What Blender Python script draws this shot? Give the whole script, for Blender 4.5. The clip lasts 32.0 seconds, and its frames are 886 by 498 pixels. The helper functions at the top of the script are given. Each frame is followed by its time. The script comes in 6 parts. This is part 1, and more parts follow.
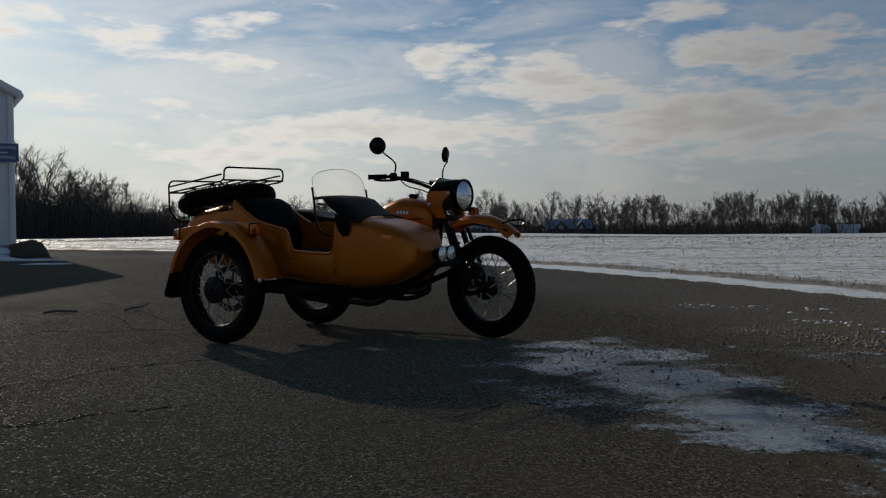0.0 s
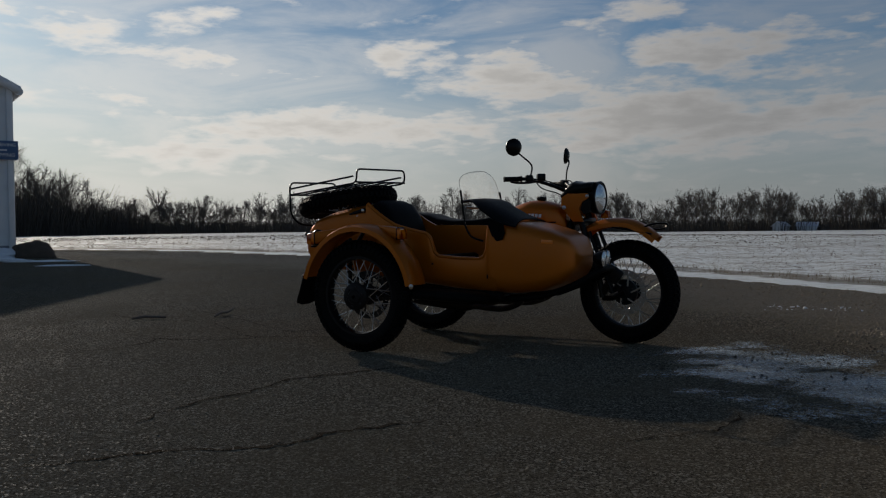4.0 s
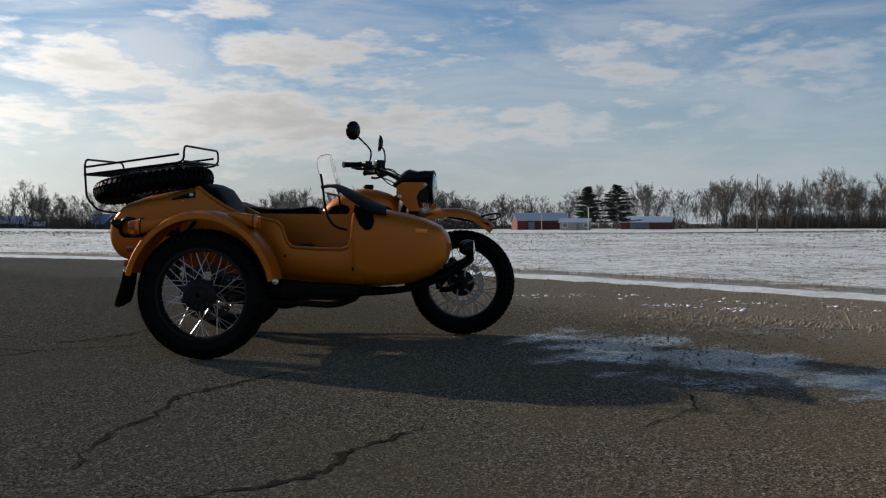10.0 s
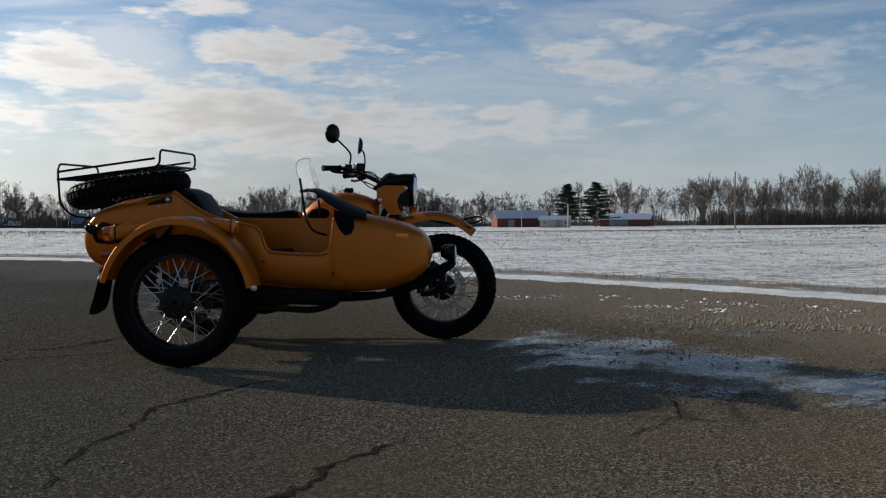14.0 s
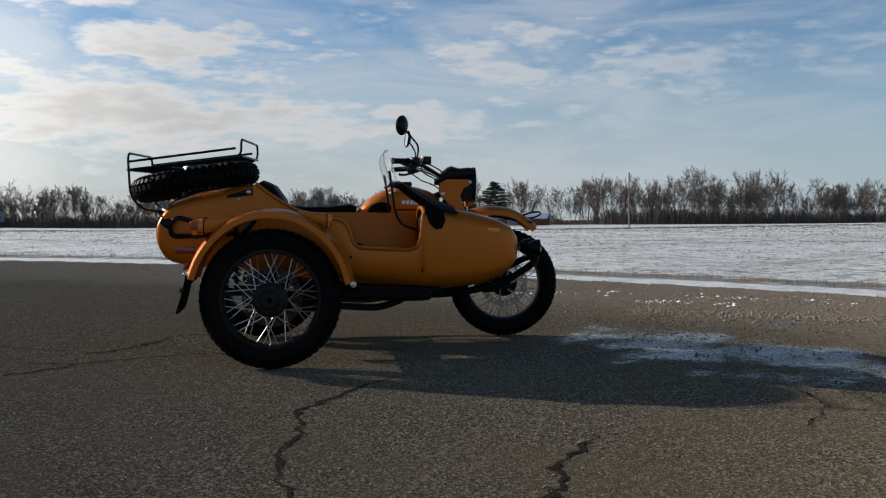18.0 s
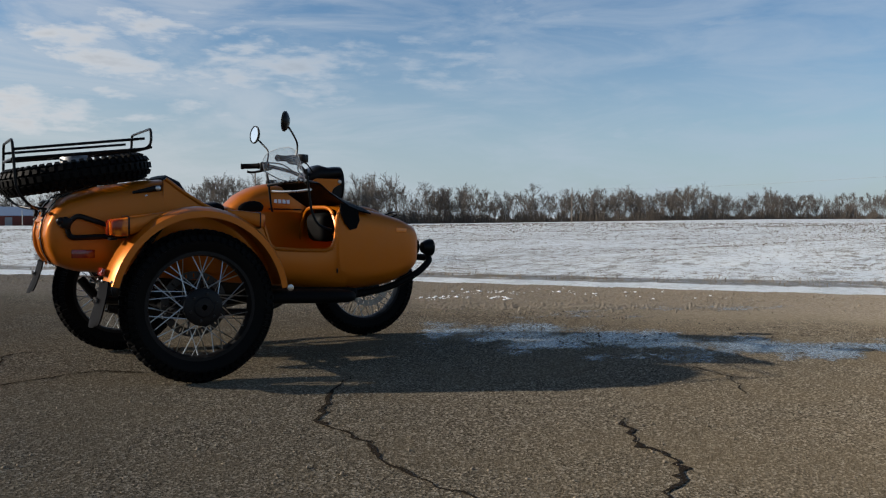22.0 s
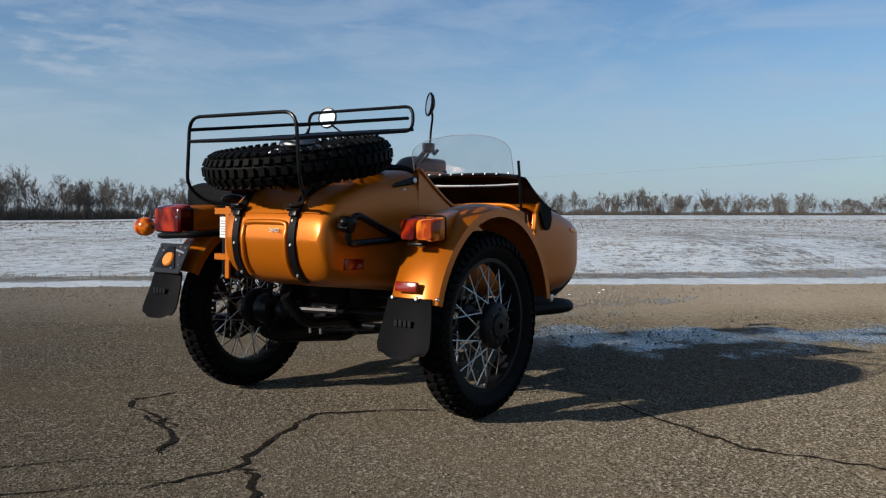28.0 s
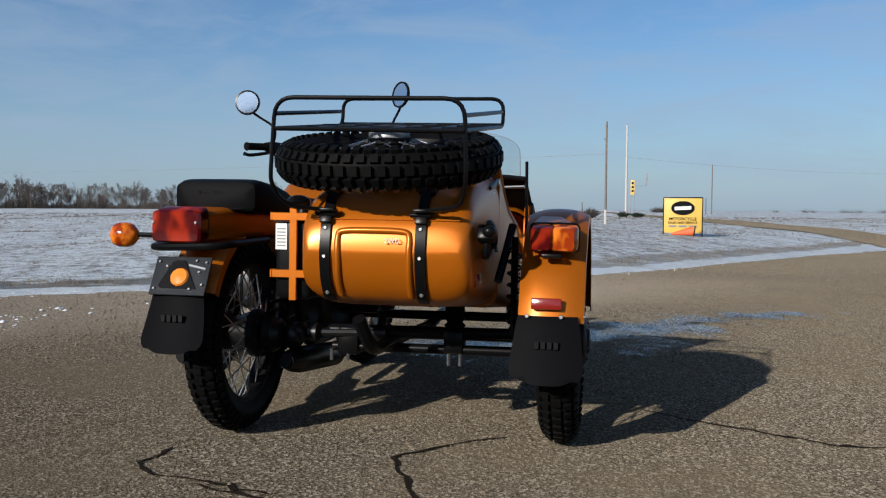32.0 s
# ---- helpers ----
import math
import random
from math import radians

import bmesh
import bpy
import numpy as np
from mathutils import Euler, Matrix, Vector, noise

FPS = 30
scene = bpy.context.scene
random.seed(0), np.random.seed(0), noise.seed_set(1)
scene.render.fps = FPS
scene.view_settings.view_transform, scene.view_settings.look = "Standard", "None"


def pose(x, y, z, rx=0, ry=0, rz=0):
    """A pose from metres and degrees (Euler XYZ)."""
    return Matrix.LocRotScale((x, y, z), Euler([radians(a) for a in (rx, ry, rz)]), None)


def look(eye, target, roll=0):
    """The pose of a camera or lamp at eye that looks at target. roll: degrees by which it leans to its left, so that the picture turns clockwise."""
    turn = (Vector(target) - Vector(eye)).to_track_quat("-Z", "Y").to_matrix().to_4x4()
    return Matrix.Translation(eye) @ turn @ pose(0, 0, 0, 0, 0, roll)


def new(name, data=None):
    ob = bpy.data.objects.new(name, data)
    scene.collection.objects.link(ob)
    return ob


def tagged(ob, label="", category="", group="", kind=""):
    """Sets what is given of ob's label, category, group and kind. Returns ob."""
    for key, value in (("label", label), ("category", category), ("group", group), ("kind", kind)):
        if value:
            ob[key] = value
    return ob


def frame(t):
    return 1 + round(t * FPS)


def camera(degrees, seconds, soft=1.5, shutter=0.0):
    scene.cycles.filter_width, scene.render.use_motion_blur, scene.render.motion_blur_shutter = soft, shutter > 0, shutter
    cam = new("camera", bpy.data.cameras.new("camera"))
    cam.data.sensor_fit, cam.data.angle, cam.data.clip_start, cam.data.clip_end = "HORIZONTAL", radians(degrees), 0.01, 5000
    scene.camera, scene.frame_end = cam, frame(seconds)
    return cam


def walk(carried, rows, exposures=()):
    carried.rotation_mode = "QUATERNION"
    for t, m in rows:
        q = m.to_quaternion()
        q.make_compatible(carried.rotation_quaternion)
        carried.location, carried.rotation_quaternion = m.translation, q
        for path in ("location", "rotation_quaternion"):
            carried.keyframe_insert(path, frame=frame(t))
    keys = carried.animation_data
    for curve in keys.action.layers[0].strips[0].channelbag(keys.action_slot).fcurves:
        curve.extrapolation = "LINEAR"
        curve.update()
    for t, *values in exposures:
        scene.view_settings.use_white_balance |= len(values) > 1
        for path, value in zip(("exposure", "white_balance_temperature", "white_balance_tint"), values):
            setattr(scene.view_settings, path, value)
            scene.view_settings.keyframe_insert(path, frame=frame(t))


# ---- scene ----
cam = camera(54.2, 32.0, soft=1.2)
METRES, EYE, TILT, LEAN, TURN = 9.956, 0.8064, 0.84, 0.456, 0.0
ROWS = [
    (0.0, 0.0, 0.0, 0.0, -0.0, -2.09, 0.13),
    (0.5, -0.0061, 0.003, 0.0014, -0.24, -2.1, 0.14),
    (1.0, -0.0156, 0.0046, 0.0025, -0.37, -2.13, 0.17),
    (1.5, -0.0277, 0.0059, 0.0027, -0.42, -2.15, 0.2),
    (2.0, -0.0427, 0.0067, 0.0028, -0.51, -2.17, 0.22),
    (2.5, -0.0589, 0.0082, 0.0031, -0.89, -2.2, 0.24),
    (4.5, -0.1343, 0.0224, 0.004, -4.63, -2.3, 0.03),
    (5.0, -0.1512, 0.0277, 0.0021, -9.35, -2.26, -0.14),
    (5.5, -0.1683, 0.0336, -0.0005, -13.57, -2.26, -0.25),
    (6.0, -0.1854, 0.0408, -0.0044, -17.07, -2.25, -0.37),
    (6.5, -0.2025, 0.0496, -0.0081, -19.52, -2.22, -0.43),
    (7.0, -0.2195, 0.0599, -0.0098, -21.45, -2.21, -0.41),
    (7.5, -0.2369, 0.0711, -0.009, -23.17, -2.28, -0.46),
    (8.0, -0.2509, 0.0815, -0.0083, -23.29, -2.27, -0.38),
    (8.5, -0.2548, 0.0875, -0.0066, -23.51, -2.26, -0.4),
    (9.0, -0.2562, 0.0918, -0.0048, -24.88, -2.25, -0.43),
    (9.5, -0.2566, 0.0939, -0.0034, -27.3, -2.22, -0.52),
    (10.0, -0.2564, 0.0941, -0.003, -29.27, -2.23, -0.55),
    (10.5, -0.256, 0.0939, -0.003, -29.4, -2.24, -0.53),
    (11.0, -0.2551, 0.0947, -0.0023, -29.56, -2.26, -0.48),
    (11.5, -0.2536, 0.0968, -0.0008, -29.72, -2.26, -0.45),
    (12.0, -0.2524, 0.0985, 0.0002, -29.89, -2.25, -0.43),
    (12.5, -0.2521, 0.099, 0.0003, -30.06, -2.23, -0.39),
    (13.0, -0.2526, 0.0987, 0.0, -30.23, -2.24, -0.38),
    (13.5, -0.2537, 0.0982, 0.0002, -30.41, -2.32, -0.36),
    (15.5, -0.2558, 0.1136, 0.0017, -31.16, -2.41, -0.34),
    (16.0, -0.2665, 0.1223, 0.001, -31.39, -2.42, -0.3),
    (16.5, -0.2809, 0.132, 0.001, -31.62, -2.44, -0.3),
    (17.0, -0.298, 0.1419, 0.001, -31.85, -2.46, -0.27),
    (17.5, -0.3161, 0.1528, -0.0003, -34.15, -2.44, -0.37),
    (18.0, -0.3359, 0.1657, -0.0029, -37.49, -2.38, -0.48),
    (18.5, -0.3568, 0.1818, -0.0059, -40.78, -2.32, -0.59),
    (19.0, -0.3768, 0.2009, -0.0097, -43.81, -2.28, -0.67),
    (19.5, -0.3953, 0.2212, -0.0113, -46.86, -2.18, -0.65),
    (20.0, -0.412, 0.2403, -0.0103, -50.54, -2.12, -0.73),
    (20.5, -0.4267, 0.2577, -0.0078, -54.66, -2.1, -0.78),
    (21.0, -0.4365, 0.2716, -0.0062, -58.75, -2.08, -0.84),
    (21.5, -0.4382, 0.2764, -0.0051, -61.01, -2.07, -0.91),
    (22.0, -0.4377, 0.2788, -0.0044, -62.38, -2.1, -0.89),
    (22.5, -0.4372, 0.2835, -0.0046, -63.22, -2.15, -0.88),
    (23.0, -0.4388, 0.2944, -0.0056, -63.87, -2.19, -0.82),
    (23.5, -0.4433, 0.3099, -0.0061, -64.32, -2.22, -0.78),
    (24.0, -0.4491, 0.3289, -0.0066, -64.64, -2.26, -0.7),
    (24.5, -0.4544, 0.3508, -0.0068, -64.92, -2.3, -0.67),
    (25.0, -0.4587, 0.3764, -0.0078, -67.54, -2.26, -0.68),
    (25.5, -0.4623, 0.4044, -0.0085, -71.08, -2.18, -0.73),
    (26.0, -0.4652, 0.4329, -0.0091, -73.58, -2.15, -0.77),
    (26.5, -0.4665, 0.4621, -0.0098, -75.59, -2.13, -0.78),
    (28.5, -0.4635, 0.5703, -0.0045, -89.91, -1.95, -0.96),
    (29.0, -0.4618, 0.5921, -0.0014, -94.1, -1.93, -1.0),
    (29.5, -0.4583, 0.6136, 0.0013, -96.15, -1.97, -0.95),
    (30.0, -0.4529, 0.634, 0.003, -96.8, -2.03, -0.86),
    (30.5, -0.4449, 0.6526, 0.0037, -97.97, -2.09, -0.8),
    (31.0, -0.4342, 0.6694, 0.0021, -100.63, -2.08, -0.83),
    (31.5, -0.4219, 0.683, -0.0015, -105.19, -2.05, -0.95),
    (32.0, -0.4075, 0.6964, -0.0055, -109.74, -1.96, -1.04),
]
EXPOSURES = [(0.0, -0.78, 6500, 10), (4.5, -0.90, 6500, 10), (6.5, -0.66, 6500, 10), (9.0, -0.02, 6500, 10), (13.0, 0.02, 6500, 10), (16.0, 0.02, 6500, 10), (19.0, 0.26, 6450, 10), (26.0, 0.24, 6300, 10), (32.0, 0.04, 5900, 10)]
walk(cam, [(t, pose(0, 0, EYE, TILT, LEAN, TURN) @ pose(METRES * x, METRES * y, METRES * z, 90 + pitch, roll, yaw)) for t, x, y, z, yaw, pitch, roll in ROWS], EXPOSURES)

# the paved lot lies on a slight slope: LOT carries lot coordinates into the level world
LOT = pose(0, 0, EYE, TILT, LEAN, TURN) @ pose(0, 0, -EYE)
HEADING, REAR_CONTACT = -31.0, (-0.962, 6.556)
BIKE = LOT @ pose(REAR_CONTACT[0], REAR_CONTACT[1], 0, 0, 0, HEADING)
SUN_YAW, SUN_ELEVATION = 33.0, 21.6      # degrees to the left of the y axis, and above the horizon

# ---- sky and sun ----
sun_way = Vector((-math.sin(radians(SUN_YAW)), math.cos(radians(SUN_YAW)), math.tan(radians(SUN_ELEVATION)))).normalized()
sun = new("sun", bpy.data.lights.new("sun", "SUN"))
sun.data.energy, sun.data.angle, sun.data.color = 5.0, radians(0.6), (1.0, 0.88, 0.73)
sun.matrix_world = look(sun_way * 100, (0, 0, 0))


class Nodes:
    """A short way to write a node tree."""

    def __init__(self, tree):
        self.tree = tree
        tree.nodes.clear()

    def add(self, kind, inputs=None, operation="", clamp=False, attribute=""):
        node = self.tree.nodes.new(kind)
        if operation:
            node.operation = operation
        if clamp:
            node.use_clamp = True
        if attribute:
            node.attribute_name = attribute
        for key, value in (inputs or {}).items():
            self.put(node.inputs[key], value)
        return node

    def put(self, socket, value):
        if isinstance(value, bpy.types.NodeSocket):
            self.tree.links.new(value, socket)
        elif isinstance(value, bpy.types.Node):
            self.tree.links.new(value.outputs[0], socket)
        else:
            if socket.type == "RGBA" and len(value) == 3:
                value = (*value, 1)
            socket.default_value = value

    def math(self, op, a, b=0.0, clamp=False):
        return self.add("ShaderNodeMath", {0: a, 1: b}, operation=op, clamp=clamp).outputs[0]

    def mix(self, fac, a, b, blend="MIX"):
        node = self.add("ShaderNodeMix")
        node.data_type, node.blend_type = "RGBA", blend
        self.put(node.inputs["Factor"], fac)
        self.put(node.inputs[6], a)
        self.put(node.inputs[7], b)
        return node.outputs[2]

    def ramp(self, fac, low, high, a=0.0, b=1.0):
        node = self.add("ShaderNodeMapRange", {0: fac, 1: low, 2: high, 3: a, 4: b})
        node.interpolation_type = "SMOOTHSTEP"
        return node.outputs[0]

    def noise(self, vector, scale, detail=4.0, rough=0.55, distort=0.0):
        return self.add("ShaderNodeTexNoise", {"Vector": vector, "Scale": scale, "Detail": detail, "Roughness": rough, "Distortion": distort}).outputs[0]

    def mapped(self, vector, scale=(1, 1, 1), turn=0.0, shift=(0, 0, 0)):
        return self.add("ShaderNodeMapping", {"Vector": vector, "Scale": scale, "Rotation": (0, 0, radians(turn)), "Location": shift}).outputs[0]


world = bpy.data.worlds.new("world")
scene.world = world
world.use_nodes = True
n = Nodes(world.node_tree)
sky = n.add("ShaderNodeTexSky")
sky.sky_type, sky.sun_disc = "NISHITA", False
sky.sun_elevation, sky.sun_rotation = radians(SUN_ELEVATION), radians(-SUN_YAW)
sky.air_density, sky.dust_density, sky.ozone_density = 1.0, 0.6, 2.0
way = n.add("ShaderNodeTexCoord").outputs["Generated"]
split = n.add("ShaderNodeSeparateXYZ", {0: way})
up = n.math("MAXIMUM", split.outputs[2], 0.0)
sunward = n.add("ShaderNodeVectorMath", {0: way, 1: tuple(sun_way)}, operation="DOT_PRODUCT").outputs["Value"]
# degrees left of ahead and above the horizon, ragged by noise
ragged = n.add("ShaderNodeTexNoise", {"Vector": n.mapped(way, (14, 14, 30)), "Scale": 1.0, "Detail": 4.0, "Roughness": 0.6}).outputs["Color"]
ragged = n.add("ShaderNodeVectorMath", {0: n.add("ShaderNodeVectorMath", {0: ragged, 1: (0.5, 0.5, 0.5)}, operation="SUBTRACT").outputs[0], 1: (7.0, 2.2, 0.0)}, operation="MULTIPLY").outputs[0]
azimuth = n.math("MULTIPLY", n.math("ARCTAN2", n.math("MULTIPLY", split.outputs[0], -1.0), split.outputs[1]), math.degrees(1))
height = n.math("MULTIPLY", n.math("ARCSINE", split.outputs[2]), math.degrees(1))
place = n.add("ShaderNodeVectorMath", {0: n.add("ShaderNodeCombineXYZ", {0: azimuth, 1: height, 2: 0.0}).outputs[0], 1: ragged}, operation="ADD").outputs[0]
# the flocks of cloud: azimuth, height, half width and half height in degrees, thickness
FLOCKS = [(27, 12.6, 5, 2.3, 0.8), (20.7, 11.8, 4.8, 1.2, 0.65), (12.8, 12.8, 4.5, 1.8, 0.7), (13.5, 10.7, 6, 1.5, 0.6), (21.5, 8.3, 6.5, 1.3, 0.75), (0.2, 10.9, 4.4, 1.7, 0.95),
          (-7.5, 9.5, 7.5, 2.8, 0.95), (-20.8, 10.4, 9.5, 3.2, 1.05), (-17, 6.5, 15, 3.2, 1.3), (3.5, 6.5, 17, 2.1, 0.95), (14, 5.0, 11, 2.0, 0.85), (-15.9, 13.7, 4.2, 1.0, 0.6),
          (-41.8, 10.4, 8, 3.8, 0.85), (-51.3, 9.4, 9.5, 3.2, 0.8), (-31, 6.4, 18, 2.8, 1.0), (-64, 9.6, 9, 2.4, 0.6), (-73, 11.9, 12, 2.4, 0.55), (-94.7, 11.4, 10, 2.0, 0.5), (-109.5, 7, 8, 1.3, 0.4)]
flock = 0.0
for turn, high, wide, tall, thick in FLOCKS:
    inside = n.add("ShaderNodeMapping", {"Vector": place, "Scale": (1 / wide, 1 / tall, 1), "Location": (-turn / wide, -high / tall, 0)}).outputs[0]
    reach = n.add("ShaderNodeVectorMath", {0: inside}, operation="LENGTH").outputs["Value"]
    flock = n.math("MAXIMUM", flock, n.ramp(reach, 0.05, 1.12, thick, 0.0))
puff = n.math("ADD", n.math("MULTIPLY", n.noise(n.mapped(way, (9, 9, 38), 0, (0.3, 1.1, 2.0)), 1.0, 8.0, 0.58, 0.15), 0.62), n.math("MULTIPLY", n.noise(n.mapped(way, (26, 26, 92), 0, (1.3, 0.4, 0.9)), 1.0, 5.0, 0.55, 0.1), 0.38))
cover = n.math("ADD", n.math("MULTIPLY", flock, 0.48), n.math("MULTIPLY", n.math("SUBTRACT", puff, 0.5), 2.0))
cover = n.math("ADD", cover, n.math("MULTIPLY", sunward, 0.05))
cloud = n.math("MULTIPLY", n.ramp(cover, 0.08, 0.50), n.ramp(sunward, -0.5, 0.55, 0.35, 0.94))
veil = n.ramp(n.noise(n.mapped(way, (5, 5, 22), 12, (2.0, 0.3, 0.7)), 1.0, 6.0, 0.6, 0.6), 0.36, 0.70, 0.0, 0.46)
cloud = n.math("MULTIPLY", n.math("MAXIMUM", cloud, veil), n.ramp(up, 0.28, 0.75, 1.0, 0.25))
glow = n.ramp(sunward, 0.55, 1.0, 0.0, 1.0)
warm = n.ramp(sunward, -0.5, 0.8, 0.0, 1.0)
haze = n.math("MULTIPLY", n.ramp(up, 0.0, 0.24, 0.88, 0.0), n.ramp(sunward, -0.6, 0.6, 0.65, 1.0))
zenith = n.ramp(up, 0.30, 0.95, 1.0, 0.70)
clear = n.mix(1.0, n.mix(1.0, sky, n.mix(warm, (0.80, 0.97, 1.12), (0.79, 0.97, 1.12)), "MULTIPLY"), n.add("ShaderNodeCombineXYZ", {0: zenith, 1: zenith, 2: zenith}).outputs[0], "MULTIPLY")
low_air = n.mix(glow, n.mix(warm, (4.2, 5.2, 6.2), (5.0, 5.25, 5.4)), (13.4, 13.5, 13.1))
white = n.mix(glow, n.mix(warm, (4.0, 4.9, 6.0), (7.0, 6.85, 6.7)), (17.0, 16.2, 15.0))
thick = n.math("SUBTRACT", 1.06, n.math("MULTIPLY", n.ramp(cover, 0.30, 0.80), 0.24))
white = n.mix(1.0, white, n.add("ShaderNodeCombineXYZ", {0: thick, 1: thick, 2: thick}).outputs[0], "MULTIPLY")
colour = n.mix(cloud, n.mix(haze, clear, low_air), white)
back = n.add("ShaderNodeBackground", {"Color": colour, "Strength": 0.082})
n.add("ShaderNodeOutputWorld", {0: back})

# ---- materials ----
def material(name):
    mat = bpy.data.materials.new(name)
    mat.use_nodes = True
    return mat, Nodes(mat.node_tree)


def finish(mat, n, base, rough, metal=0.0, bump=None, strength=0.3, distance=0.01, **more):
    """A Principled surface; bump is a height."""
    shader = n.add("ShaderNodeBsdfPrincipled", {"Base Color": base, "Roughness": rough, "Metallic": metal})
    for key, value in more.items():
        n.put(shader.inputs[key.replace("_", " ")], value)
    if bump is not None:
        n.put(shader.inputs["Normal"], n.add("ShaderNodeBump", {"Strength": strength, "Distance": distance, "Height": bump}).outputs[0])
    n.add("ShaderNodeOutputMaterial", {0: shader})
    return mat


def plain(name, colour, rough, metal=0.0, grain=60.0, vary=0.25, strength=0.08, dust=0.0, **more):
    """Paint, metal, rubber or plastic with fine grain, broad blotches and, where given, road dust."""
    mat, n = material(name)
    at = n.add("ShaderNodeTexCoord").outputs["Object"]
    fine, broad = n.noise(at, grain, 5.0, 0.6), n.noise(at, 4.0, 3.0, 0.5)
    tone = n.math("ADD", n.math("MULTIPLY", n.math("ADD", fine, broad), vary), 1.0 - vary)
    base = n.mix(1.0, colour, n.add("ShaderNodeCombineXYZ", {0: tone, 1: tone, 2: tone}).outputs[0], "MULTIPLY")
    gloss = n.math("ADD", n.math("MULTIPLY", broad, 0.16), rough - 0.08, True)
    if dust:
        mask = n.math("MULTIPLY", n.ramp(n.noise(at, 9.0, 6.0, 0.65), 0.42, 0.75), dust)
        base = n.mix(mask, base, (0.23, 0.20, 0.16))
        gloss = n.math("ADD", gloss, n.math("MULTIPLY", mask, 0.5), True)
    return finish(mat, n, base, gloss, metal, fine, strength, 0.002, **more)


PAINT = plain("orange_paint", (0.43, 0.116, 0.0015), 0.38, 0.45, 220, 0.05, 0.02, 0.03, Coat_Weight=0.42, Coat_Roughness=0.27, Specular_IOR_Level=0.08)
BLACK = plain("black_enamel", (0.0045, 0.0045, 0.005), 0.30, 0.0, 120, 0.2, 0.05, 0.004, Specular_IOR_Level=0.14)
CAST = plain("cast_metal", (0.030, 0.030, 0.031), 0.36, 0.75, 150, 0.3, 0.12, 0.02, Specular_IOR_Level=0.3)
STEEL = plain("bright_steel", (0.48, 0.48, 0.47), 0.30, 1.0, 150, 0.15, 0.03, 0.08)
RIM = plain("dark_rim", (0.008, 0.008, 0.009), 0.42, 0.0, 120, 0.2, 0.04, 0.03, Specular_IOR_Level=0.15)
RUBBER = plain("tyre_rubber", (0.0045, 0.0045, 0.0045), 0.58, 0.0, 160, 0.3, 0.2, 0.006, Specular_IOR_Level=0.06)
DISC = plain("brake_disc_steel", (0.42, 0.37, 0.31), 0.55, 0.35, 150, 0.2, 0.05, 0.05)
FLAP = plain("flap_rubber", (0.005, 0.005, 0.006), 0.48, 0.0, 140, 0.25, 0.1, 0.004, Specular_IOR_Level=0.015)
VINYL = plain("black_vinyl", (0.004, 0.004, 0.0045), 0.50, 0.0, 260, 0.2, 0.25, 0.002, Specular_IOR_Level=0.035)
MIRROR = plain("mirror_glass", (0.74, 0.78, 0.82), 0.085, 1.0, 20, 0.02, 0.0)
RED = plain("red_lens", (0.20, 0.008, 0.003), 0.16, 0.0, 240, 0.12, 0.12, 0.05, Coat_Weight=0.6)
REFLECTOR = plain("amber_reflector", (0.86, 0.25, 0.02), 0.2, 0.0, 240, 0.12, 0.1, 0.0, Coat_Weight=0.5)
PLATE = plain("dark_plate", (0.028, 0.030, 0.033), 0.30, 0.7, 120, 0.2, 0.1, 0.08)
LENS = plain("lamp_glass", (0.62, 0.68, 0.74), 0.10, 0.75, 90, 0.2, 0.25)
LABEL = plain("white_label", (0.72, 0.72, 0.70), 0.6, 0.0, 90, 0.1, 0.03)
SILVER = plain("silver_lettering", (0.70, 0.69, 0.66), 0.35, 0.4, 90, 0.1, 0.02)


def lamp_lens(name, dark, light, scale):
    """A ribbed lens; lighter noise patches are painted in for the warm glow inside."""
    mat, n = material(name)
    at = n.add("ShaderNodeTexCoord").outputs["Object"]
    inner = n.ramp(n.noise(n.mapped(at, (1.0, 1.0, 0.7)), scale, 2.0, 0.5), 0.42, 0.64)
    rib = n.noise(n.mapped(at, (30.0, 240.0, 30.0)), 1.0, 2.0, 0.5)
    return finish(mat, n, n.mix(inner, dark, light), 0.14, 0.0, rib, 0.25, 0.002, Coat_Weight=0.15, Specular_IOR_Level=0.35)


TAIL_LENS = lamp_lens("tail_lens", (0.06, 0.001, 0.001), (0.30, 0.020, 0.003), 13.0)
AMBER_LENS = lamp_lens("amber_lens", (0.26, 0.030, 0.002), (0.78, 0.210, 0.012), 24.0)
ALLOY = plain("brushed_alloy", (0.30, 0.30, 0.30), 0.5, 0.85, 160, 0.2, 0.1, 0.05)


def clear_glass():
    mat, n = material("clear_acrylic")
    at = n.add("ShaderNodeTexCoord").outputs["Object"]
    smear = n.noise(at, 14, 4, 0.6)
    sheet = n.add("ShaderNodeMixShader", {0: n.ramp(smear, 0.2, 0.8, 0.05, 0.11), 1: n.add("ShaderNodeBsdfTransparent", {0: (0.985, 0.99, 0.99, 1)}), 2: n.add("ShaderNodeBsdfTranslucent", {0: (0.9, 0.9, 0.9, 1)})})
    gloss = n.add("ShaderNodeBsdfGlossy", {0: (0.9, 0.9, 0.9, 1), "Roughness": n.math("MULTIPLY", smear, 0.12)})
    facing = n.math("POWER", n.add("ShaderNodeLayerWeight", {0: 0.5}).outputs["Facing"], 5.0)
    n.add("ShaderNodeOutputMaterial", {0: n.add("ShaderNodeMixShader", {0: n.math("ADD", n.math("MULTIPLY", facing, 0.30), 0.03), 1: sheet, 2: gloss})})
    return mat


ACRYLIC = clear_glass()


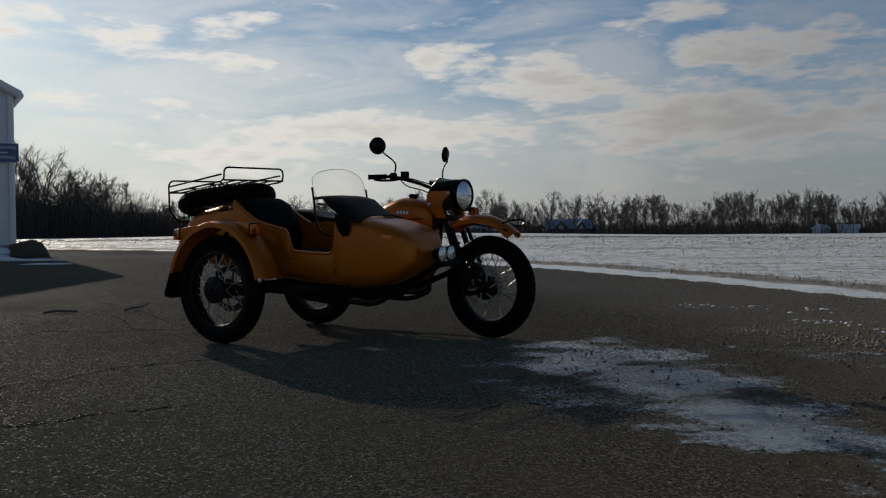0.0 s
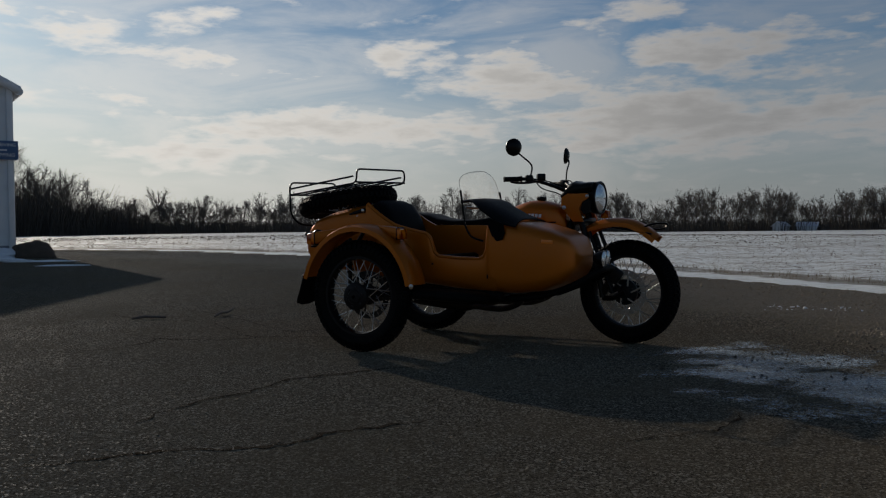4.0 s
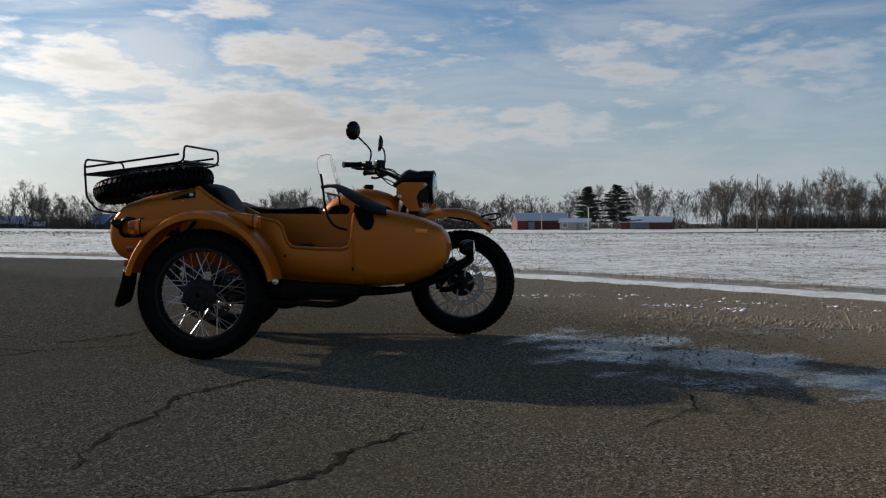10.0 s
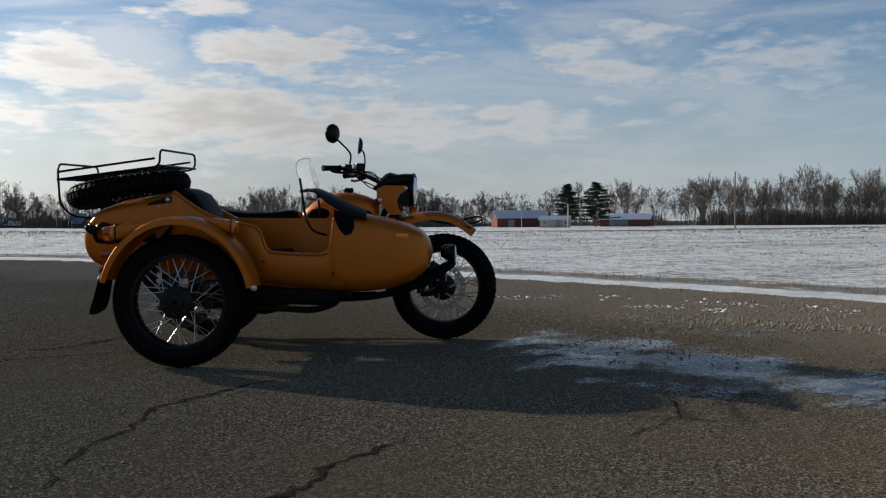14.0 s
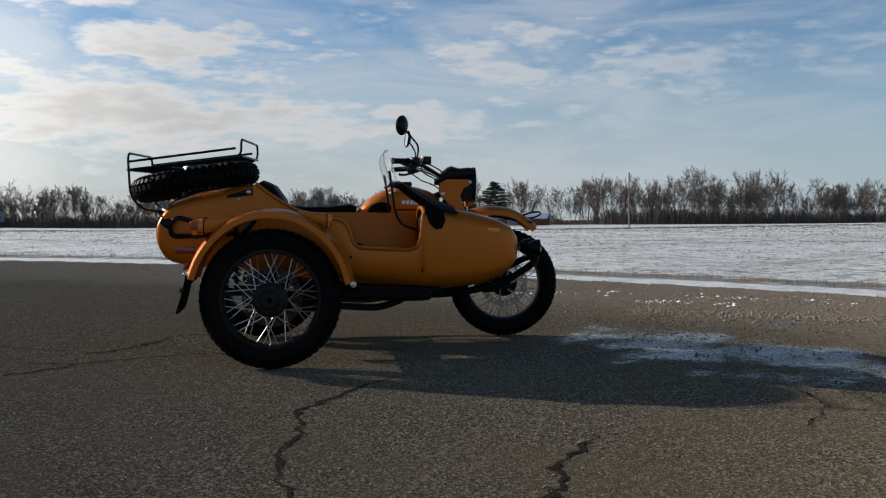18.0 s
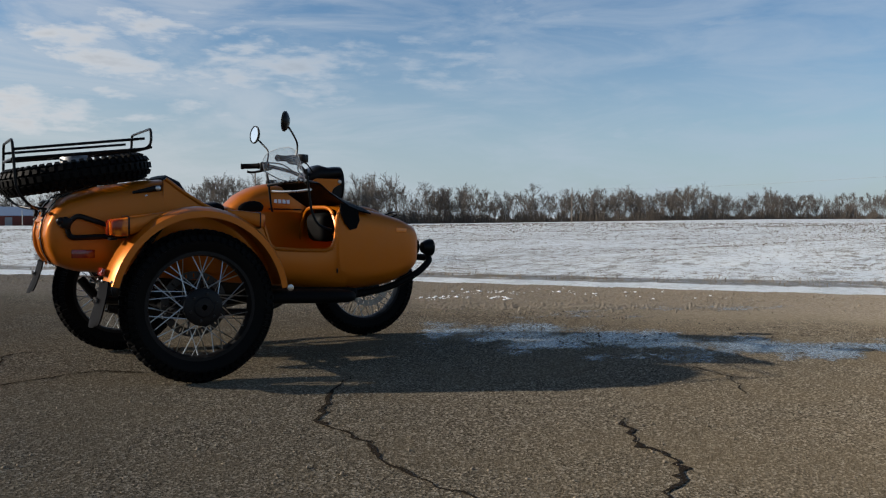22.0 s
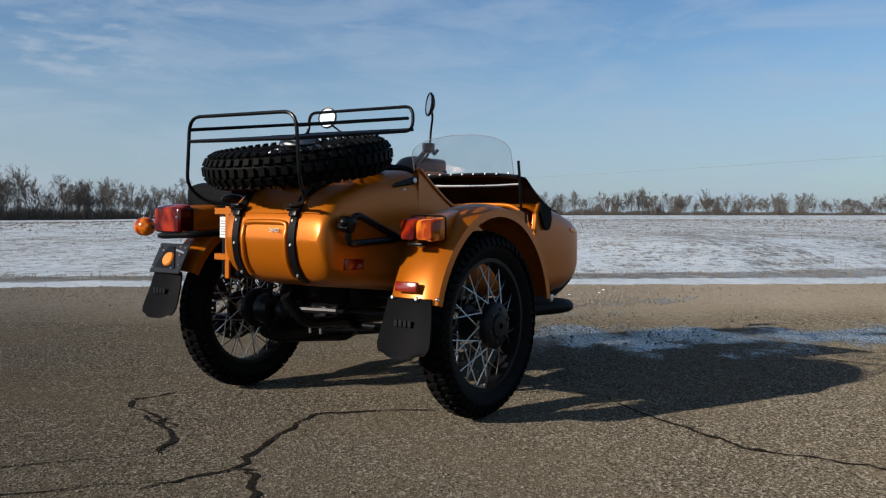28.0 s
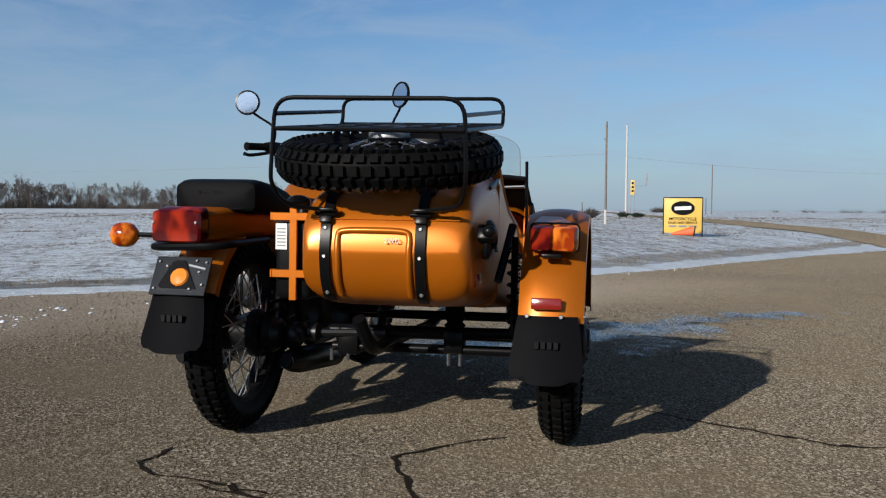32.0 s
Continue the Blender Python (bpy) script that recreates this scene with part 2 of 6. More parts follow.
def asphalt():
    """Old coarse asphalt: brown-grey binder, pale worn chips, gravel and dirt towards the verge."""
    mat, n = material("old_asphalt")
    at = n.add("ShaderNodeTexCoord").outputs["Object"]
    edge = n.add("ShaderNodeAttribute", attribute="edge").outputs["Fac"]
    chips = n.add("ShaderNodeTexVoronoi", {"Vector": at, "Scale": 125.0, "Randomness": 1.0})
    chip_tone = n.add("ShaderNodeSeparateXYZ", {0: chips.outputs["Color"]}).outputs[0]
    grit = n.noise(at, 95, 5, 0.75)
    patch, wide = n.noise(at, 1.1, 5, 0.6), n.noise(at, 0.22, 4, 0.55)
    base = n.mix(n.ramp(grit, 0.39, 0.63), (0.032, 0.027, 0.019), (0.212, 0.180, 0.132))
    base = n.mix(n.math("MULTIPLY", n.ramp(chip_tone, 0.74, 0.92), 0.72), base, (0.39, 0.342, 0.262))
    base = n.mix(n.ramp(patch, 0.38, 0.68, 0.0, 0.55), base, (0.152, 0.122, 0.080))
    base = n.mix(n.ramp(wide, 0.45, 0.7, 0.0, 0.35), base, (0.088, 0.078, 0.063))
    # washed-out gravel along the verge
    near = n.ramp(n.math("ADD", edge, n.math("MULTIPLY", n.math("SUBTRACT", n.noise(at, 0.55, 5, 0.6), 0.5), 3.2)), -3.6, -1.4)
    near = n.math("MULTIPLY", near, n.ramp(n.add("ShaderNodeSeparateXYZ", {0: at}).outputs[1], -2.0, 3.5, 0.12, 1.0))
    stones = n.add("ShaderNodeTexVoronoi", {"Vector": at, "Scale": 75.0})
    stone_tone = n.add("ShaderNodeSeparateXYZ", {0: stones.outputs["Color"]}).outputs[1]
    gravel = n.mix(stone_tone, (0.17, 0.146, 0.115), (0.40, 0.352, 0.285))
    base = n.mix(n.math("MULTIPLY", near, 0.65), base, gravel)
    height = n.math("ADD", n.math("MULTIPLY", chips.outputs["Distance"], 0.8), n.math("ADD", grit, n.math("MULTIPLY", n.math("MULTIPLY", stones.outputs["Distance"], near), 1.0)))
    glint = n.ramp(chip_tone, 0.90, 0.96)
    return finish(mat, n, base, n.math("SUBTRACT", n.ramp(patch, 0.3, 0.8, 0.84, 0.97), n.math("MULTIPLY", glint, 0.25)), 0.0, height, 0.8, 0.0050, Specular_IOR_Level=n.math("ADD", n.math("MULTIPLY", glint, 0.035), 0.010), Diffuse_Roughness=1.0)


def snowy_ground():
    """Thin snow over stubble; a wet icy strip and a brown grass strip run beside the pavement."""
    mat, n = material("snowy_field")
    at = n.add("ShaderNodeTexCoord").outputs["Object"]
    edge = n.add("ShaderNodeAttribute", attribute="edge").outputs["Fac"]
    wob = n.math("SUBTRACT", n.noise(at, 0.7, 5, 0.6), 0.5)
    edge = n.math("ADD", n.math("ADD", edge, n.math("MULTIPLY", wob, 0.8)), n.math("MULTIPLY", n.math("SUBTRACT", n.noise(at, 5.0, 4, 0.7), 0.5), 0.5))
    rows = n.mapped(at, (0.35, 2.6, 1.0), 31)
    stubble = n.math("ADD", n.math("MULTIPLY", n.noise(at, 5.0, 9, 0.90), 0.8), n.math("MULTIPLY", n.noise(rows, 1.4, 7, 0.8), 0.18))
    tracks = n.noise(n.mapped(at, (0.05, 0.42, 1.0), 31), 1.0, 5, 0.65)
    stubble = n.math("ADD", stubble, n.math("MULTIPLY", n.math("SUBTRACT", tracks, 0.5), 0.20))
    clump = n.noise(at, 1.6, 6, 0.7)
    stubble = n.math("ADD", stubble, n.math("MULTIPLY", n.math("SUBTRACT", clump, 0.5), 0.15))
    place = n.add("ShaderNodeSeparateXYZ", {0: at})
    roadside = n.math("MULTIPLY", n.ramp(place.outputs[0], 5.5, 9.0), n.ramp(place.outputs[1], 1.0, 6.0, 1.0, 0.0))
    stubble = n.math("ADD", stubble, n.math("MULTIPLY", roadside, 0.010))
    bare = n.math("MULTIPLY", n.ramp(stubble, 0.489, 0.540), n.ramp(edge, 0.80, 1.5, 0.30, 1.0))
    soil = n.mix(n.noise(at, 30, 5, 0.7), (0.050, 0.043, 0.032), (0.21, 0.175, 0.12))
    snow = n.mix(n.noise(at, 3.0, 5, 0.6), (0.60, 0.66, 0.695), (0.75, 0.795, 0.815))
    field = n.mix(n.math("MULTIPLY", bare, 0.9), snow, soil)
    grass = n.mix(n.noise(at, 42, 6, 0.75), (0.030, 0.022, 0.010), (0.13, 0.095, 0.045))
    strip = n.math("MULTIPLY", n.ramp(edge, 0.72, 0.86), n.ramp(edge, 1.45, 1.70, 1.0, 0.0))
    base = n.mix(n.math("MULTIPLY", n.math("MULTIPLY", strip, n.math("SUBTRACT", 0.8, n.math("MULTIPLY", roadside, 0.25))), n.ramp(n.noise(at, 2.2, 5, 0.65), 0.26, 0.44)), field, grass)
    height = n.math("ADD", n.noise(at, 14, 6, 0.7), n.math("MULTIPLY", bare, 0.8))
    return finish(mat, n, base, n.ramp(n.noise(at, 1.3, 4, 0.6), 0.35, 0.65, 0.35, 0.85), 0.0, height, 0.5, 0.04)


ASPHALT, FIELD = asphalt(), snowy_ground()
SNOW = plain("snow", (0.80, 0.82, 0.86), 0.75, 0.0, 30, 0.12, 0.5)
PALE_STONE = plain("pale_gravel", (0.21, 0.18, 0.14), 0.85, 0.0, 90, 0.4, 0.3)
STONE = plain("gravel_stone", (0.22, 0.18, 0.13), 0.85, 0.0, 90, 0.4, 0.3)
BOULDER = plain("boulder_stone", (0.085, 0.062, 0.045), 0.85, 0.0, 14, 0.5, 0.5)


def crack_filler():
    """Dark dirt in the cracks with a few glassy crumbs."""
    mat, n = material("crack_filler")
    at = n.add("ShaderNodeTexCoord").outputs["Object"]
    grain = n.noise(at, 70, 4, 0.7)
    glint = n.ramp(n.noise(at, 110, 2, 0.5), 0.56, 0.66)
    return finish(mat, n, n.mix(grain, (0.012, 0.010, 0.008), (0.040, 0.032, 0.024)), n.math("SUBTRACT", 0.95, n.math("MULTIPLY", glint, 0.5)), 0.0, grain, 0.6, 0.004, Specular_IOR_Level=n.math("MULTIPLY", glint, 0.10))


CRACK = crack_filler()
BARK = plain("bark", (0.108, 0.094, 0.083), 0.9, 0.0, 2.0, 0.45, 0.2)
BRUSH = plain("brush_twigs", (0.078, 0.064, 0.052), 0.9, 0.0, 0.6, 0.5, 0.2)
NEEDLES = plain("conifer_needles", (0.020, 0.034, 0.018), 0.85, 0.0, 3.0, 0.5, 0.2)
TAN = plain("tan_siding", (0.36, 0.32, 0.25), 0.7, 0.0, 5, 0.15, 0.05)
BLUE_GREY = plain("blue_grey_siding", (0.13, 0.17, 0.21), 0.6, 0.0, 5, 0.15, 0.05)
SIDING = plain("white_siding", (0.70, 0.71, 0.73), 0.55, 0.0, 5, 0.12, 0.05)
BARN = plain("barn_red", (0.12, 0.028, 0.020), 0.8, 0.0, 4, 0.35, 0.1)
SNOW_ROOF = plain("snow_covered_roof", (0.58, 0.61, 0.66), 0.7, 0.0, 3, 0.15, 0.1)
DARK_SIDING = plain("dark_siding", (0.075, 0.060, 0.055), 0.8, 0.0, 4, 0.3, 0.1)
ROOF = plain("snowy_metal_roof", (0.22, 0.29, 0.40), 0.6, 0.0, 3, 0.2, 0.1)
TRIM = plain("grey_trim", (0.20, 0.21, 0.23), 0.6, 0.0, 8, 0.2, 0.1)
WOOD = plain("weathered_pole", (0.16, 0.13, 0.105), 0.9, 0.0, 12, 0.4, 0.3)
PALE_WOOD = plain("pale_pole", (0.46, 0.44, 0.41), 0.85, 0.0, 12, 0.25, 0.2)
YELLOW = plain("yellow_board", (0.66, 0.43, 0.075), 0.5, 0.0, 30, 0.1, 0.03)
BLUE = plain("blue_board", (0.05, 0.11, 0.24), 0.5, 0.0, 30, 0.1, 0.03)
CONE = plain("faded_cone", (0.70, 0.13, 0.04), 0.6, 0.0, 30, 0.2, 0.05)


def ice_sheet():
    """Thin broken ice and meltwater with ragged holes down to the asphalt."""
    mat, n = material("broken_ice")
    at = n.add("ShaderNodeTexCoord").outputs["Object"]
    rim = n.add("ShaderNodeAttribute", attribute="edge").outputs["Fac"]
    body = n.noise(n.mapped(at, (1.0, 1.8, 1.0), -58), 1.6, 6, 0.60, 0.2)
    fine = n.noise(at, 34, 6, 0.8)
    mask = n.ramp(n.math("ADD", n.math("ADD", body, n.math("MULTIPLY", fine, 0.80)), n.math("MULTIPLY", rim, 0.30)), 0.98, 1.16)
    tone = n.mix(n.ramp(n.math("ADD", body, fine), 0.90, 1.20), (0.06, 0.085, 0.105), (0.34, 0.42, 0.49))
    shader = n.add("ShaderNodeBsdfPrincipled", {"Base Color": tone, "Roughness": n.ramp(fine, 0.3, 0.7, 0.10, 0.35)})
    n.put(shader.inputs["Normal"], n.add("ShaderNodeBump", {"Strength": 0.4, "Distance": 0.006, "Height": fine}).outputs[0])
    n.add("ShaderNodeOutputMaterial", {0: n.add("ShaderNodeMixShader", {0: n.math("MULTIPLY", mask, 0.62), 1: n.add("ShaderNodeBsdfTransparent"), 2: shader})})
    return mat


ICE = ice_sheet()

# ---- ways to make meshes ----
class Shape:
    """Gathers vertices and faces for one mesh."""

    def __init__(self):
        self.v, self.f = [], []

    def add(self, verts, faces, m=None):
        k = len(self.v)
        self.v += [tuple(m @ Vector(p)) if m else tuple(p) for p in verts]
        self.f += [tuple(i + k for i in face) for face in faces]
        return self

    def loft(self, rings, ring_closed=True, caps=True, path_closed=False):
        """Skin over rings of equally many points."""
        c, verts, faces = len(rings[0]), [p for ring in rings for p in ring], []
        last = len(rings) if path_closed else len(rings) - 1
        for i in range(last):
            a, b = i * c, (i + 1) % len(rings) * c
            for j in range(c if ring_closed else c - 1):
                k = (j + 1) % c
                faces.append((a + j, a + k, b + k, b + j))
        if caps and not path_closed:
            faces += [tuple(range(c))[::-1], tuple(range(len(verts) - c, len(verts)))]
        return self.add(verts, faces)

    def tube(self, points, radius, sides=8, closed=False):
        """A round bar along points; radius may be a list."""
        pts = [Vector(p) for p in points]
        k, side, rings = len(pts), None, []
        for i, p in enumerate(pts):
            a, b = (pts[i - 1], pts[(i + 1) % k]) if closed else (pts[max(i - 1, 0)], pts[min(i + 1, k - 1)])
            way = (b - a).normalized()
            if side is None:
                side = way.orthogonal().normalized()
            side = (side - way * side.dot(way)).normalized()
            up, r = way.cross(side), radius[i] if isinstance(radius, (list, tuple)) else radius
            rings.append([p + (side * math.cos(2 * math.pi * j / sides) + up * math.sin(2 * math.pi * j / sides)) * r for j in range(sides)])
        return self.loft(rings, True, True, closed)

    def turned(self, profile, sides=32, m=None, closed=False):
        """Profile points (radius, along) turned round the y axis."""
        verts, faces, k = [], [], len(profile)
        for i in range(sides):
            a = 2 * math.pi * i / sides
            verts += [(r * math.cos(a), y, r * math.sin(a)) for r, y in profile]
        for i in range(sides):
            p, q = i * k, (i + 1) % sides * k
            for j in range(k if closed else k - 1):
                jj = (j + 1) % k
                faces.append((p + j, q + j, q + jj, p + jj))
        return self.add(verts, faces, m)

    def box(self, size, m=None, bevel=0.004, segments=2):
        bm = bmesh.new()
        bmesh.ops.create_cube(bm, size=1)
        bmesh.ops.scale(bm, vec=size, verts=bm.verts)
        if bevel:
            bmesh.ops.bevel(bm, geom=bm.edges[:], offset=bevel, segments=segments, affect="EDGES", profile=0.5)
        bm.verts.index_update()
        self.add([v.co.copy() for v in bm.verts], [[v.index for v in f.verts] for f in bm.faces], m)
        bm.free()
        return self

    def ball(self, size, m=None, rows=8, sides=12):
        rings = []
        for i in range(rows + 1):
            a = math.pi * (i + 0.001) / (rows + 0.002) - math.pi / 2
            rings.append([(size[0] * math.cos(a) * math.cos(2 * math.pi * j / sides), size[1] * math.cos(a) * math.sin(2 * math.pi * j / sides), size[2] * math.sin(a)) for j in range(sides)])
        if m:
            rings = [[m @ Vector(p) for p in ring] for ring in rings]
        return self.loft(rings)

    def slab(self, outline, thick, m=None):
        """A flat piece: an outline in x and z, thick along y."""
        k = len(outline)
        verts = [(x, -thick / 2, z) for x, z in outline] + [(x, thick / 2, z) for x, z in outline]
        faces = [tuple(range(k)), tuple(range(2 * k - 1, k - 1, -1))] + [(i, i + k, (i + 1) % k + k, (i + 1) % k) for i in range(k)]
        return self.add(verts, faces, m)

    def mesh(self, name, mat, smooth=38):
        me = bpy.data.meshes.new(name)
        me.from_pydata(self.v, [], self.f)
        bm = bmesh.new()
        bm.from_mesh(me)
        bmesh.ops.recalc_face_normals(bm, faces=bm.faces)
        bm.to_mesh(me)
        bm.free()
        me.materials.append(mat)
        if smooth:
            me.shade_smooth()
            me.set_sharp_from_angle(angle=radians(smooth))
        return me


def part(name, shape, mat, parent, label="", m=None, smooth=38):
    """One mesh object under a thing or under a part."""
    ob = new(name, shape.mesh(name, mat, smooth))
    ob.parent = parent
    if m is not None:
        ob.matrix_basis = m
    return tagged(ob, label)


def curve(points, steps=6, closed=False):
    """A smooth line through points."""
    pts, out, k = [Vector(p) for p in points], [], len(points)
    for i in range(k if closed else k - 1):
        if closed:
            a, b, c, d = pts[i - 1], pts[i], pts[(i + 1) % k], pts[(i + 2) % k]
        else:
            a, b, c, d = pts[max(i - 1, 0)], pts[i], pts[i + 1], pts[min(i + 2, k - 1)]
        for s in range(steps):
            t = s / steps
            out.append(0.5 * ((2 * b) + (c - a) * t + (2 * a - 5 * b + 4 * c - d) * t * t + (3 * b - a - 3 * c + d) * t ** 3))
    return out if closed else out + [pts[-1]]


def rounded(points, radius=0.04, steps=5):
    """A line with its inner corners rounded off, as bent tube is."""
    pts, out = [Vector(p) for p in points], []
    for i, p in enumerate(pts):
        if i in (0, len(pts) - 1):
            out.append(p)
            continue
        a, b = pts[i - 1] - p, pts[i + 1] - p
        r = min(radius, a.length * 0.45, b.length * 0.45)
        a, b = p + a.normalized() * r, p + b.normalized() * r
        out += [(1 - t) ** 2 * a + 2 * t * (1 - t) * p + t * t * b for t in [s / steps for s in range(steps + 1)]]
    return out


def oval(x, y, z, w, h, power=2.4, count=24):
    """A rounded cross-section that stands across x."""
    ring = []
    for j in range(count):
        a = 2 * math.pi * j / count
        c, s = math.cos(a), math.sin(a)
        ring.append((x, y + w * math.copysign(abs(c) ** (2 / power), c), z + h * math.copysign(abs(s) ** (2 / power), s)))
    return ring


def between(x, table):
    return float(np.interp(x, [p[0] for p in table], [p[1] for p in table]))


def thing(name, m, label, category, group="", kind=""):
    ob = new(name)
    ob.empty_display_size = 0.2
    ob.matrix_world = m
    return tagged(ob, label, category, group, kind)

# ---- ground, pavement, verge ----
# the far edge of the lot, in lot coordinates, from behind the shed round to the drive
EDGE = [(-60, 40), (-14, 24), (-10.4, 22.2), (-6.6, 20.9), (-3.2, 18.2), (-0.3, 15.6), (1.5, 13.5), (3.0, 10.9), (4.0, 8.7), (4.7, 6.9), (5.4, 4.4), (6.5, 1.0), (7.9, -1.5), (9.6, -3.9), (13, -9), (18.5, -17), (27, -29), (60, -76)]
LOT_AREA = EDGE + [(20, -120), (-120, -60), (-90, 40)]


def fast_mesh(name, verts, quads, mat):
    me = bpy.data.meshes.new(name)
    me.vertices.add(len(verts))
    me.vertices.foreach_set("co", np.asarray(verts, np.float32).ravel())
    me.loops.add(quads.size)
    me.loops.foreach_set("vertex_index", quads.astype(np.int32).ravel())
    me.polygons.add(len(quads))
    me.polygons.foreach_set("loop_start", np.arange(0, quads.size, quads.shape[1], dtype=np.int32))
    me.update(calc_edges=True)
    me.validate()
    me.materials.append(mat)
    return me


def edge_distance(x, y):
    """Metres beyond the edge of the pavement; negative on it. x and y are arrays."""
    best, inside = np.full(x.shape, 1e9), np.zeros(x.shape, bool)
    k = len(LOT_AREA)
    for i in range(k):
        (ax, ay), (bx, by) = LOT_AREA[i], LOT_AREA[(i + 1) % k]
        t = np.clip(((x - ax) * (bx - ax) + (y - ay) * (by - ay)) / ((bx - ax) ** 2 + (by - ay) ** 2), 0, 1)
        best = np.minimum(best, np.hypot(x - ax - t * (bx - ax), y - ay - t * (by - ay)))
        cross = (ay > y) != (by > y)
        inside ^= cross & (x < (bx - ax) * (y - ay) / ((by - ay) or 1e-9) + ax)
    return np.where(inside, -best, best)


def plane_height(x, y):
    return radians(TILT) * y - radians(LEAN) * x


def wave(x, y):
    """Gentle unevenness, the same at every build."""
    return np.sin(x * 1.7 + 0.6 * np.sin(y * 1.1)) * np.sin(y * 1.3 + 0.8 * np.sin(x * 0.9)) * 0.5 + np.sin(x * 4.1 + y * 2.3) * np.sin(y * 5.3 - x * 1.7) * 0.3


def ground_height(x, y):
    """The open ground: level with the lot beside it, flattening out to the fields and falling a little away."""
    r, e = np.hypot(x, y - 5), edge_distance(x, y)
    blend = np.clip((r - 14) / 60, 0, 1)
    blend = blend * blend * (3 - 2 * blend)
    drop = np.clip((x - 5) / 60, 0, 1) * np.clip((y - 40) / 80, 0, 1) * 1.1
    z = plane_height(x, y) * (1 - blend) - drop
    bank = np.clip(e / 0.5, 0, 1) * (0.012 + 0.012 * wave(x, y)) - np.clip((0.1 - e) / 0.3, 0, 1) * 0.07
    verge = 0.42 * np.clip((e - 0.3) / 4.5, 0, 1) * np.clip((x - 5) / 6, 0, 1) * np.clip((8 - y) / 6, 0, 1) * (1 - blend)
    furrow = 0.02 * wave(x * 0.8, y * 0.8) * np.clip(e - 1.5, 0, 1)
    return z + bank + furrow + verge


def spread(near, far, count, power):
    """Grid lines, close together in the middle."""
    t = np.linspace(-1, 1, count)
    return near * t * count / 2 + np.sign(t) * (far - near * count / 2) * np.abs(t) ** power


def sheet(name, gx, gy, height, mat, keep=None):
    x, y = np.meshgrid(gx, gy, indexing="ij")
    z, e = height(x, y), edge_distance(x, y)
    k, w = x.size, len(gy)
    idx = np.arange(k).reshape(x.shape)
    quads = np.stack([idx[:-1, :-1], idx[1:, :-1], idx[1:, 1:], idx[:-1, 1:]], -1).reshape(-1, 4)
    if keep is not None:
        ok = keep(x, y, e).ravel()
        quads = quads[ok[quads].all(1)]
    used, quads = np.unique(quads, return_inverse=True)
    quads = quads.reshape(-1, 4)
    me = fast_mesh(name, np.stack([x.ravel()[used], y.ravel()[used], z.ravel()[used]], 1), quads, mat)
    me.attributes.new("edge", "FLOAT", "POINT").data.foreach_set("value", e.ravel()[used].astype(np.float32))
    me.shade_smooth()
    return new(name, me)


fine_x, fine_y = spread(0.25, 3500, 250, 7) + 2, spread(0.25, 3500, 250, 7) + 6
tagged(sheet("ground", fine_x, fine_y, ground_height, FIELD), "thin patchy snow over stubble field and brown verge grass", "ground", kind="structure")


# the asphalt's grain is real relief, fine where one walks and coarser towards the edges
def grow(start, stop, first, factor):
    out, step = [start], first
    while abs(out[-1] - start) < abs(stop - start):
        out.append(out[-1] + step * (1 if stop > start else -1))
        step *= factor
    return np.array(out[1:])


lot_x = np.concatenate([grow(-4.6, -62, 0.014, 1.035)[::-1], np.arange(-4.6, 2.6, 0.0145), grow(2.6, 62, 0.014, 1.030)])
lot_y = np.concatenate([grow(2.2, -80, 0.014, 1.030)[::-1], np.arange(2.2, 8.2, 0.0145), grow(8.2, 42, 0.014, 1.022)])
step_x, step_y = np.gradient(lot_x), np.gradient(lot_y)
GRAIN = np.random.default_rng(5)


def paved(x, y):
    fine = np.minimum(np.minimum(step_x[:, None], step_y[None, :]), 0.020)
    rough = GRAIN.random(x.shape) ** 1.3 * -0.22
    return plane_height(x, y) + rough * fine


tagged(sheet("pavement", lot_x, lot_y, paved, ASPHALT, lambda x, y, e: e < 0.7), "worn brown-grey asphalt lot with cracks and loose gravel", "pavement", kind="structure")

# ---- the sidecar motorcycle ----
bike = thing("sidecar_motorcycle", BIKE, "glossy orange sidecar motorcycle with black luggage rack, parked on asphalt", "motorcycle")
TYRE_R, RIM_R = 0.343, 0.243


def tyre_shape():
    """A block-tread tyre round the y axis, its blocks raised out of one skin."""
    count, steps = 56, (0.0, 0.03, 0.09, 0.12, 0.50, 0.53, 0.59, 0.62)
    stations = [(RIM_R - 0.012, 0.030, 0, 0, 9), (RIM_R + 0.008, 0.040, 0, 0, 9), (RIM_R + 0.030, 0.053, 0, 0, 9)]
    for a, b, row in ((80, 52, 0), (45, 20, 1), (14, -14, 0), (-20, -45, 1), (-52, -80, 0)):
        for deg, high in ((a, 0), (a - 2 if a > b else a, 1), (b + 2, 1), (b, 0)):
            t = radians(deg)
            stations.append((0.279 + 0.052 * math.cos(t), 0.054 * math.sin(t), math.cos(t) * 0.012 * high, math.sin(t) * 0.012 * high, row))
    stations += [(r, -y, 0, 0, 9) for r, y, _, _, _ in stations[2::-1]]
    rings = []
    for i in range(count):
        for s in steps:
            raised = (0.02 < s < 0.60, s < 0.10 or s > 0.52)
            a = 2 * math.pi * (i + s) / count
            ring = []
            for r, y, dr, dy, row in stations:
                k = 1 if row < 9 and raised[row] else 0
                ring.append(((r + dr * k) * math.cos(a), y + dy * k, (r + dr * k) * math.sin(a)))
            rings.append(ring)
    return Shape().loft(rings, True, False, True)


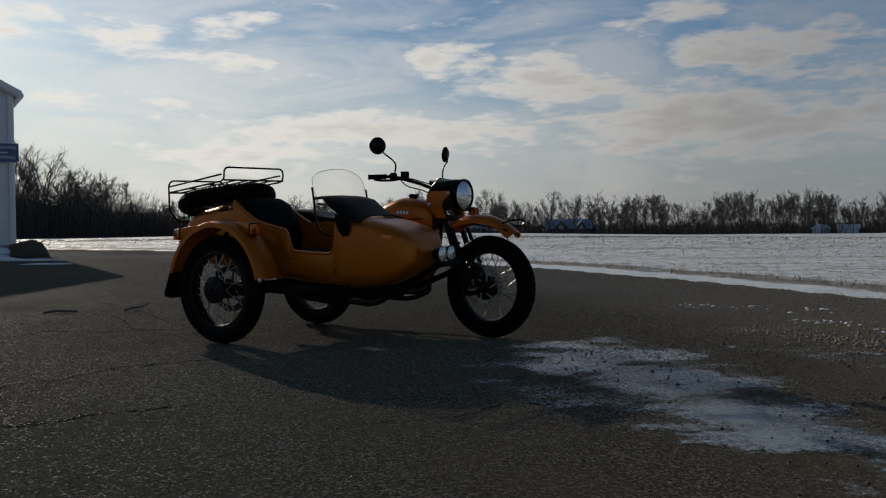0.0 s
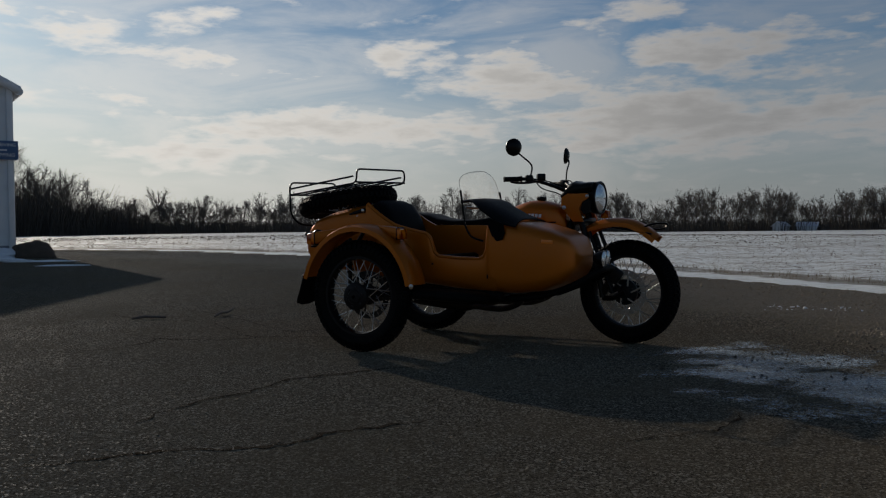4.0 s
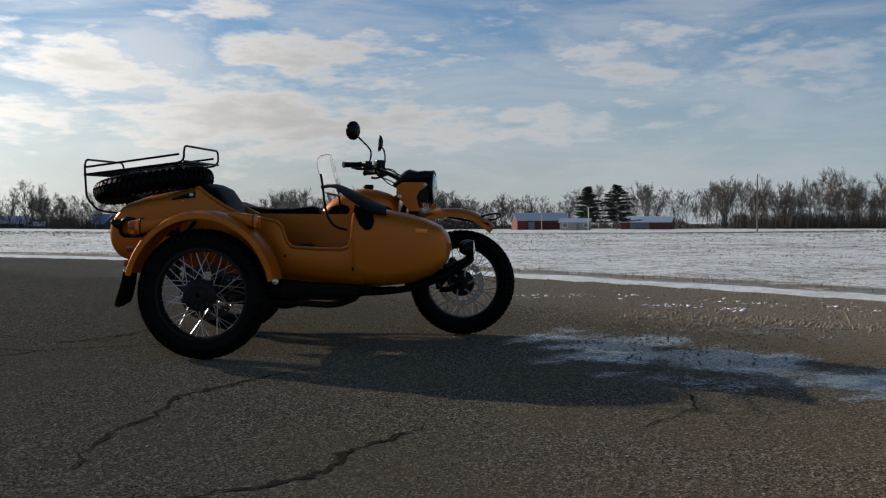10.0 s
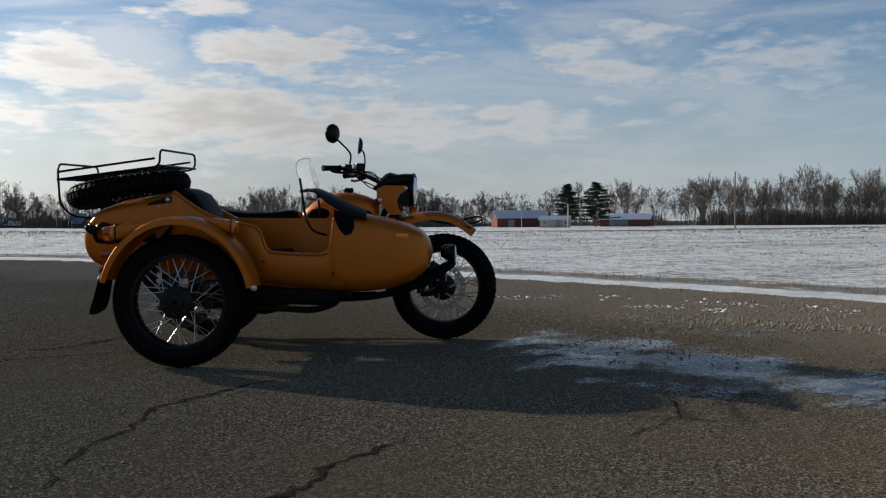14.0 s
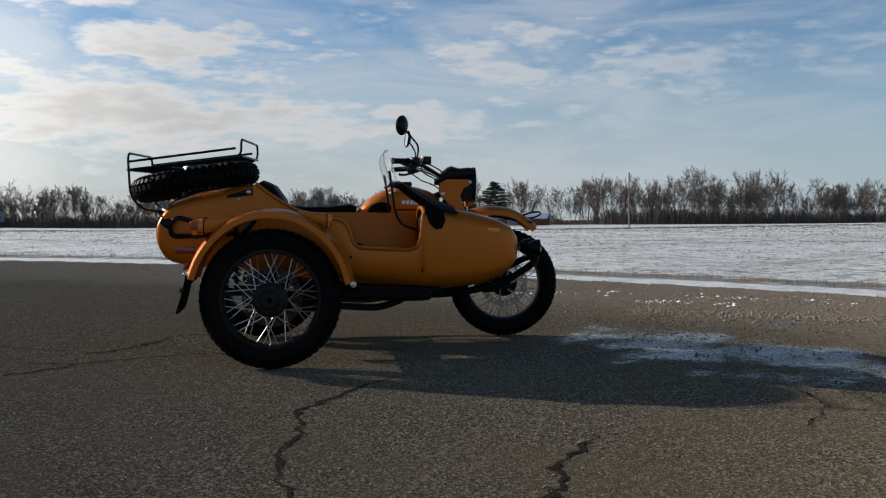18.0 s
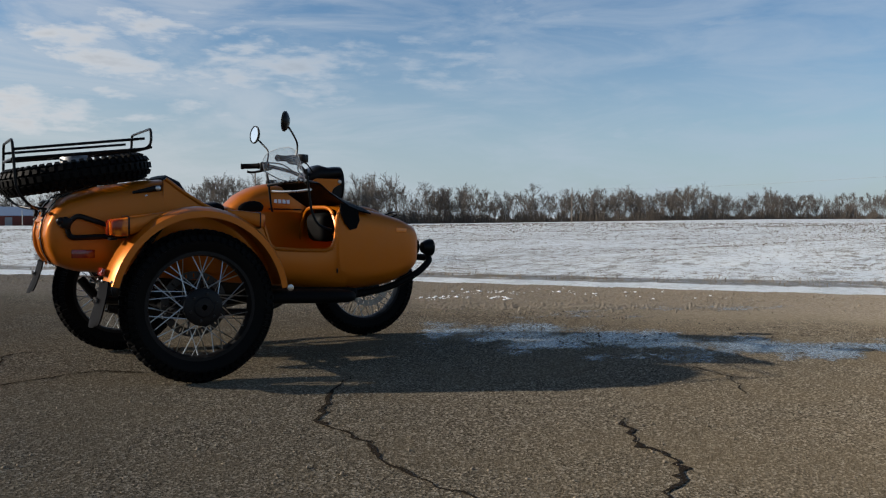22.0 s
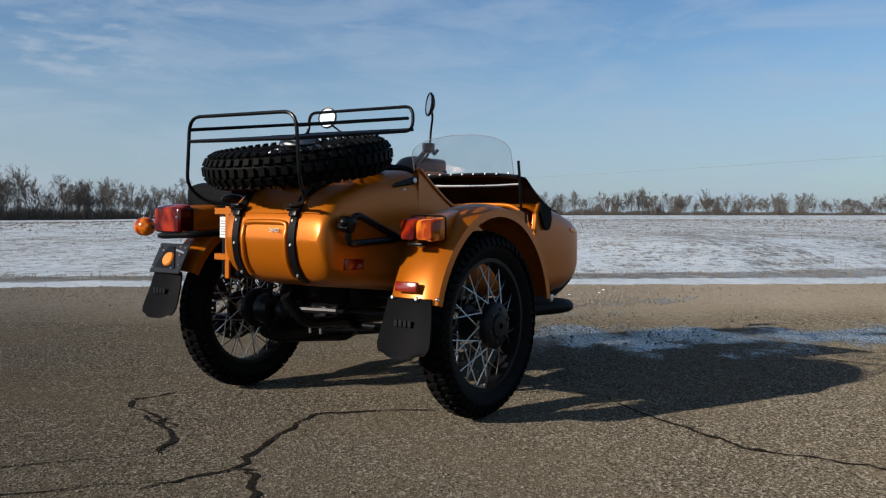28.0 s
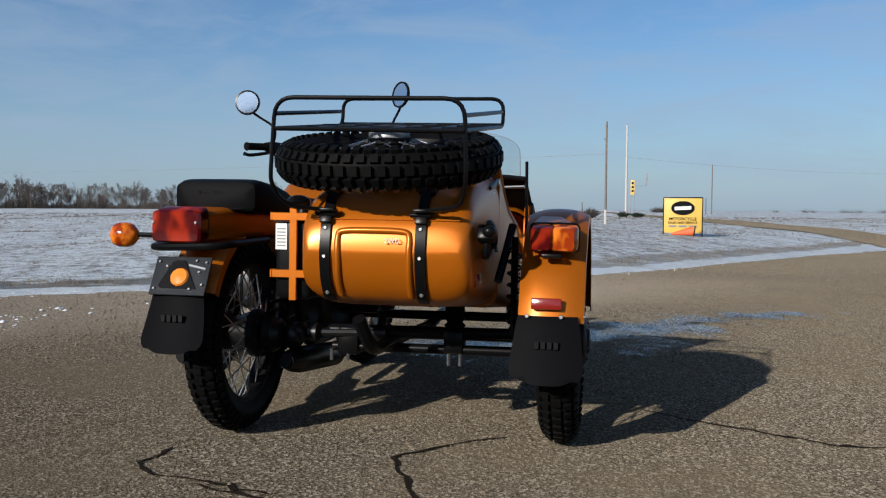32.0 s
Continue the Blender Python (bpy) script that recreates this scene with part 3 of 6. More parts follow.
def hub_shape():
    return Shape().turned([(0.012, -0.090), (0.040, -0.088), (0.046, -0.080), (0.074, -0.078), (0.084, -0.070), (0.084, -0.048), (0.052, -0.040), (0.042, 0.040), (0.066, 0.048), (0.066, 0.060), (0.045, 0.068), (0.030, 0.086), (0.012, 0.088)], 32, closed=True)


def rim_shape():
    w = 0.036
    return Shape().turned([(RIM_R + 0.010, -w), (RIM_R + 0.010, -w + 0.006), (RIM_R - 0.010, -w + 0.010), (RIM_R - 0.016, -0.012), (RIM_R - 0.016, 0.012), (RIM_R - 0.010, w - 0.010), (RIM_R + 0.010, w - 0.006), (RIM_R + 0.010, w),
                           (RIM_R - 0.014, w), (RIM_R - 0.021, 0.014), (RIM_R - 0.021, -0.014), (RIM_R - 0.014, -w)], 72, closed=True)


def disc_shape(y, outer=0.148, inner=0.112):
    """A drilled brake disc."""
    s, k = Shape(), 120
    for row, (r0, r1) in enumerate(((inner, inner + 0.009), (inner + 0.009, outer - 0.009), (outer - 0.009, outer))):
        for i in range(k):
            if row == 1 and i % 5 == 0:
                continue
            a0, a1 = 2 * math.pi * i / k, 2 * math.pi * (i + 1) / k
            ring = [(r * math.cos(a), y + dy, r * math.sin(a)) for dy in (-0.0025, 0.0025) for r, a in ((r0, a0), (r1, a0), (r1, a1), (r0, a1))]
            s.add(ring, [(0, 1, 2, 3), (7, 6, 5, 4), (0, 4, 5, 1), (2, 6, 7, 3), (1, 5, 6, 2), (0, 3, 7, 4)])
    for i in range(6):
        a = math.pi * i / 3
        s.tube([(0.045 * math.cos(a), y, 0.045 * math.sin(a)), (0.116 * math.cos(a + 0.3), y, 0.116 * math.sin(a + 0.3))], 0.006, 6)
    return s


TYRE, SPOKE = tyre_shape().mesh("tyre", RUBBER, 30), Shape().tube([(0, 0, 0), (0, 0, 1)], 0.0026, 6).mesh("spoke", STEEL)


def wheel(name, m, disc_side, label):
    hub = part(name, hub_shape(), RIM, bike, label, m)
    tyre = new("tyre", TYRE)
    tyre.parent = hub
    tagged(tyre, "black block-tread tyre")
    part("rim", rim_shape(), RIM, hub)
    for i in range(40):
        side, cross = (-1) ** i, (1, 1, -1, -1)[i % 4]
        a = 2 * math.pi * i / 40
        b = a + cross * 0.62
        start = Vector((0.074 * math.cos(b), side * 0.052, 0.074 * math.sin(b)))
        end = Vector((0.226 * math.cos(a), side * 0.010, 0.226 * math.sin(a)))
        spoke = new("spoke", SPOKE)
        spoke.parent = hub
        spoke.matrix_basis = Matrix.Translation(start) @ (end - start).to_track_quat("Z", "Y").to_matrix().to_4x4() @ Matrix.Diagonal((1, 1, (end - start).length, 1))
    for i in range(6):
        a = math.pi * i / 3 + 0.3
        part("bolt", Shape().turned([(0.001, -0.006), (0.006, -0.005), (0.007, 0.0)], 8, pose(0.060 * math.cos(a), -0.0785, 0.060 * math.sin(a))), CAST, hub)
    if disc_side:
        part("brake_disc", disc_shape(disc_side * 0.078), DISC if disc_side < 0 else CAST, hub, "drilled brake disc")
    return hub


STEER = 5.0
front = wheel("front_wheel", pose(1.490, 0, TYRE_R * 0.998, 0, 0, -STEER) @ Matrix.Scale(0.998, 4), -1, "spoked front wheel with black hub")
rear = wheel("rear_wheel", pose(0, 0.015, TYRE_R), 1, "spoked rear wheel with black hub")
outer = wheel("sidecar_wheel", pose(0.127, -1.105, TYRE_R * 1.015) @ Matrix.Scale(1.015, 4), 1, "spoked sidecar wheel with black hub")
spare = wheel("spare_wheel", pose(-0.315, -0.600, 0.935, 0, -10.5, 0) @ pose(0, 0, 0, 90, 0, 0), 0, "spare wheel lying on the sidecar boot")

# ---- sidecar body ----
BODY_Y = -0.625
TOP = [(-0.478, 0.662), (-0.470, 0.715), (-0.455, 0.752), (-0.425, 0.797), (-0.390, 0.829), (-0.254, 0.878), (-0.044, 0.914), (0.029, 0.921), (0.103, 0.865), (0.187, 0.812), (0.25, 0.781), (0.35, 0.757), (0.471, 0.733), (0.500, 0.705), (0.518, 0.655), (0.530, 0.617), (0.560, 0.592), (0.70, 0.584), (0.831, 0.582), (0.868, 0.597), (0.886, 0.640), (0.898, 0.767), (0.93, 0.815), (1.01, 0.816), (1.158, 0.788), (1.285, 0.754), (1.371, 0.716), (1.414, 0.663), (1.432, 0.605)]
BOTTOM = [(-0.478, 0.650), (-0.465, 0.580), (-0.436, 0.529), (-0.40, 0.508), (-0.341, 0.491), (0.534, 0.411), (0.9, 0.374), (1.054, 0.373), (1.224, 0.397), (1.352, 0.450), (1.415, 0.525), (1.432, 0.590)]
WIDE = [(-0.478, 0.220), (-0.474, 0.230), (-0.466, 0.240), (-0.452, 0.248), (-0.43, 0.252), (-0.30, 0.254), (0.3, 0.275), (0.9, 0.280), (1.1, 0.272), (1.22, 0.255), (1.30, 0.232), (1.36, 0.195), (1.40, 0.150), (1.425, 0.090), (1.432, 0.050)]
OUTER = WIDE[:-7] + [(1.1, 0.282), (1.22, 0.278), (1.32, 0.266), (1.38, 0.245), (1.408, 0.215), (1.425, 0.165), (1.432, 0.110)]
body_shape = Shape()


def body_ring(x, top=None):
    t, b = between(x, TOP) if top is None else top, between(x, BOTTOM)
    inner, outer = between(x, WIDE), between(x, OUTER)
    return oval(x, BODY_Y + (inner - outer) / 2, (t + b) / 2, (inner + outer) / 2, (t - b) / 2, 6.0, 48)


body_shape.loft([body_ring(x) for x in (-0.478, -0.474, -0.468, -0.460, -0.448, -0.432, -0.41, -0.385, -0.34, -0.254, -0.15, -0.044, 0.0, 0.029)])
nose = [0.905, 0.93, 0.97, 1.01, 1.08, 1.158, 1.22, 1.285, 1.33, 1.371, 1.395, 1.414, 1.425, 1.432]
body_shape.loft([body_ring(x, 0.80 if x < 0.92 else None) for x in nose], caps=False)
body_shape.f.append(tuple(range(len(body_shape.v) - 48, len(body_shape.v))))
tub = []
for x in [0.02, 0.06, 0.103, 0.145, 0.187, 0.25, 0.3, 0.35, 0.41, 0.471, 0.488, 0.500, 0.510, 0.518, 0.525, 0.530, 0.542, 0.560, 0.60, 0.70, 0.831, 0.85, 0.868, 0.879, 0.886, 0.892, 0.898, 0.912, 0.93, 0.95]:
    t, b, w = between(x, TOP) - 0.004, between(x, BOTTOM), between(x, WIDE)
    inner, yo, yi = max(0.755, between(min(x, 0.25), TOP)) - 0.004, BODY_Y - w, BODY_Y + w
    tub.append([(x, yo + 0.004, t), (x, yo, t - 0.02), (x, yo, b + 0.05), (x, yo + 0.015, b + 0.018), (x, yo + 0.05, b), (x, yi - 0.05, b), (x, yi - 0.015, b + 0.018), (x, yi, b + 0.05), (x, yi, inner - 0.02), (x, yi - 0.004, inner), (x, yi - 0.024, inner), (x, yi - 0.03, b + 0.06), (x, yo + 0.03, b + 0.06), (x, yo + 0.024, t)])
body_shape.loft(tub)
body = part("sidecar_body", body_shape, PAINT, bike, "glossy orange steel sidecar body with open cockpit")
sill = Shape().tube([(x, BODY_Y - between(x, WIDE) + 0.008, between(x, TOP)) for x in np.concatenate([np.arange(0.03, 0.46, 0.03), np.arange(0.465, 0.575, 0.006), np.arange(0.58, 0.83, 0.03), np.arange(0.832, 0.935, 0.005)])], 0.011, 8)
part("cockpit_edge", sill, PAINT, body)


def fender(name, arc, half, crown, lip, parent, y0, label=""):
    """A pressed mudguard: arc gives x, z and the outward way of each rib."""
    s, rings = Shape(), []
    for x, z, nx, nz in arc:
        outer, inner = [], []
        for k in range(9):
            t = k / 4 - 1
            drop = crown * abs(t) ** 2.6
            outer.append((x - nx * drop, y0 + half * t, z - nz * drop))
            inner.append((x - nx * (drop + 0.005), y0 + half * t * 0.97, z - nz * (drop + 0.005)))
        low = crown + lip
        ring = [(x - nx * low, y0 - half * 1.01, z - nz * low), *outer, (x - nx * low, y0 + half * 1.01, z - nz * low), (x - nx * low, y0 + half * 0.97, z - nz * low), *inner[::-1], (x - nx * low, y0 - half * 0.97, z - nz * low)]
        rings.append(ring)
    s.loft(rings)
    return part(name, s, PAINT, parent, label, smooth=50)


def arc_of(cx, cz, a, b, start, stop, count=26):
    out = []
    for i in range(count):
        t = radians(start + (stop - start) * i / (count - 1))
        nx, nz = math.cos(t) / a, math.sin(t) / b
        k = math.hypot(nx, nz)
        out.append((cx + a * math.cos(t), cz + b * math.sin(t), nx / k, nz / k))
    return out


def bolt(parent, x, y, z, way, r=0.007, mat=STEEL):
    m = Matrix.Translation((x, y, z)) @ Vector(way).to_track_quat("Y", "Z").to_matrix().to_4x4()
    return part("bolt", Shape().turned([(0.001, 0.004), (r * 0.7, 0.004), (r, 0.002), (r, -0.003)], 10, m), mat, parent)


def flap(name, y0, half, top_x, top_z, low_x, low_z, parent, label):
    s, rings = Shape(), []
    for i in range(15):
        t = i / 14
        x, z = top_x + (low_x - top_x) * t ** 1.4, top_z + (low_z - top_z) * t
        w = half * (0.86 + 0.26 * t ** 0.8) * (1.0 if t < 0.72 else math.sqrt(1.0 - 0.62 * ((t - 0.72) / 0.28) ** 2.4))
        cols = [(-1.0 + k / 4) for k in range(9)]
        ring = [(x + 0.012 * abs(c) ** 2, y0 + c * w, z + (0.012 * abs(c) ** 4 if t == 1 else 0)) for c in cols]
        rings.append(ring + [(p[0] + 0.006, p[1], p[2]) for p in ring[::-1]])
    s.loft(rings)
    ob = part(name, s, FLAP, parent, label)
    mid_x, mid_z = top_x + (low_x - top_x) * 0.45, top_z + (low_z - top_z) * 0.42
    marks = Shape()
    for k in range(4):
        marks.box((0.005, 0.014, 0.022), pose(mid_x - 0.001, y0 + (k - 1.5) * 0.019, mid_z), 0.001, 1)
    part("mark", marks, RIM, ob)
    return ob


# sidecar mudguard with its lamps, reflector and flap
guard = fender("sidecar_mudguard", arc_of(0.127, 0.345, 0.418, 0.450, 166, 11), 0.098, 0.020, 0.028, bike, -1.088, "glossy orange sidecar mudguard")
flap("mudflap", -1.080, 0.103, -0.286, 0.470, -0.334, 0.272, guard, "black rubber mudflap")
for y in (-1.02, -1.12):
    bolt(guard, -0.288, y, 0.470, (-1, 0, 0.1))
part("reflector", Shape().box((0.016, 0.090, 0.034), pose(-0.283, -1.076, 0.507, 0, 8, 0), 0.004), RED, guard, "red rear reflector")
lamp = part("tail_lamp", Shape().loft([oval(-0.190, -1.090, 0.703, 0.070, 0.039, 8), oval(-0.130, -1.080, 0.714, 0.064, 0.037, 8), oval(-0.020, -1.065, 0.752, 0.040, 0.016, 6)]), PAINT, guard, "orange lamp housing with red and amber lens")
part("lens", Shape().loft([oval(-0.258, -1.055, 0.695, 0.027, 0.030, 7), oval(-0.248, -1.055, 0.696, 0.033, 0.036, 7), oval(-0.188, -1.056, 0.702, 0.036, 0.040, 7)]), TAIL_LENS, lamp, "red lens")
part("lens", Shape().loft([oval(-0.256, -1.122, 0.695, 0.030, 0.030, 7), oval(-0.246, -1.123, 0.696, 0.036, 0.036, 7), oval(-0.188, -1.125, 0.702, 0.039, 0.040, 7)]), AMBER_LENS, lamp, "amber lens")
part("bezel", Shape().tube([Vector(p) for p in oval(-0.188, -1.090, 0.703, 0.074, 0.042, 8)], 0.004, 6, True), BLACK, lamp)
part("bracket", Shape().box((0.03, 0.06, 0.012), pose(-0.240, -1.085, 0.648), 0.003), BLACK, lamp)
side = part("side_lamp", Shape().loft([oval(0.255, -1.075, 0.770, 0.030, 0.012, 6), oval(0.330, -1.085, 0.752, 0.040, 0.026, 8), oval(0.400, -1.090, 0.735, 0.044, 0.034, 8)]), PAINT, guard, "orange lamp housing on the mudguard")
part("lens", Shape().loft([oval(0.400, -1.090, 0.735, 0.042, 0.033, 8), oval(0.425, -1.090, 0.731, 0.038, 0.030, 8)]), AMBER_LENS, side, "amber lens")
part("bezel", Shape().tube([Vector(p) for p in oval(0.400, -1.090, 0.735, 0.046, 0.036, 8)], 0.003, 6, True), BLACK, side)
bolt(guard, 0.530, -1.185, 0.424, (0, -1, 0), 0.016)
bolt(guard, -0.262, -1.188, 0.470, (0, -1, 0), 0.006)


# ---- boot: straps, panel, latch, reflector, tool bracket ----
def rear_line(y, lift=0.006):
    upper = [(-x, z) for x, z in [(0.33, 0.852), (0.36, 0.842), (0.39, 0.829), (0.425, 0.797), (0.455, 0.752), (0.470, 0.715), (0.478, 0.656), (0.472, 0.605), (0.460, 0.567), (0.436, 0.529), (0.40, 0.508)]]
    return [Vector((x - lift, y, z + (lift if i < 3 else 0))) for i, (x, z) in enumerate(upper)]


def ribbon(points, width, thick=0.004):
    s, rings = Shape(), []
    for i, p in enumerate(points):
        way = (points[min(i + 1, len(points) - 1)] - points[max(i - 1, 0)]).normalized()
        out = way.cross(Vector((0, 1, 0)))
        rings.append([p + Vector((0, a * width / 2, 0)) + out * b * thick / 2 for a, b in ((-1, -1), (1, -1), (1, 1), (-1, 1))])
    return s.loft(rings)


for y in (-0.455, -0.735):
    strap = part("strap", ribbon(curve(rear_line(y), 4), 0.030), BLACK, body, "black steel strap with bright bolts")
    for x, z in ((-0.477, 0.722), (-0.486, 0.640), (-0.450, 0.534)):
        bolt(strap, x, y, z, (-1, 0, -0.2 if z < 0.6 else 0.1), 0.006, ALLOY)
    hinge = part("hinge", Shape().box((0.040, 0.052, 0.012), pose(-0.478, y - 0.006, 0.773, 0, 4, 0), 0.004).box((0.012, 0.036, 0.034), pose(-0.472, y, 0.752, 0, 20, 0), 0.004).tube([(-0.472, y - 0.03, 0.762), (-0.472, y + 0.03, 0.762)], 0.008, 10), BLACK, body)
    top = [Vector((x, y, between(x, TOP) + 0.006)) for x in np.linspace(-0.40, -0.02, 14)]
    part("strap", ribbon(top, 0.05, 0.006), BLACK, body)
panel = [(-0.471, -0.492, 0.697), (-0.4785, -0.492, 0.660), (-0.473, -0.492, 0.600), (-0.457, -0.492, 0.560), (-0.436, -0.494, 0.530)]
panel = [Vector((x - 0.001, y, z)) for x, y, z in panel]
loop = panel[::-1] + [Vector((-0.471, -0.507, 0.714)), Vector((-0.472, -0.60, 0.717)), Vector((-0.471, -0.686, 0.714))] + [Vector((p.x, -0.702, p.z)) for p in panel]
part("bead", Shape().tube(curve(loop, 4), 0.0095, 10), PAINT, body)
part("seam", ribbon([Vector((x - 0.0015, BODY_Y, z)) for x, z in ((-0.452, 0.760), (-0.4565, 0.752), (-0.459, 0.747))], 0.44, 0.003), PAINT, body)
for y in (BODY_Y - 0.252,):
    latch = part("latch", Shape().loft([oval(-0.115, y, 0.853, 0.006, 0.006, 4, 12), oval(-0.02, y - 0.004, 0.874, 0.008, 0.014, 4, 12), oval(0.012, y - 0.004, 0.878, 0.008, 0.014, 3, 12)]), BLACK, body, "black boot latch")
    bolt(latch, -0.004, y - 0.012, 0.876, (0, -1, 0), 0.012)
    bolt(body, -0.052, y - 0.002, 0.834, (0, -1, 0), 0.014)
    part("plug", Shape().box((0.022, 0.008, 0.022), pose(-0.042, y - 0.002, 0.786), 0.003), BLACK, body)
    part("reflector", Shape().box((0.098, 0.010, 0.038), pose(-0.325, y + 0.001, 0.575), 0.003), RED, body, "dull red side reflector")
    rack_arm = Shape().tube(rounded([(-0.100, y - 0.008, 0.660), (-0.385, y - 0.030, 0.646), (-0.398, y - 0.036, 0.700), (-0.360, y - 0.036, 0.748), (-0.215, y - 0.032, 0.700), (-0.100, y - 0.012, 0.668)], 0.03), 0.012, 8)
    rack_arm.box((0.045, 0.055, 0.05), pose(-0.402, y - 0.035, 0.712, 0, 25, 0), 0.012).box((0.10, 0.03, 0.022), pose(-0.10, y - 0.01, 0.664, 0, 6, 0), 0.006)
    arm = part("tool_bracket", rack_arm, BLACK, body, "black tube tool bracket")
    part("knob", Shape().ball((0.018, 0.02, 0.018), pose(-0.425, y - 0.045, 0.720)), BLACK, arm)
part("reflector", Shape().box((0.068, 0.010, 0.024), pose(1.270, -0.896, 0.690, 0, 3, 6), 0.003), REFLECTOR, body, "amber side reflector")
part("vent_slot", Shape().box((0.010, 0.008, 0.026), pose(0.894, -0.9045, 0.478), 0.003), BLACK, body)
part("vent_slot", Shape().box((0.014, 0.006, 0.012), pose(0.52, -0.9075, 0.545), 0.003), BLACK, body)


def letters(text, size, m, mat, parent, name="lettering", bold=0.0):
    font = bpy.data.curves.new(name, "FONT")
    font.body, font.size, font.extrude, font.align_x, font.align_y = text, size, 0.0015, "CENTER", "CENTER"
    font.offset = bold
    ghost = new(name, font)
    me = bpy.data.meshes.new_from_object(ghost.evaluated_get(bpy.context.evaluated_depsgraph_get()))
    bpy.data.objects.remove(ghost)
    me.materials.append(mat)
    ob = new(name, me)
    ob.parent, ob.matrix_basis = parent, m
    return ob


letters("2WD", 0.020, pose(-0.4865, -0.655, 0.688, 90, 0, -90), SILVER, body)

# ---- luggage rack over the spare wheel ----
rn, rf, fn, ff = Vector((-0.608, -0.877, 1.068)), Vector((-0.599, -0.348, 1.078)), Vector((-0.040, -0.905, 1.146)), Vector((-0.012, -0.353, 1.155))
low = Vector((0, 0, -0.085))
R = 0.0062
rack = part("luggage_rack", Shape().tube(rounded([(-0.485, -0.735, 0.772), (-0.540, -0.86, 0.785), (-0.594, -0.882, 0.85), rn, rf, (-0.600, -0.336, 0.84), (-0.545, -0.36, 0.785), (-0.485, -0.455, 0.772)], 0.055), R), BLACK, bike, "black tube luggage rack")


def rail(*points, radius=0.05, r=R):
    return part("rail", Shape().tube(rounded(points, radius), r), BLACK, rack)


rail(rn + low, fn + low * 1.05, fn, ff, ff + low * 1.05, rf + low)
rail(rn + low, rf + low)
rail(rn + low * 0.52, fn.lerp(rn, 0.05) + low * 0.5)
rail(rf + low * 0.52, ff.lerp(rf, 0.05) + low * 0.5)
rail(fn + low, ff + low)
for k in (0.2, 0.4, 0.6, 0.8):
    rail(rn.lerp(rf, k) + low, fn.lerp(ff, k) + low, r=0.005)
for k in (0.33, 0.66):
    rail(rn.lerp(fn, k) + low, rf.lerp(ff, k) + low, r=0.005)
rail((-0.10, -0.80, 0.905), (-0.12, -0.80, 1.045))
rail((-0.10, -0.42, 0.905), (-0.12, -0.42, 1.055))
rail((-0.315, -0.60, 0.86), (-0.32, -0.60, 1.03), r=0.018)
part("clamp", Shape().turned([(0.002, 0.03), (0.055, 0.028), (0.062, 0.018), (0.062, -0.018), (0.03, -0.024)], 24, pose(-0.322, -0.600, 1.000, 0, -7.5, 0) @ pose(0, 0, 0, 90)), ALLOY, rack, "brushed alloy wheel clamp")

# ---- cockpit: seat, cover, windscreen ----
backrest = Shape().loft([oval(0.035, BODY_Y, 0.765, 0.225, 0.165, 6), oval(0.060, BODY_Y, 0.775, 0.236, 0.170, 5), oval(0.115, BODY_Y, 0.755, 0.232, 0.165, 5), oval(0.165, BODY_Y, 0.700, 0.225, 0.15, 5), oval(0.205, BODY_Y, 0.640, 0.215, 0.11, 5)])
part("backrest", backrest, VINYL, body, "black padded sidecar backrest")
part("seat_cushion", Shape().box((0.42, 0.44, 0.10), pose(0.40, BODY_Y, 0.535, 0, -5, 0), 0.035, 4), VINYL, body, "black sidecar seat cushion")
part("floor_mat", Shape().box((0.60, 0.46, 0.02), pose(0.72, BODY_Y, 0.463, 0, 4, 0), 0.005), RUBBER, body)
rings = []
for x, crest, foot, w in ((0.745, 0.945, 0.930, 0.262), (0.775, 0.950, 0.926, 0.276), (0.83, 0.928, 0.880, 0.283), (0.90, 0.892, 0.835, 0.287), (0.96, 0.862, 0.800, 0.288), (1.02, 0.838, 0.786, 0.287), (1.06, 0.824, 0.778, 0.285)):
    ring = []
    for k in range(15):
        t = k / 7 - 1
        ring.append((x + 0.02 * abs(t) ** 3, BODY_Y + w * t, foot + (crest - foot) * (1 - abs(t) ** 3.2)))
    rings.append(ring + [(p[0], p[1], p[2] - 0.007) for p in ring[::-1]])
cover = part("cockpit_cover", Shape().loft(rings), VINYL, body, "black vinyl cockpit cover with snaps")
part("side_flap", Shape().slab([(0.905, 0.83), (1.00, 0.795), (1.012, 0.74), (0.995, 0.698), (0.962, 0.690), (0.930, 0.722), (0.900, 0.79)], 0.010, pose(0, -0.915, 0)), VINYL, cover)
for k in range(8):
    t = (k + 0.5) / 4 - 1
    bolt(cover, 0.742, BODY_Y + 0.25 * t, 0.942, (-1, 0, 0.3), 0.005)
shield = Shape()
rows = []
for i in range(13):
    v = i / 12
    w = 0.272 * (1.0 if v < 0.45 else math.sqrt(max(0.0, 1 - ((v - 0.45) / 0.56) ** 2.6)))
    rows.append([(0.778 - 0.055 * v - 0.055 * (abs(t) ** 2) * (w / 0.272), BODY_Y + 0.015 + w * t, 0.935 + 0.185 * v) for t in [k / 8 - 1 for k in range(17)]])
shield.loft([row + [(p[0] + 0.004, p[1], p[2]) for p in row[::-1]] for row in rows])
screen = part("windscreen", shield, ACRYLIC, body, "clear acrylic windscreen", smooth=60)
screen.visible_shadow = False
rim_line = [Vector(row[0]) for row in rows] + [Vector(p) for p in rows[-1][1:-1]] + [Vector(row[-1]) for row in rows[::-1]]
part("edge", Shape().tube(rim_line, 0.0014, 6), TRIM, screen, "pale polished edge")
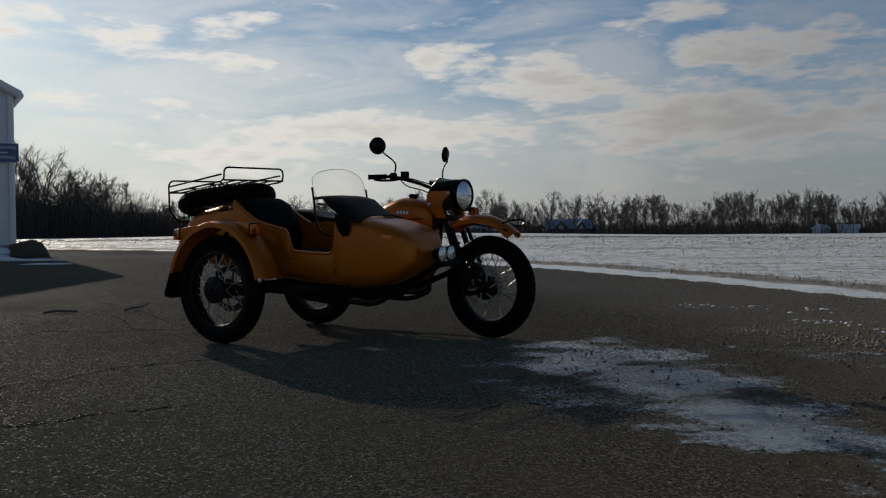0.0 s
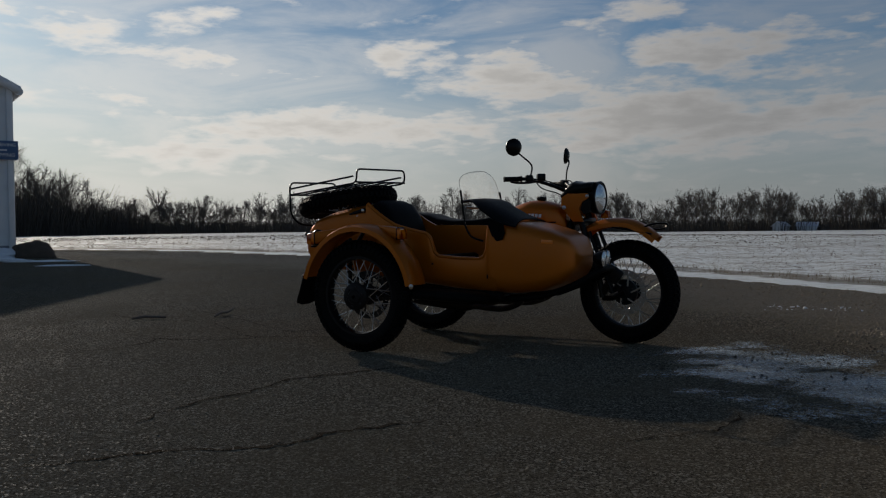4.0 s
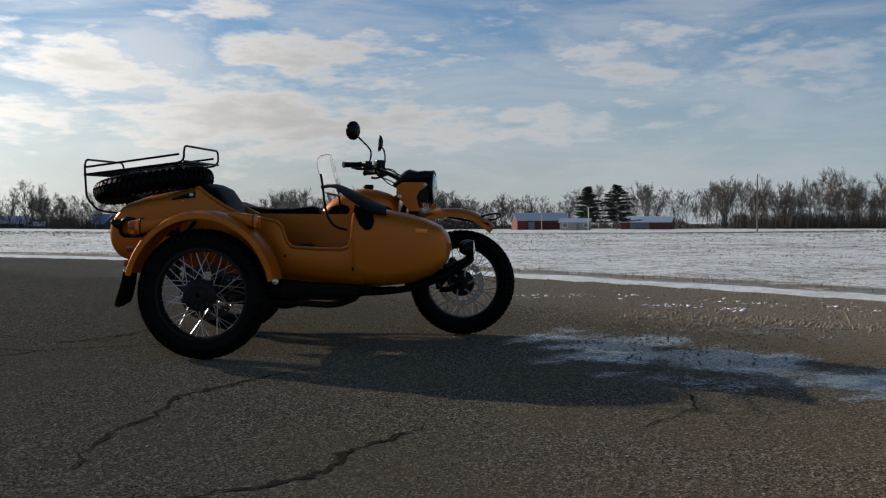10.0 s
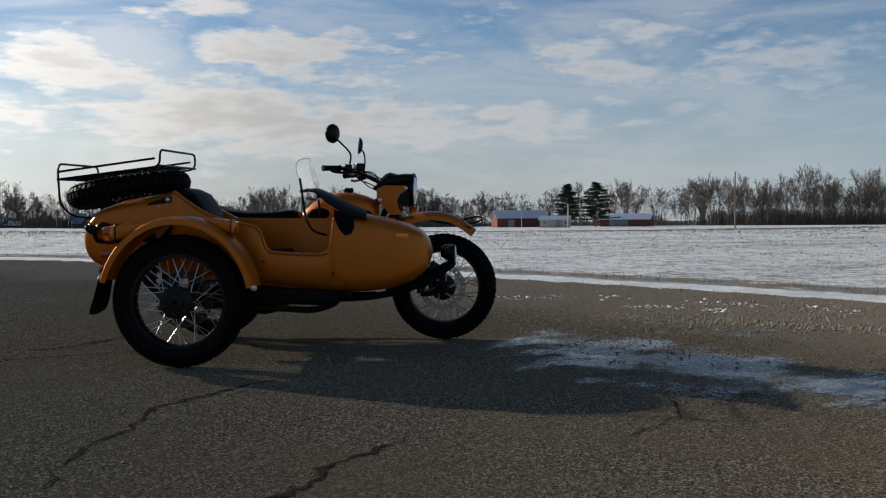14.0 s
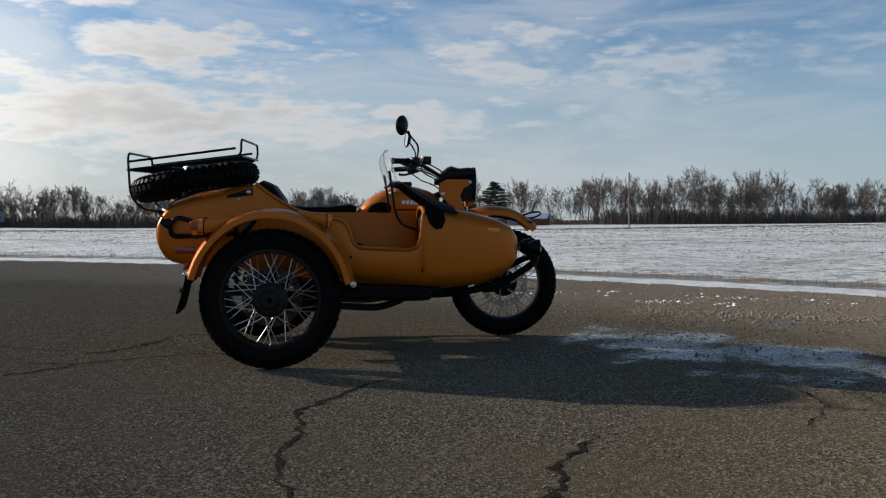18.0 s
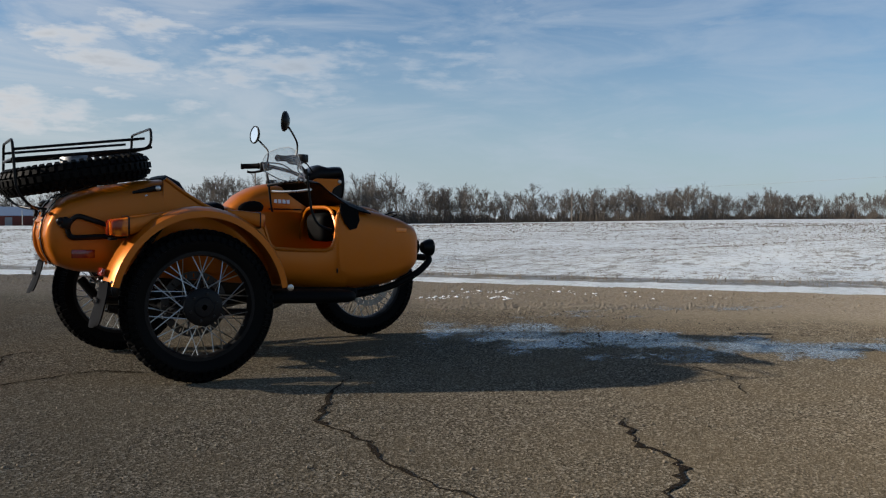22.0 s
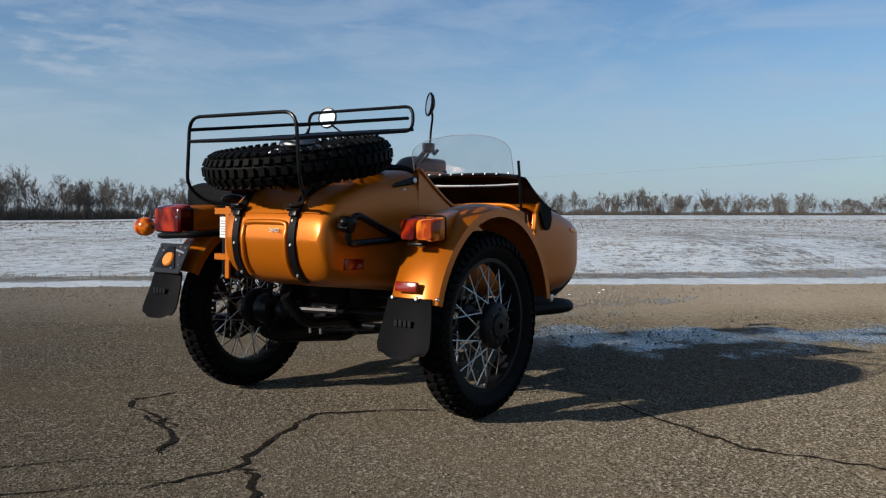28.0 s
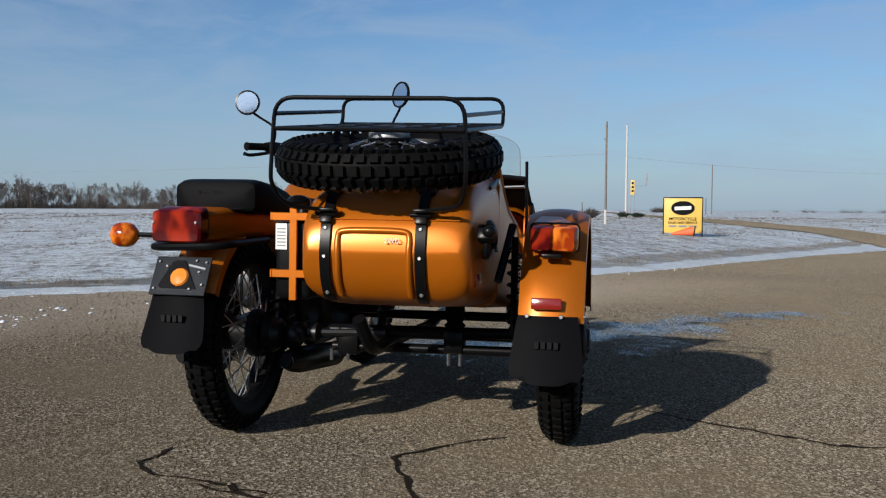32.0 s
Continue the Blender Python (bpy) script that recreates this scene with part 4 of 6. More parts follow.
for side in (-1, 1):
    y = BODY_Y + side * 0.283
    part("screen_strut", Shape().tube(curve([(0.716, y, 0.995), (0.727, y, 0.93), (0.737, y, 0.85), (0.752, y, 0.775), (0.790, y - side * 0.004, 0.715), (0.862, y - side * 0.012, 0.690)], 5), 0.0065, 8), BLACK, body)
part("screen_base", Shape().tube(curve([(0.722, BODY_Y - 0.28, 0.925), (0.765, BODY_Y - 0.14, 0.938), (0.778, BODY_Y, 0.940), (0.765, BODY_Y + 0.14, 0.938), (0.722, BODY_Y + 0.28, 0.925)], 5), 0.009, 8), BLACK, body)
part("grab_rail", Shape().tube(curve([(0.745, BODY_Y - 0.272, 0.893), (0.752, BODY_Y - 0.12, 0.888), (0.752, BODY_Y + 0.12, 0.888), (0.745, BODY_Y + 0.272, 0.893)], 5), 0.007, 8), STEEL, body, "bright grab rail below the windscreen")
part("cockpit_edge", Shape().tube([Vector((0.908, BODY_Y + 0.27 * t, 0.60 + 0.205 * (1 - abs(t) ** 5))) for t in [k / 14 - 1 for k in range(29)]], 0.011, 8), PAINT, body)
part("lining", Shape().loft([[(x, BODY_Y + (p[1] - BODY_Y) * 0.93, 0.60 + (p[2] - 0.60) * 0.90) for p in body_ring(x, 0.80 if x < 0.92 else None)] for x in (0.93, 1.05, 1.2, 1.32)], caps=False), PAINT, body)
part("footwell_bag", Shape().box((0.15, 0.22, 0.16), pose(0.985, BODY_Y + 0.09, 0.70, 0, -6, 0), 0.045, 4), RUBBER, body, "black padded bag in the footwell")

# ---- chassis, step, bumper, fog lamps ----
chassis = part("chassis", Shape().tube(rounded([(-0.28, -0.50, 0.44), (-0.20, -0.52, 0.33), (0.70, -0.52, 0.31), (1.10, -0.50, 0.33)], 0.08), 0.022), BLACK, bike, "black tube chassis under the sidecar")
for a, b, r in (((0.10, -0.18, 0.352), (0.10, -0.98, 0.362), 0.020), ((0.08, -0.30, 0.298), (0.08, -0.98, 0.305), 0.017), ((0.85, -0.10, 0.33), (0.85, -0.86, 0.335), 0.020), ((0.62, -0.10, 0.62), (0.50, -0.42, 0.42), 0.015), ((1.08, -0.06, 0.70), (1.0, -0.50, 0.36), 0.015)):
    part("cross_tube", Shape().tube([a, b], r, 10), BLACK, chassis)
part("mount", Shape().box((0.10, 0.08, 0.10), pose(0.10, -0.36, 0.32), 0.015), BLACK, chassis)
part("mount", Shape().box((0.07, 0.07, 0.08), pose(0.09, -0.735, 0.33), 0.012), BLACK, chassis)
for y in (-0.30, -0.36, -0.72, -0.76):
    part("bolt", Shape().tube([(0.06, y, 0.25), (0.06, y, 0.29)], 0.006, 8), STEEL, chassis)
part("running_board", Shape().box((0.56, 0.075, 0.055), pose(0.72, -0.905, 0.372, 0, 2, 0), 0.022, 4).tube([(0.40, -0.93, 0.385), (0.55, -0.925, 0.375)], 0.024), RUBBER, chassis)
part("step", Shape().loft([oval(x, y, z, w, h, 3.0, 24) for x, y, z, w, h in ((0.40, -0.955, 0.372, 0.050, 0.030), (0.48, -1.005, 0.370, 0.100, 0.034), (0.80, -1.010, 0.362, 0.108, 0.034), (0.88, -1.005, 0.360, 0.100, 0.032), (0.92, -1.000, 0.359, 0.078, 0.026), (0.935, -0.995, 0.359, 0.046, 0.014))]), RUBBER, chassis, "black rounded step beside the cockpit")
part("bellows", Shape().turned([(0.022, 0.0), (0.036, 0.014), (0.026, 0.026), (0.038, 0.040), (0.027, 0.052), (0.038, 0.066), (0.027, 0.078), (0.036, 0.092), (0.030, 0.12)], 16, pose(0.10, -0.733, 0.345, 90)), RUBBER, chassis)
spring = [Vector((-0.06 + 0.022 * math.cos(t * 0.7), -0.955 + 0.022 * math.sin(t * 0.7), 0.42 + t * 0.0042)) for t in range(60)]
part("shock_spring", Shape().tube(spring, 0.0045, 6).tube([(-0.06, -0.955, 0.38), (-0.06, -0.955, 0.70)], 0.012), BLACK, chassis)
part("swing_arm", Shape().tube(rounded([(0.50, -0.96, 0.36), (0.25, -0.98, 0.35), (0.128, -1.0, 0.343)], 0.06), 0.022).tube([(0.128, -1.0, 0.343), (-0.06, -0.955, 0.40)], 0.018), BLACK, chassis)
part("drive_shaft", Shape().tube([(0.0, -0.08, 0.345), (0.06, -0.40, 0.35), (0.12, -0.95, 0.345)], 0.014).turned([(0.016, -0.05), (0.034, -0.04), (0.034, -0.012), (0.022, 0.0), (0.034, 0.012), (0.034, 0.04), (0.016, 0.05)], 16, pose(0.03, -0.22, 0.348)).turned([(0.016, -0.03), (0.03, -0.02), (0.03, 0.02), (0.016, 0.03)], 16, pose(0.07, -0.48, 0.35)), CAST, chassis, "cast drive shaft to the sidecar wheel")
part("stay", Shape().tube([(0.03, -0.935, 0.735), (-0.03, -0.925, 0.66), (-0.09, -0.905, 0.555)], 0.014, 8), BLACK, chassis)
part("bumper", Shape().tube(rounded([(0.75, -0.850, 0.335), (1.08, -0.810, 0.345), (1.27, -0.805, 0.380), (1.44, -0.800, 0.455), (1.545, -0.760, 0.530), (1.545, -0.50, 0.530), (1.43, -0.42, 0.46), (1.15, -0.42, 0.35)], 0.09), 0.019, 10), RUBBER, chassis, "black tube bumper round the nose")
for x, y in ((1.550, -0.728), (1.528, -0.590)):
    fog = part("fog_lamp", Shape().turned([(0.004, -0.055), (0.028, -0.052), (0.042, -0.028), (0.048, 0.0), (0.048, 0.008), (0.043, 0.008)], 24, pose(x, y, 0.590, 0, 0, -90 - 2)), BLACK, chassis, "round black fog lamp")
    part("lens", Shape().turned([(0.001, 0.012), (0.03, 0.009), (0.0435, 0.003), (0.0435, -0.002)], 24, pose(x + 0.005, y, 0.590, 0, 0, -90 - 2)), LENS, fog)
    part("bracket", Shape().box((0.02, 0.02, 0.07), pose(x - 0.005, y, 0.545), 0.004), BLACK, fog)

# ---- motorcycle: tank, seat, tail ----
TANK_TOP = [(0.550, 0.765), (0.575, 0.800), (0.60, 0.830), (0.65, 0.876), (0.72, 0.915), (0.78, 0.935), (0.835, 0.946), (0.93, 0.938), (1.00, 0.918), (1.05, 0.894), (1.075, 0.870)]
TANK_WIDE = [(0.550, 0.060), (0.60, 0.105), (0.70, 0.142), (0.82, 0.155), (0.95, 0.140), (1.04, 0.105), (1.075, 0.075)]
tank_shape = Shape().loft([oval(x, 0.01, (between(x, TANK_TOP) + 0.70) / 2, between(x, TANK_WIDE), (between(x, TANK_TOP) - 0.70) / 2, 2.9, 36) for x in np.linspace(0.55, 1.075, 22)])
tank = part("fuel_tank", tank_shape, PAINT, bike, "glossy orange fuel tank")
part("filler_cap", Shape().turned([(0.001, 0.020), (0.030, 0.019), (0.034, 0.012), (0.034, -0.002), (0.026, -0.014)], 24, pose(0.872, 0.012, 0.952, 90)), BLACK, tank)
for side in (-1, 1):
    part("knee_pad", Shape().ball((0.078, 0.016, 0.040), pose(0.700, 0.01 + side * 0.138, 0.800, 0, -8, side * 6)), RUBBER, tank)
    marks = Shape()
    for k in range(4):
        marks.box((0.020, 0.004, 0.024), pose(0.842 + k * 0.026, 0.01 + side * 0.152, 0.842 - k * 0.001, side * 14, 0, 0), 0.002, 1)
    part("emblem", marks, SILVER, tank)
    part("stripe", Shape().tube([(x, 0.01 + side * (between(x, TANK_WIDE) * 0.985), 0.795) for x in np.linspace(0.80, 1.02, 8)], 0.005, 6), BLACK, tank)

seat_rings = []
for x, top, low, w in ((-0.226, 0.835, 0.772, 0.115), (-0.216, 0.860, 0.763, 0.138), (-0.17, 0.872, 0.758, 0.150), (-0.05, 0.862, 0.755, 0.155), (0.05, 0.850, 0.752, 0.155), (0.12, 0.824, 0.748, 0.150), (0.25, 0.812, 0.742, 0.145), (0.40, 0.815, 0.738, 0.135), (0.52, 0.830, 0.738, 0.105), (0.56, 0.815, 0.745, 0.08)):
    seat_rings.append(oval(x, 0.012, (top + low) / 2, w, (top - low) / 2, 6.5 if x < 0 else 4.0, 36))
bench = part("bench_seat", Shape().loft(seat_rings), VINYL, bike, "black vinyl bench seat")
marks = Shape()
for k in range(5):
    marks.box((0.004, 0.013, 0.014), pose(-0.224, 0.06 - k * 0.018, 0.826), 0.001, 1)
part("emblem", marks, BLACK, bench)
rear_guard = fender("rear_mudguard", arc_of(0.0, 0.343, 0.400, 0.405, 40, 155), 0.082, 0.018, 0.03, bike, 0.03, "glossy orange rear mudguard")
part("tail_panel", Shape().loft([oval(-0.345, 0.045, 0.715, 0.050, 0.045, 5), oval(-0.28, 0.04, 0.722, 0.075, 0.052, 5), oval(-0.10, 0.02, 0.735, 0.115, 0.055, 5), oval(0.25, 0.012, 0.72, 0.115, 0.05, 5)]), PAINT, bike, "orange tail panel under the seat")
tail = part("tail_lamp", Shape().loft([oval(-0.335, 0.055, 0.718, 0.076, 0.052, 7), oval(-0.305, 0.055, 0.718, 0.070, 0.047, 6), oval(-0.27, 0.052, 0.718, 0.05, 0.036, 5)]), BLACK, bike, "red tail lamp in a dark housing")
part("lens", Shape().loft([oval(-0.392, 0.058, 0.714, 0.074, 0.044, 9), oval(-0.385, 0.058, 0.715, 0.082, 0.050, 8), oval(-0.335, 0.056, 0.722, 0.078, 0.056, 8)]), TAIL_LENS, tail, "deep red ribbed lens")
bolt(tail, -0.393, 0.132, 0.728, (-1, 0, 0), 0.005)
bolt(tail, -0.393, -0.010, 0.728, (-1, 0, 0), 0.005)
stalk = part("indicator", Shape().tube([(-0.340, 0.12, 0.685), (-0.345, 0.225, 0.686)], 0.008), BLACK, bike, "round amber turn indicator on a stalk")
part("lens", Shape().turned([(0.001, -0.042), (0.012, -0.042), (0.020, -0.036), (0.034, -0.022), (0.039, -0.006), (0.039, 0.018), (0.034, 0.034), (0.022, 0.043), (0.001, 0.045)], 24, pose(-0.348, 0.252, 0.685)), AMBER_LENS, stalk, "amber lens")
part("tail_rail", Shape().tube(rounded([(-0.05, 0.15, 0.66), (-0.35, 0.163, 0.650), (-0.375, 0.10, 0.650), (-0.372, -0.06, 0.656), (-0.33, -0.098, 0.662), (-0.05, -0.10, 0.67)], 0.04), 0.012), BLACK, bike, "black tail rail")
plate_at = pose(-0.384, 0.043, 0.562, 0, 27, 0)
plate = part("plate_bracket", Shape().box((0.005, 0.186, 0.130), plate_at, 0.002, 1), PLATE, bike, "bare dark plate bracket without a number plate")
part("stiffener", Shape().slab([(-0.060, -0.044), (0.056, -0.044), (0.066, -0.036), (0.034, 0.044), (0.020, 0.050), (-0.006, 0.050)], 0.005, plate_at @ pose(-0.004, 0.0, 0.0, 0, 0, 90)), BLACK, plate, "black triangular pressing")
part("reflector", Shape().turned([(0.001, 0.009), (0.026, 0.006), (0.030, 0.0)], 28, plate_at @ pose(-0.007, 0.0, -0.006, 0, 0, 90)), REFLECTOR, plate, "round amber reflector")
for y, z in ((-0.078, 0.045), (-0.078, -0.03), (0.078, 0.045), (0.078, -0.045), (-0.045, 0.05), (0.05, 0.03), (-0.04, -0.045), (-0.06, 0.012)):
    bolt(plate, *(plate_at @ Vector((-0.004, y, z))), plate_at.to_3x3() @ Vector((-1, 0, 0)), 0.005)
part("slot", Shape().box((0.003, 0.012, 0.075), plate_at @ pose(-0.004, 0.026, 0.012, 28, 0, 0), 0.001, 1).box((0.003, 0.06, 0.008), plate_at @ pose(-0.004, -0.05, 0.03, 12, 0, 0), 0.001, 1), STEEL, plate)
flap("mudflap", 0.047, 0.096, -0.404, 0.512, -0.462, 0.330, rear_guard, "black rubber mudflap with a worn lower edge")

# fuel can in its orange cradle between bike and sidecar
can = part("fuel_can", Shape().box((0.30, 0.115, 0.245), pose(-0.245, -0.325, 0.625), 0.02, 3).turned([(0.001, 0.035), (0.024, 0.033), (0.028, 0.0)], 16, pose(-0.30, -0.325, 0.75, 90)), BLACK, bike, "black fuel can held in an orange cradle")
part("label", Shape().box((0.003, 0.036, 0.078), pose(-0.3965, -0.290, 0.692), 0.0), LABEL, can, "white printed label")
part("label", Shape().box((0.003, 0.05, 0.012), pose(-0.3965, -0.292, 0.742), 0.0), LABEL, can)
for k in range(6):
    part("print", Shape().box((0.002, 0.026, 0.003), pose(-0.3988, -0.290, 0.665 + k * 0.010), 0.0), TRIM, can)
cradle = part("cradle", Shape().box((0.010, 0.024, 0.275), pose(-0.412, -0.334, 0.640), 0.002, 1), PAINT, can, "orange steel cradle")
for z, w in ((0.752, 0.125), (0.582, 0.120)):
    part("cradle", Shape().box((0.010, w, 0.024), pose(-0.4125, -0.328, z), 0.002, 1).box((0.30, 0.006, 0.024), pose(-0.265, -0.264, z), 0.001, 1), PAINT, can)
part("valve", Shape().ball((0.05, 0.035, 0.022), pose(-0.40, -0.345, 0.795)), BLACK, can)

# ---- front end ----
bar_frame = Matrix.Translation((1.08, 0, 0)) @ Matrix.Rotation(radians(-STEER), 4, "Z") @ Matrix.Translation((-1.08, 0, 0))
bucket = part("headlight", Shape().turned([(0.004, -0.125), (0.05, -0.118), (0.088, -0.085), (0.106, -0.03), (0.110, 0.0), (0.110, 0.010), (0.100, 0.014), (0.096, 0.006)], 36, pose(1.292, -0.012, 0.957, 0, 0, -90 - STEER)), BLACK, bike, "round headlight in a black shell")
part("lens", Shape().turned([(0.001, 0.030), (0.04, 0.026), (0.075, 0.016), (0.097, 0.004), (0.097, -0.004)], 36, pose(1.292, -0.012, 0.957, 0, 0, -90 - STEER)), LENS, bucket, "clear headlight glass")
cowl_rings = []
for x, top, low, w in ((1.045, 0.985, 0.955, 0.070), (1.085, 1.030, 0.950, 0.098), (1.125, 1.064, 0.950, 0.108), (1.150, 1.072, 0.955, 0.112), (1.20, 1.058, 0.975, 0.115), (1.25, 1.064, 0.985, 0.115), (1.285, 1.062, 0.990, 0.108)):
    cowl_rings.append(oval(x, 0.0, (top + low) / 2, w, (top - low) / 2, 3.2, 28))
part("cowl", Shape().loft([[bar_frame @ Vector(p) for p in ring] for ring in cowl_rings]), BLACK, bucket, "black instrument cowl")
for side in (-1, 1):
    ear = part("headlight_ear", Shape().slab([(1.078, 0.962), (1.122, 0.985), (1.262, 0.985), (1.268, 0.955), (1.225, 0.930), (1.206, 0.890), (1.215, 0.845), (1.232, 0.800), (1.160, 0.802), (1.120, 0.850), (1.076, 0.900)], 0.018, bar_frame @ pose(0, side * 0.116, 0)), PAINT, bike, "orange headlight ear")
    bolt(ear, 1.250, side * 0.128 - 0.015, 0.968, (0, side, 0), 0.012)
    bolt(ear, 1.086, side * 0.128, 0.893, (0, side, 0), 0.014)
    part("shroud", Shape().slab([(1.225, 0.925), (1.262, 0.95), (1.285, 0.93), (1.275, 0.865), (1.235, 0.85), (1.212, 0.88)], 0.02, bar_frame @ pose(0, side * 0.108, 0)), BLACK, ear)
amber = part("indicator", Shape().tube([(1.255, 0.09, 0.86), (1.282, 0.14, 0.852)], 0.009), BLACK, bike, "amber front turn indicator")
part("lens", Shape().loft([oval(1.262, 0.140, 0.849, 0.026, 0.026, 5), oval(1.285, 0.140, 0.849, 0.032, 0.031, 5), oval(1.310, 0.140, 0.848, 0.026, 0.024, 5)]), AMBER_LENS, amber, "amber lens")

ridge = [(1.175, 0.745), (1.22, 0.778), (1.28, 0.804), (1.36, 0.821), (1.44, 0.825), (1.52, 0.814), (1.59, 0.786), (1.65, 0.748), (1.70, 0.708)]
ridge = curve([(x, 0, z) for x, z in ridge], 3)
arc = []
for i, p in enumerate(ridge):
    w = (ridge[min(i + 1, len(ridge) - 1)] - ridge[max(i - 1, 0)]).normalized()
    arc.append((p.x, p.z, -w.z, w.x))
mud = fender("front_mudguard", arc, 0.080, 0.030, 0.028, bike, -0.008, "glossy orange front mudguard with kicked-up tip")
part("tip_loop", Shape().tube(curve([(1.60, -0.05, 0.765), (1.66, -0.04, 0.785), (1.72, 0.0, 0.790), (1.735, 0.03, 0.775), (1.69, 0.05, 0.752), (1.62, 0.05, 0.752)], 5), 0.006), BLACK, mud)
part("stay", Shape().tube([(1.40, -0.085, 0.765), (1.66, -0.082, 0.722)], 0.006).tube([(1.40, 0.07, 0.765), (1.66, 0.066, 0.722)], 0.006), BLACK, mud)
for side in (-1, 1):
    y = side * 0.098
    fork = part("fork_leg", Shape().tube(rounded([(1.135, y * 0.9, 0.97), (1.215, y, 0.74), (1.325, y, 0.42), (1.345, y, 0.305)], 0.08), 0.020), BLACK, bike, "black leading-link fork leg")
    part("link", Shape().tube(rounded([(1.345, y, 0.300), (1.42, y, 0.300), (1.491, y * 0.95, 0.343)], 0.05), 0.017), BLACK, fork)
    part("shock_absorber", Shape().tube([(1.415, y * 1.12, 0.335), (1.255, y * 1.12, 0.735)], 0.014).tube([Vector((1.400 - 0.0021 * t + 0.024 * math.cos(t), y * 1.12 + 0.024 * math.sin(t), 0.372 + t * 0.0052)) for t in np.arange(0, 52, 0.45)], 0.0045, 5), BLACK, fork)
part("yoke", Shape().box((0.09, 0.235, 0.03), bar_frame @ pose(1.130, 0, 0.962, 0, -20, 0), 0.01).box((0.08, 0.22, 0.03), bar_frame @ pose(1.19, 0, 0.80, 0, -20, 0), 0.01), BLACK, bike, "black fork yokes")
part("caliper", Shape().box((0.085, 0.05, 0.10), pose(1.425, -0.092, 0.452, 0, 35, 0), 0.015, 3).box((0.05, 0.03, 0.16), pose(1.385, -0.10, 0.40, 0, 30, 0), 0.01), CAST, bike, "cast brake caliper")

# ---- handlebar ----
bars = part("handlebar", Shape().tube(rounded([(0.800, -0.352, 1.079), (0.905, -0.272, 1.083), (1.02, -0.12, 1.035), (1.085, -0.06, 1.0), (1.090, 0.06, 1.0), (1.045, 0.13, 1.032), (0.945, 0.28, 1.072), (0.835, 0.345, 1.065)], 0.06), 0.012, 10), BLACK, bike, "black handlebar with round mirrors")
for a, b in (((0.762, -0.378, 1.078), (0.860, -0.306, 1.082)), ((0.800, 0.362, 1.063), (0.900, 0.307, 1.069))):
    a, b = Vector(a), Vector(b)
    grip = [a.lerp(b, t) for t in (0, 0.04, 0.08, 0.5, 0.9, 0.95, 1.0)]
    part("grip", Shape().tube(grip, [0.017, 0.020, 0.0165, 0.0165, 0.0165, 0.020, 0.020], 14), RUBBER, bars)
part("switch_box", Shape().box((0.050, 0.045, 0.046), pose(0.900, -0.280, 1.084, 0, 0, 37), 0.010, 3), BLACK, bars)
part("switch_box", Shape().box((0.060, 0.050, 0.055), pose(0.930, 0.288, 1.066, 0, 0, -30), 0.012, 3), BLACK, bars)
part("brake_reservoir", Shape().box((0.055, 0.060, 0.048), pose(0.965, -0.235, 1.092, 0, 0, 30), 0.006, 2), BLACK, bars)
part("lever", Shape().tube(curve([(0.955, -0.27, 1.066), (0.905, -0.315, 1.055), (0.845, -0.365, 1.055), (0.820, -0.392, 1.062)], 4), [0.008] * 12 + [0.010], 8), BLACK, bars)
part("lever", Shape().tube(curve([(0.975, 0.285, 1.055), (0.935, 0.33, 1.042), (0.880, 0.375, 1.030), (0.850, 0.392, 1.034)], 4), [0.008] * 12 + [0.010], 8), BLACK, bars)
for cable in (((0.935, -0.26, 1.072), (0.96, -0.20, 1.02), (1.04, -0.10, 0.985), (1.09, -0.04, 0.93)), ((0.95, -0.25, 1.08), (1.02, -0.19, 1.06), (1.10, -0.08, 1.02), (1.14, -0.05, 0.97)), ((0.95, 0.27, 1.09), (1.02, 0.20, 1.075), (1.08, 0.08, 1.00), (1.13, 0.04, 0.95)), ((0.92, 0.29, 1.04), (0.98, 0.20, 0.99), (1.04, 0.10, 0.96), (1.10, 0.05, 0.92))):
    part("cable", Shape().tube(curve(cable, 6), 0.004, 6), RUBBER, bars)
for centre, foot, toe in (((0.818, -0.345, 1.288), (0.912, -0.282, 1.10), -38), ((0.902, 0.402, 1.272), (0.945, 0.290, 1.09), 9)):
    c, f = Vector(centre), Vector(foot)
    stem = part("mirror", Shape().tube(curve([f, f + Vector((0.006, 0, 0.07)), c.lerp(f, 0.32) + Vector((0.022, 0, 0.0)), c + Vector((0.020, 0, -0.030))], 5), 0.0055, 8).turned([(0.001, 0.024), (0.028, 0.021), (0.050, 0.010), (0.057, -0.001), (0.054, -0.004)], 28, Matrix.Translation(c) @ pose(0, 0, 0, -5, 0, -90 + toe)), BLACK, bars, "round black mirror")
    part("glass", Shape().turned([(0.001, -0.0045), (0.050, -0.0045), (0.050, 0.002)], 28, Matrix.Translation(c) @ pose(0, 0, 0, -5, 0, -90 + toe)), MIRROR, stem)
    part("rim", Shape().turned([(0.050, -0.002), (0.050, -0.007), (0.057, -0.006), (0.058, 0.002), (0.050, 0.004)], 28, Matrix.Translation(c) @ pose(0, 0, 0, -5, 0, -90 + toe), True), BLACK, stem)

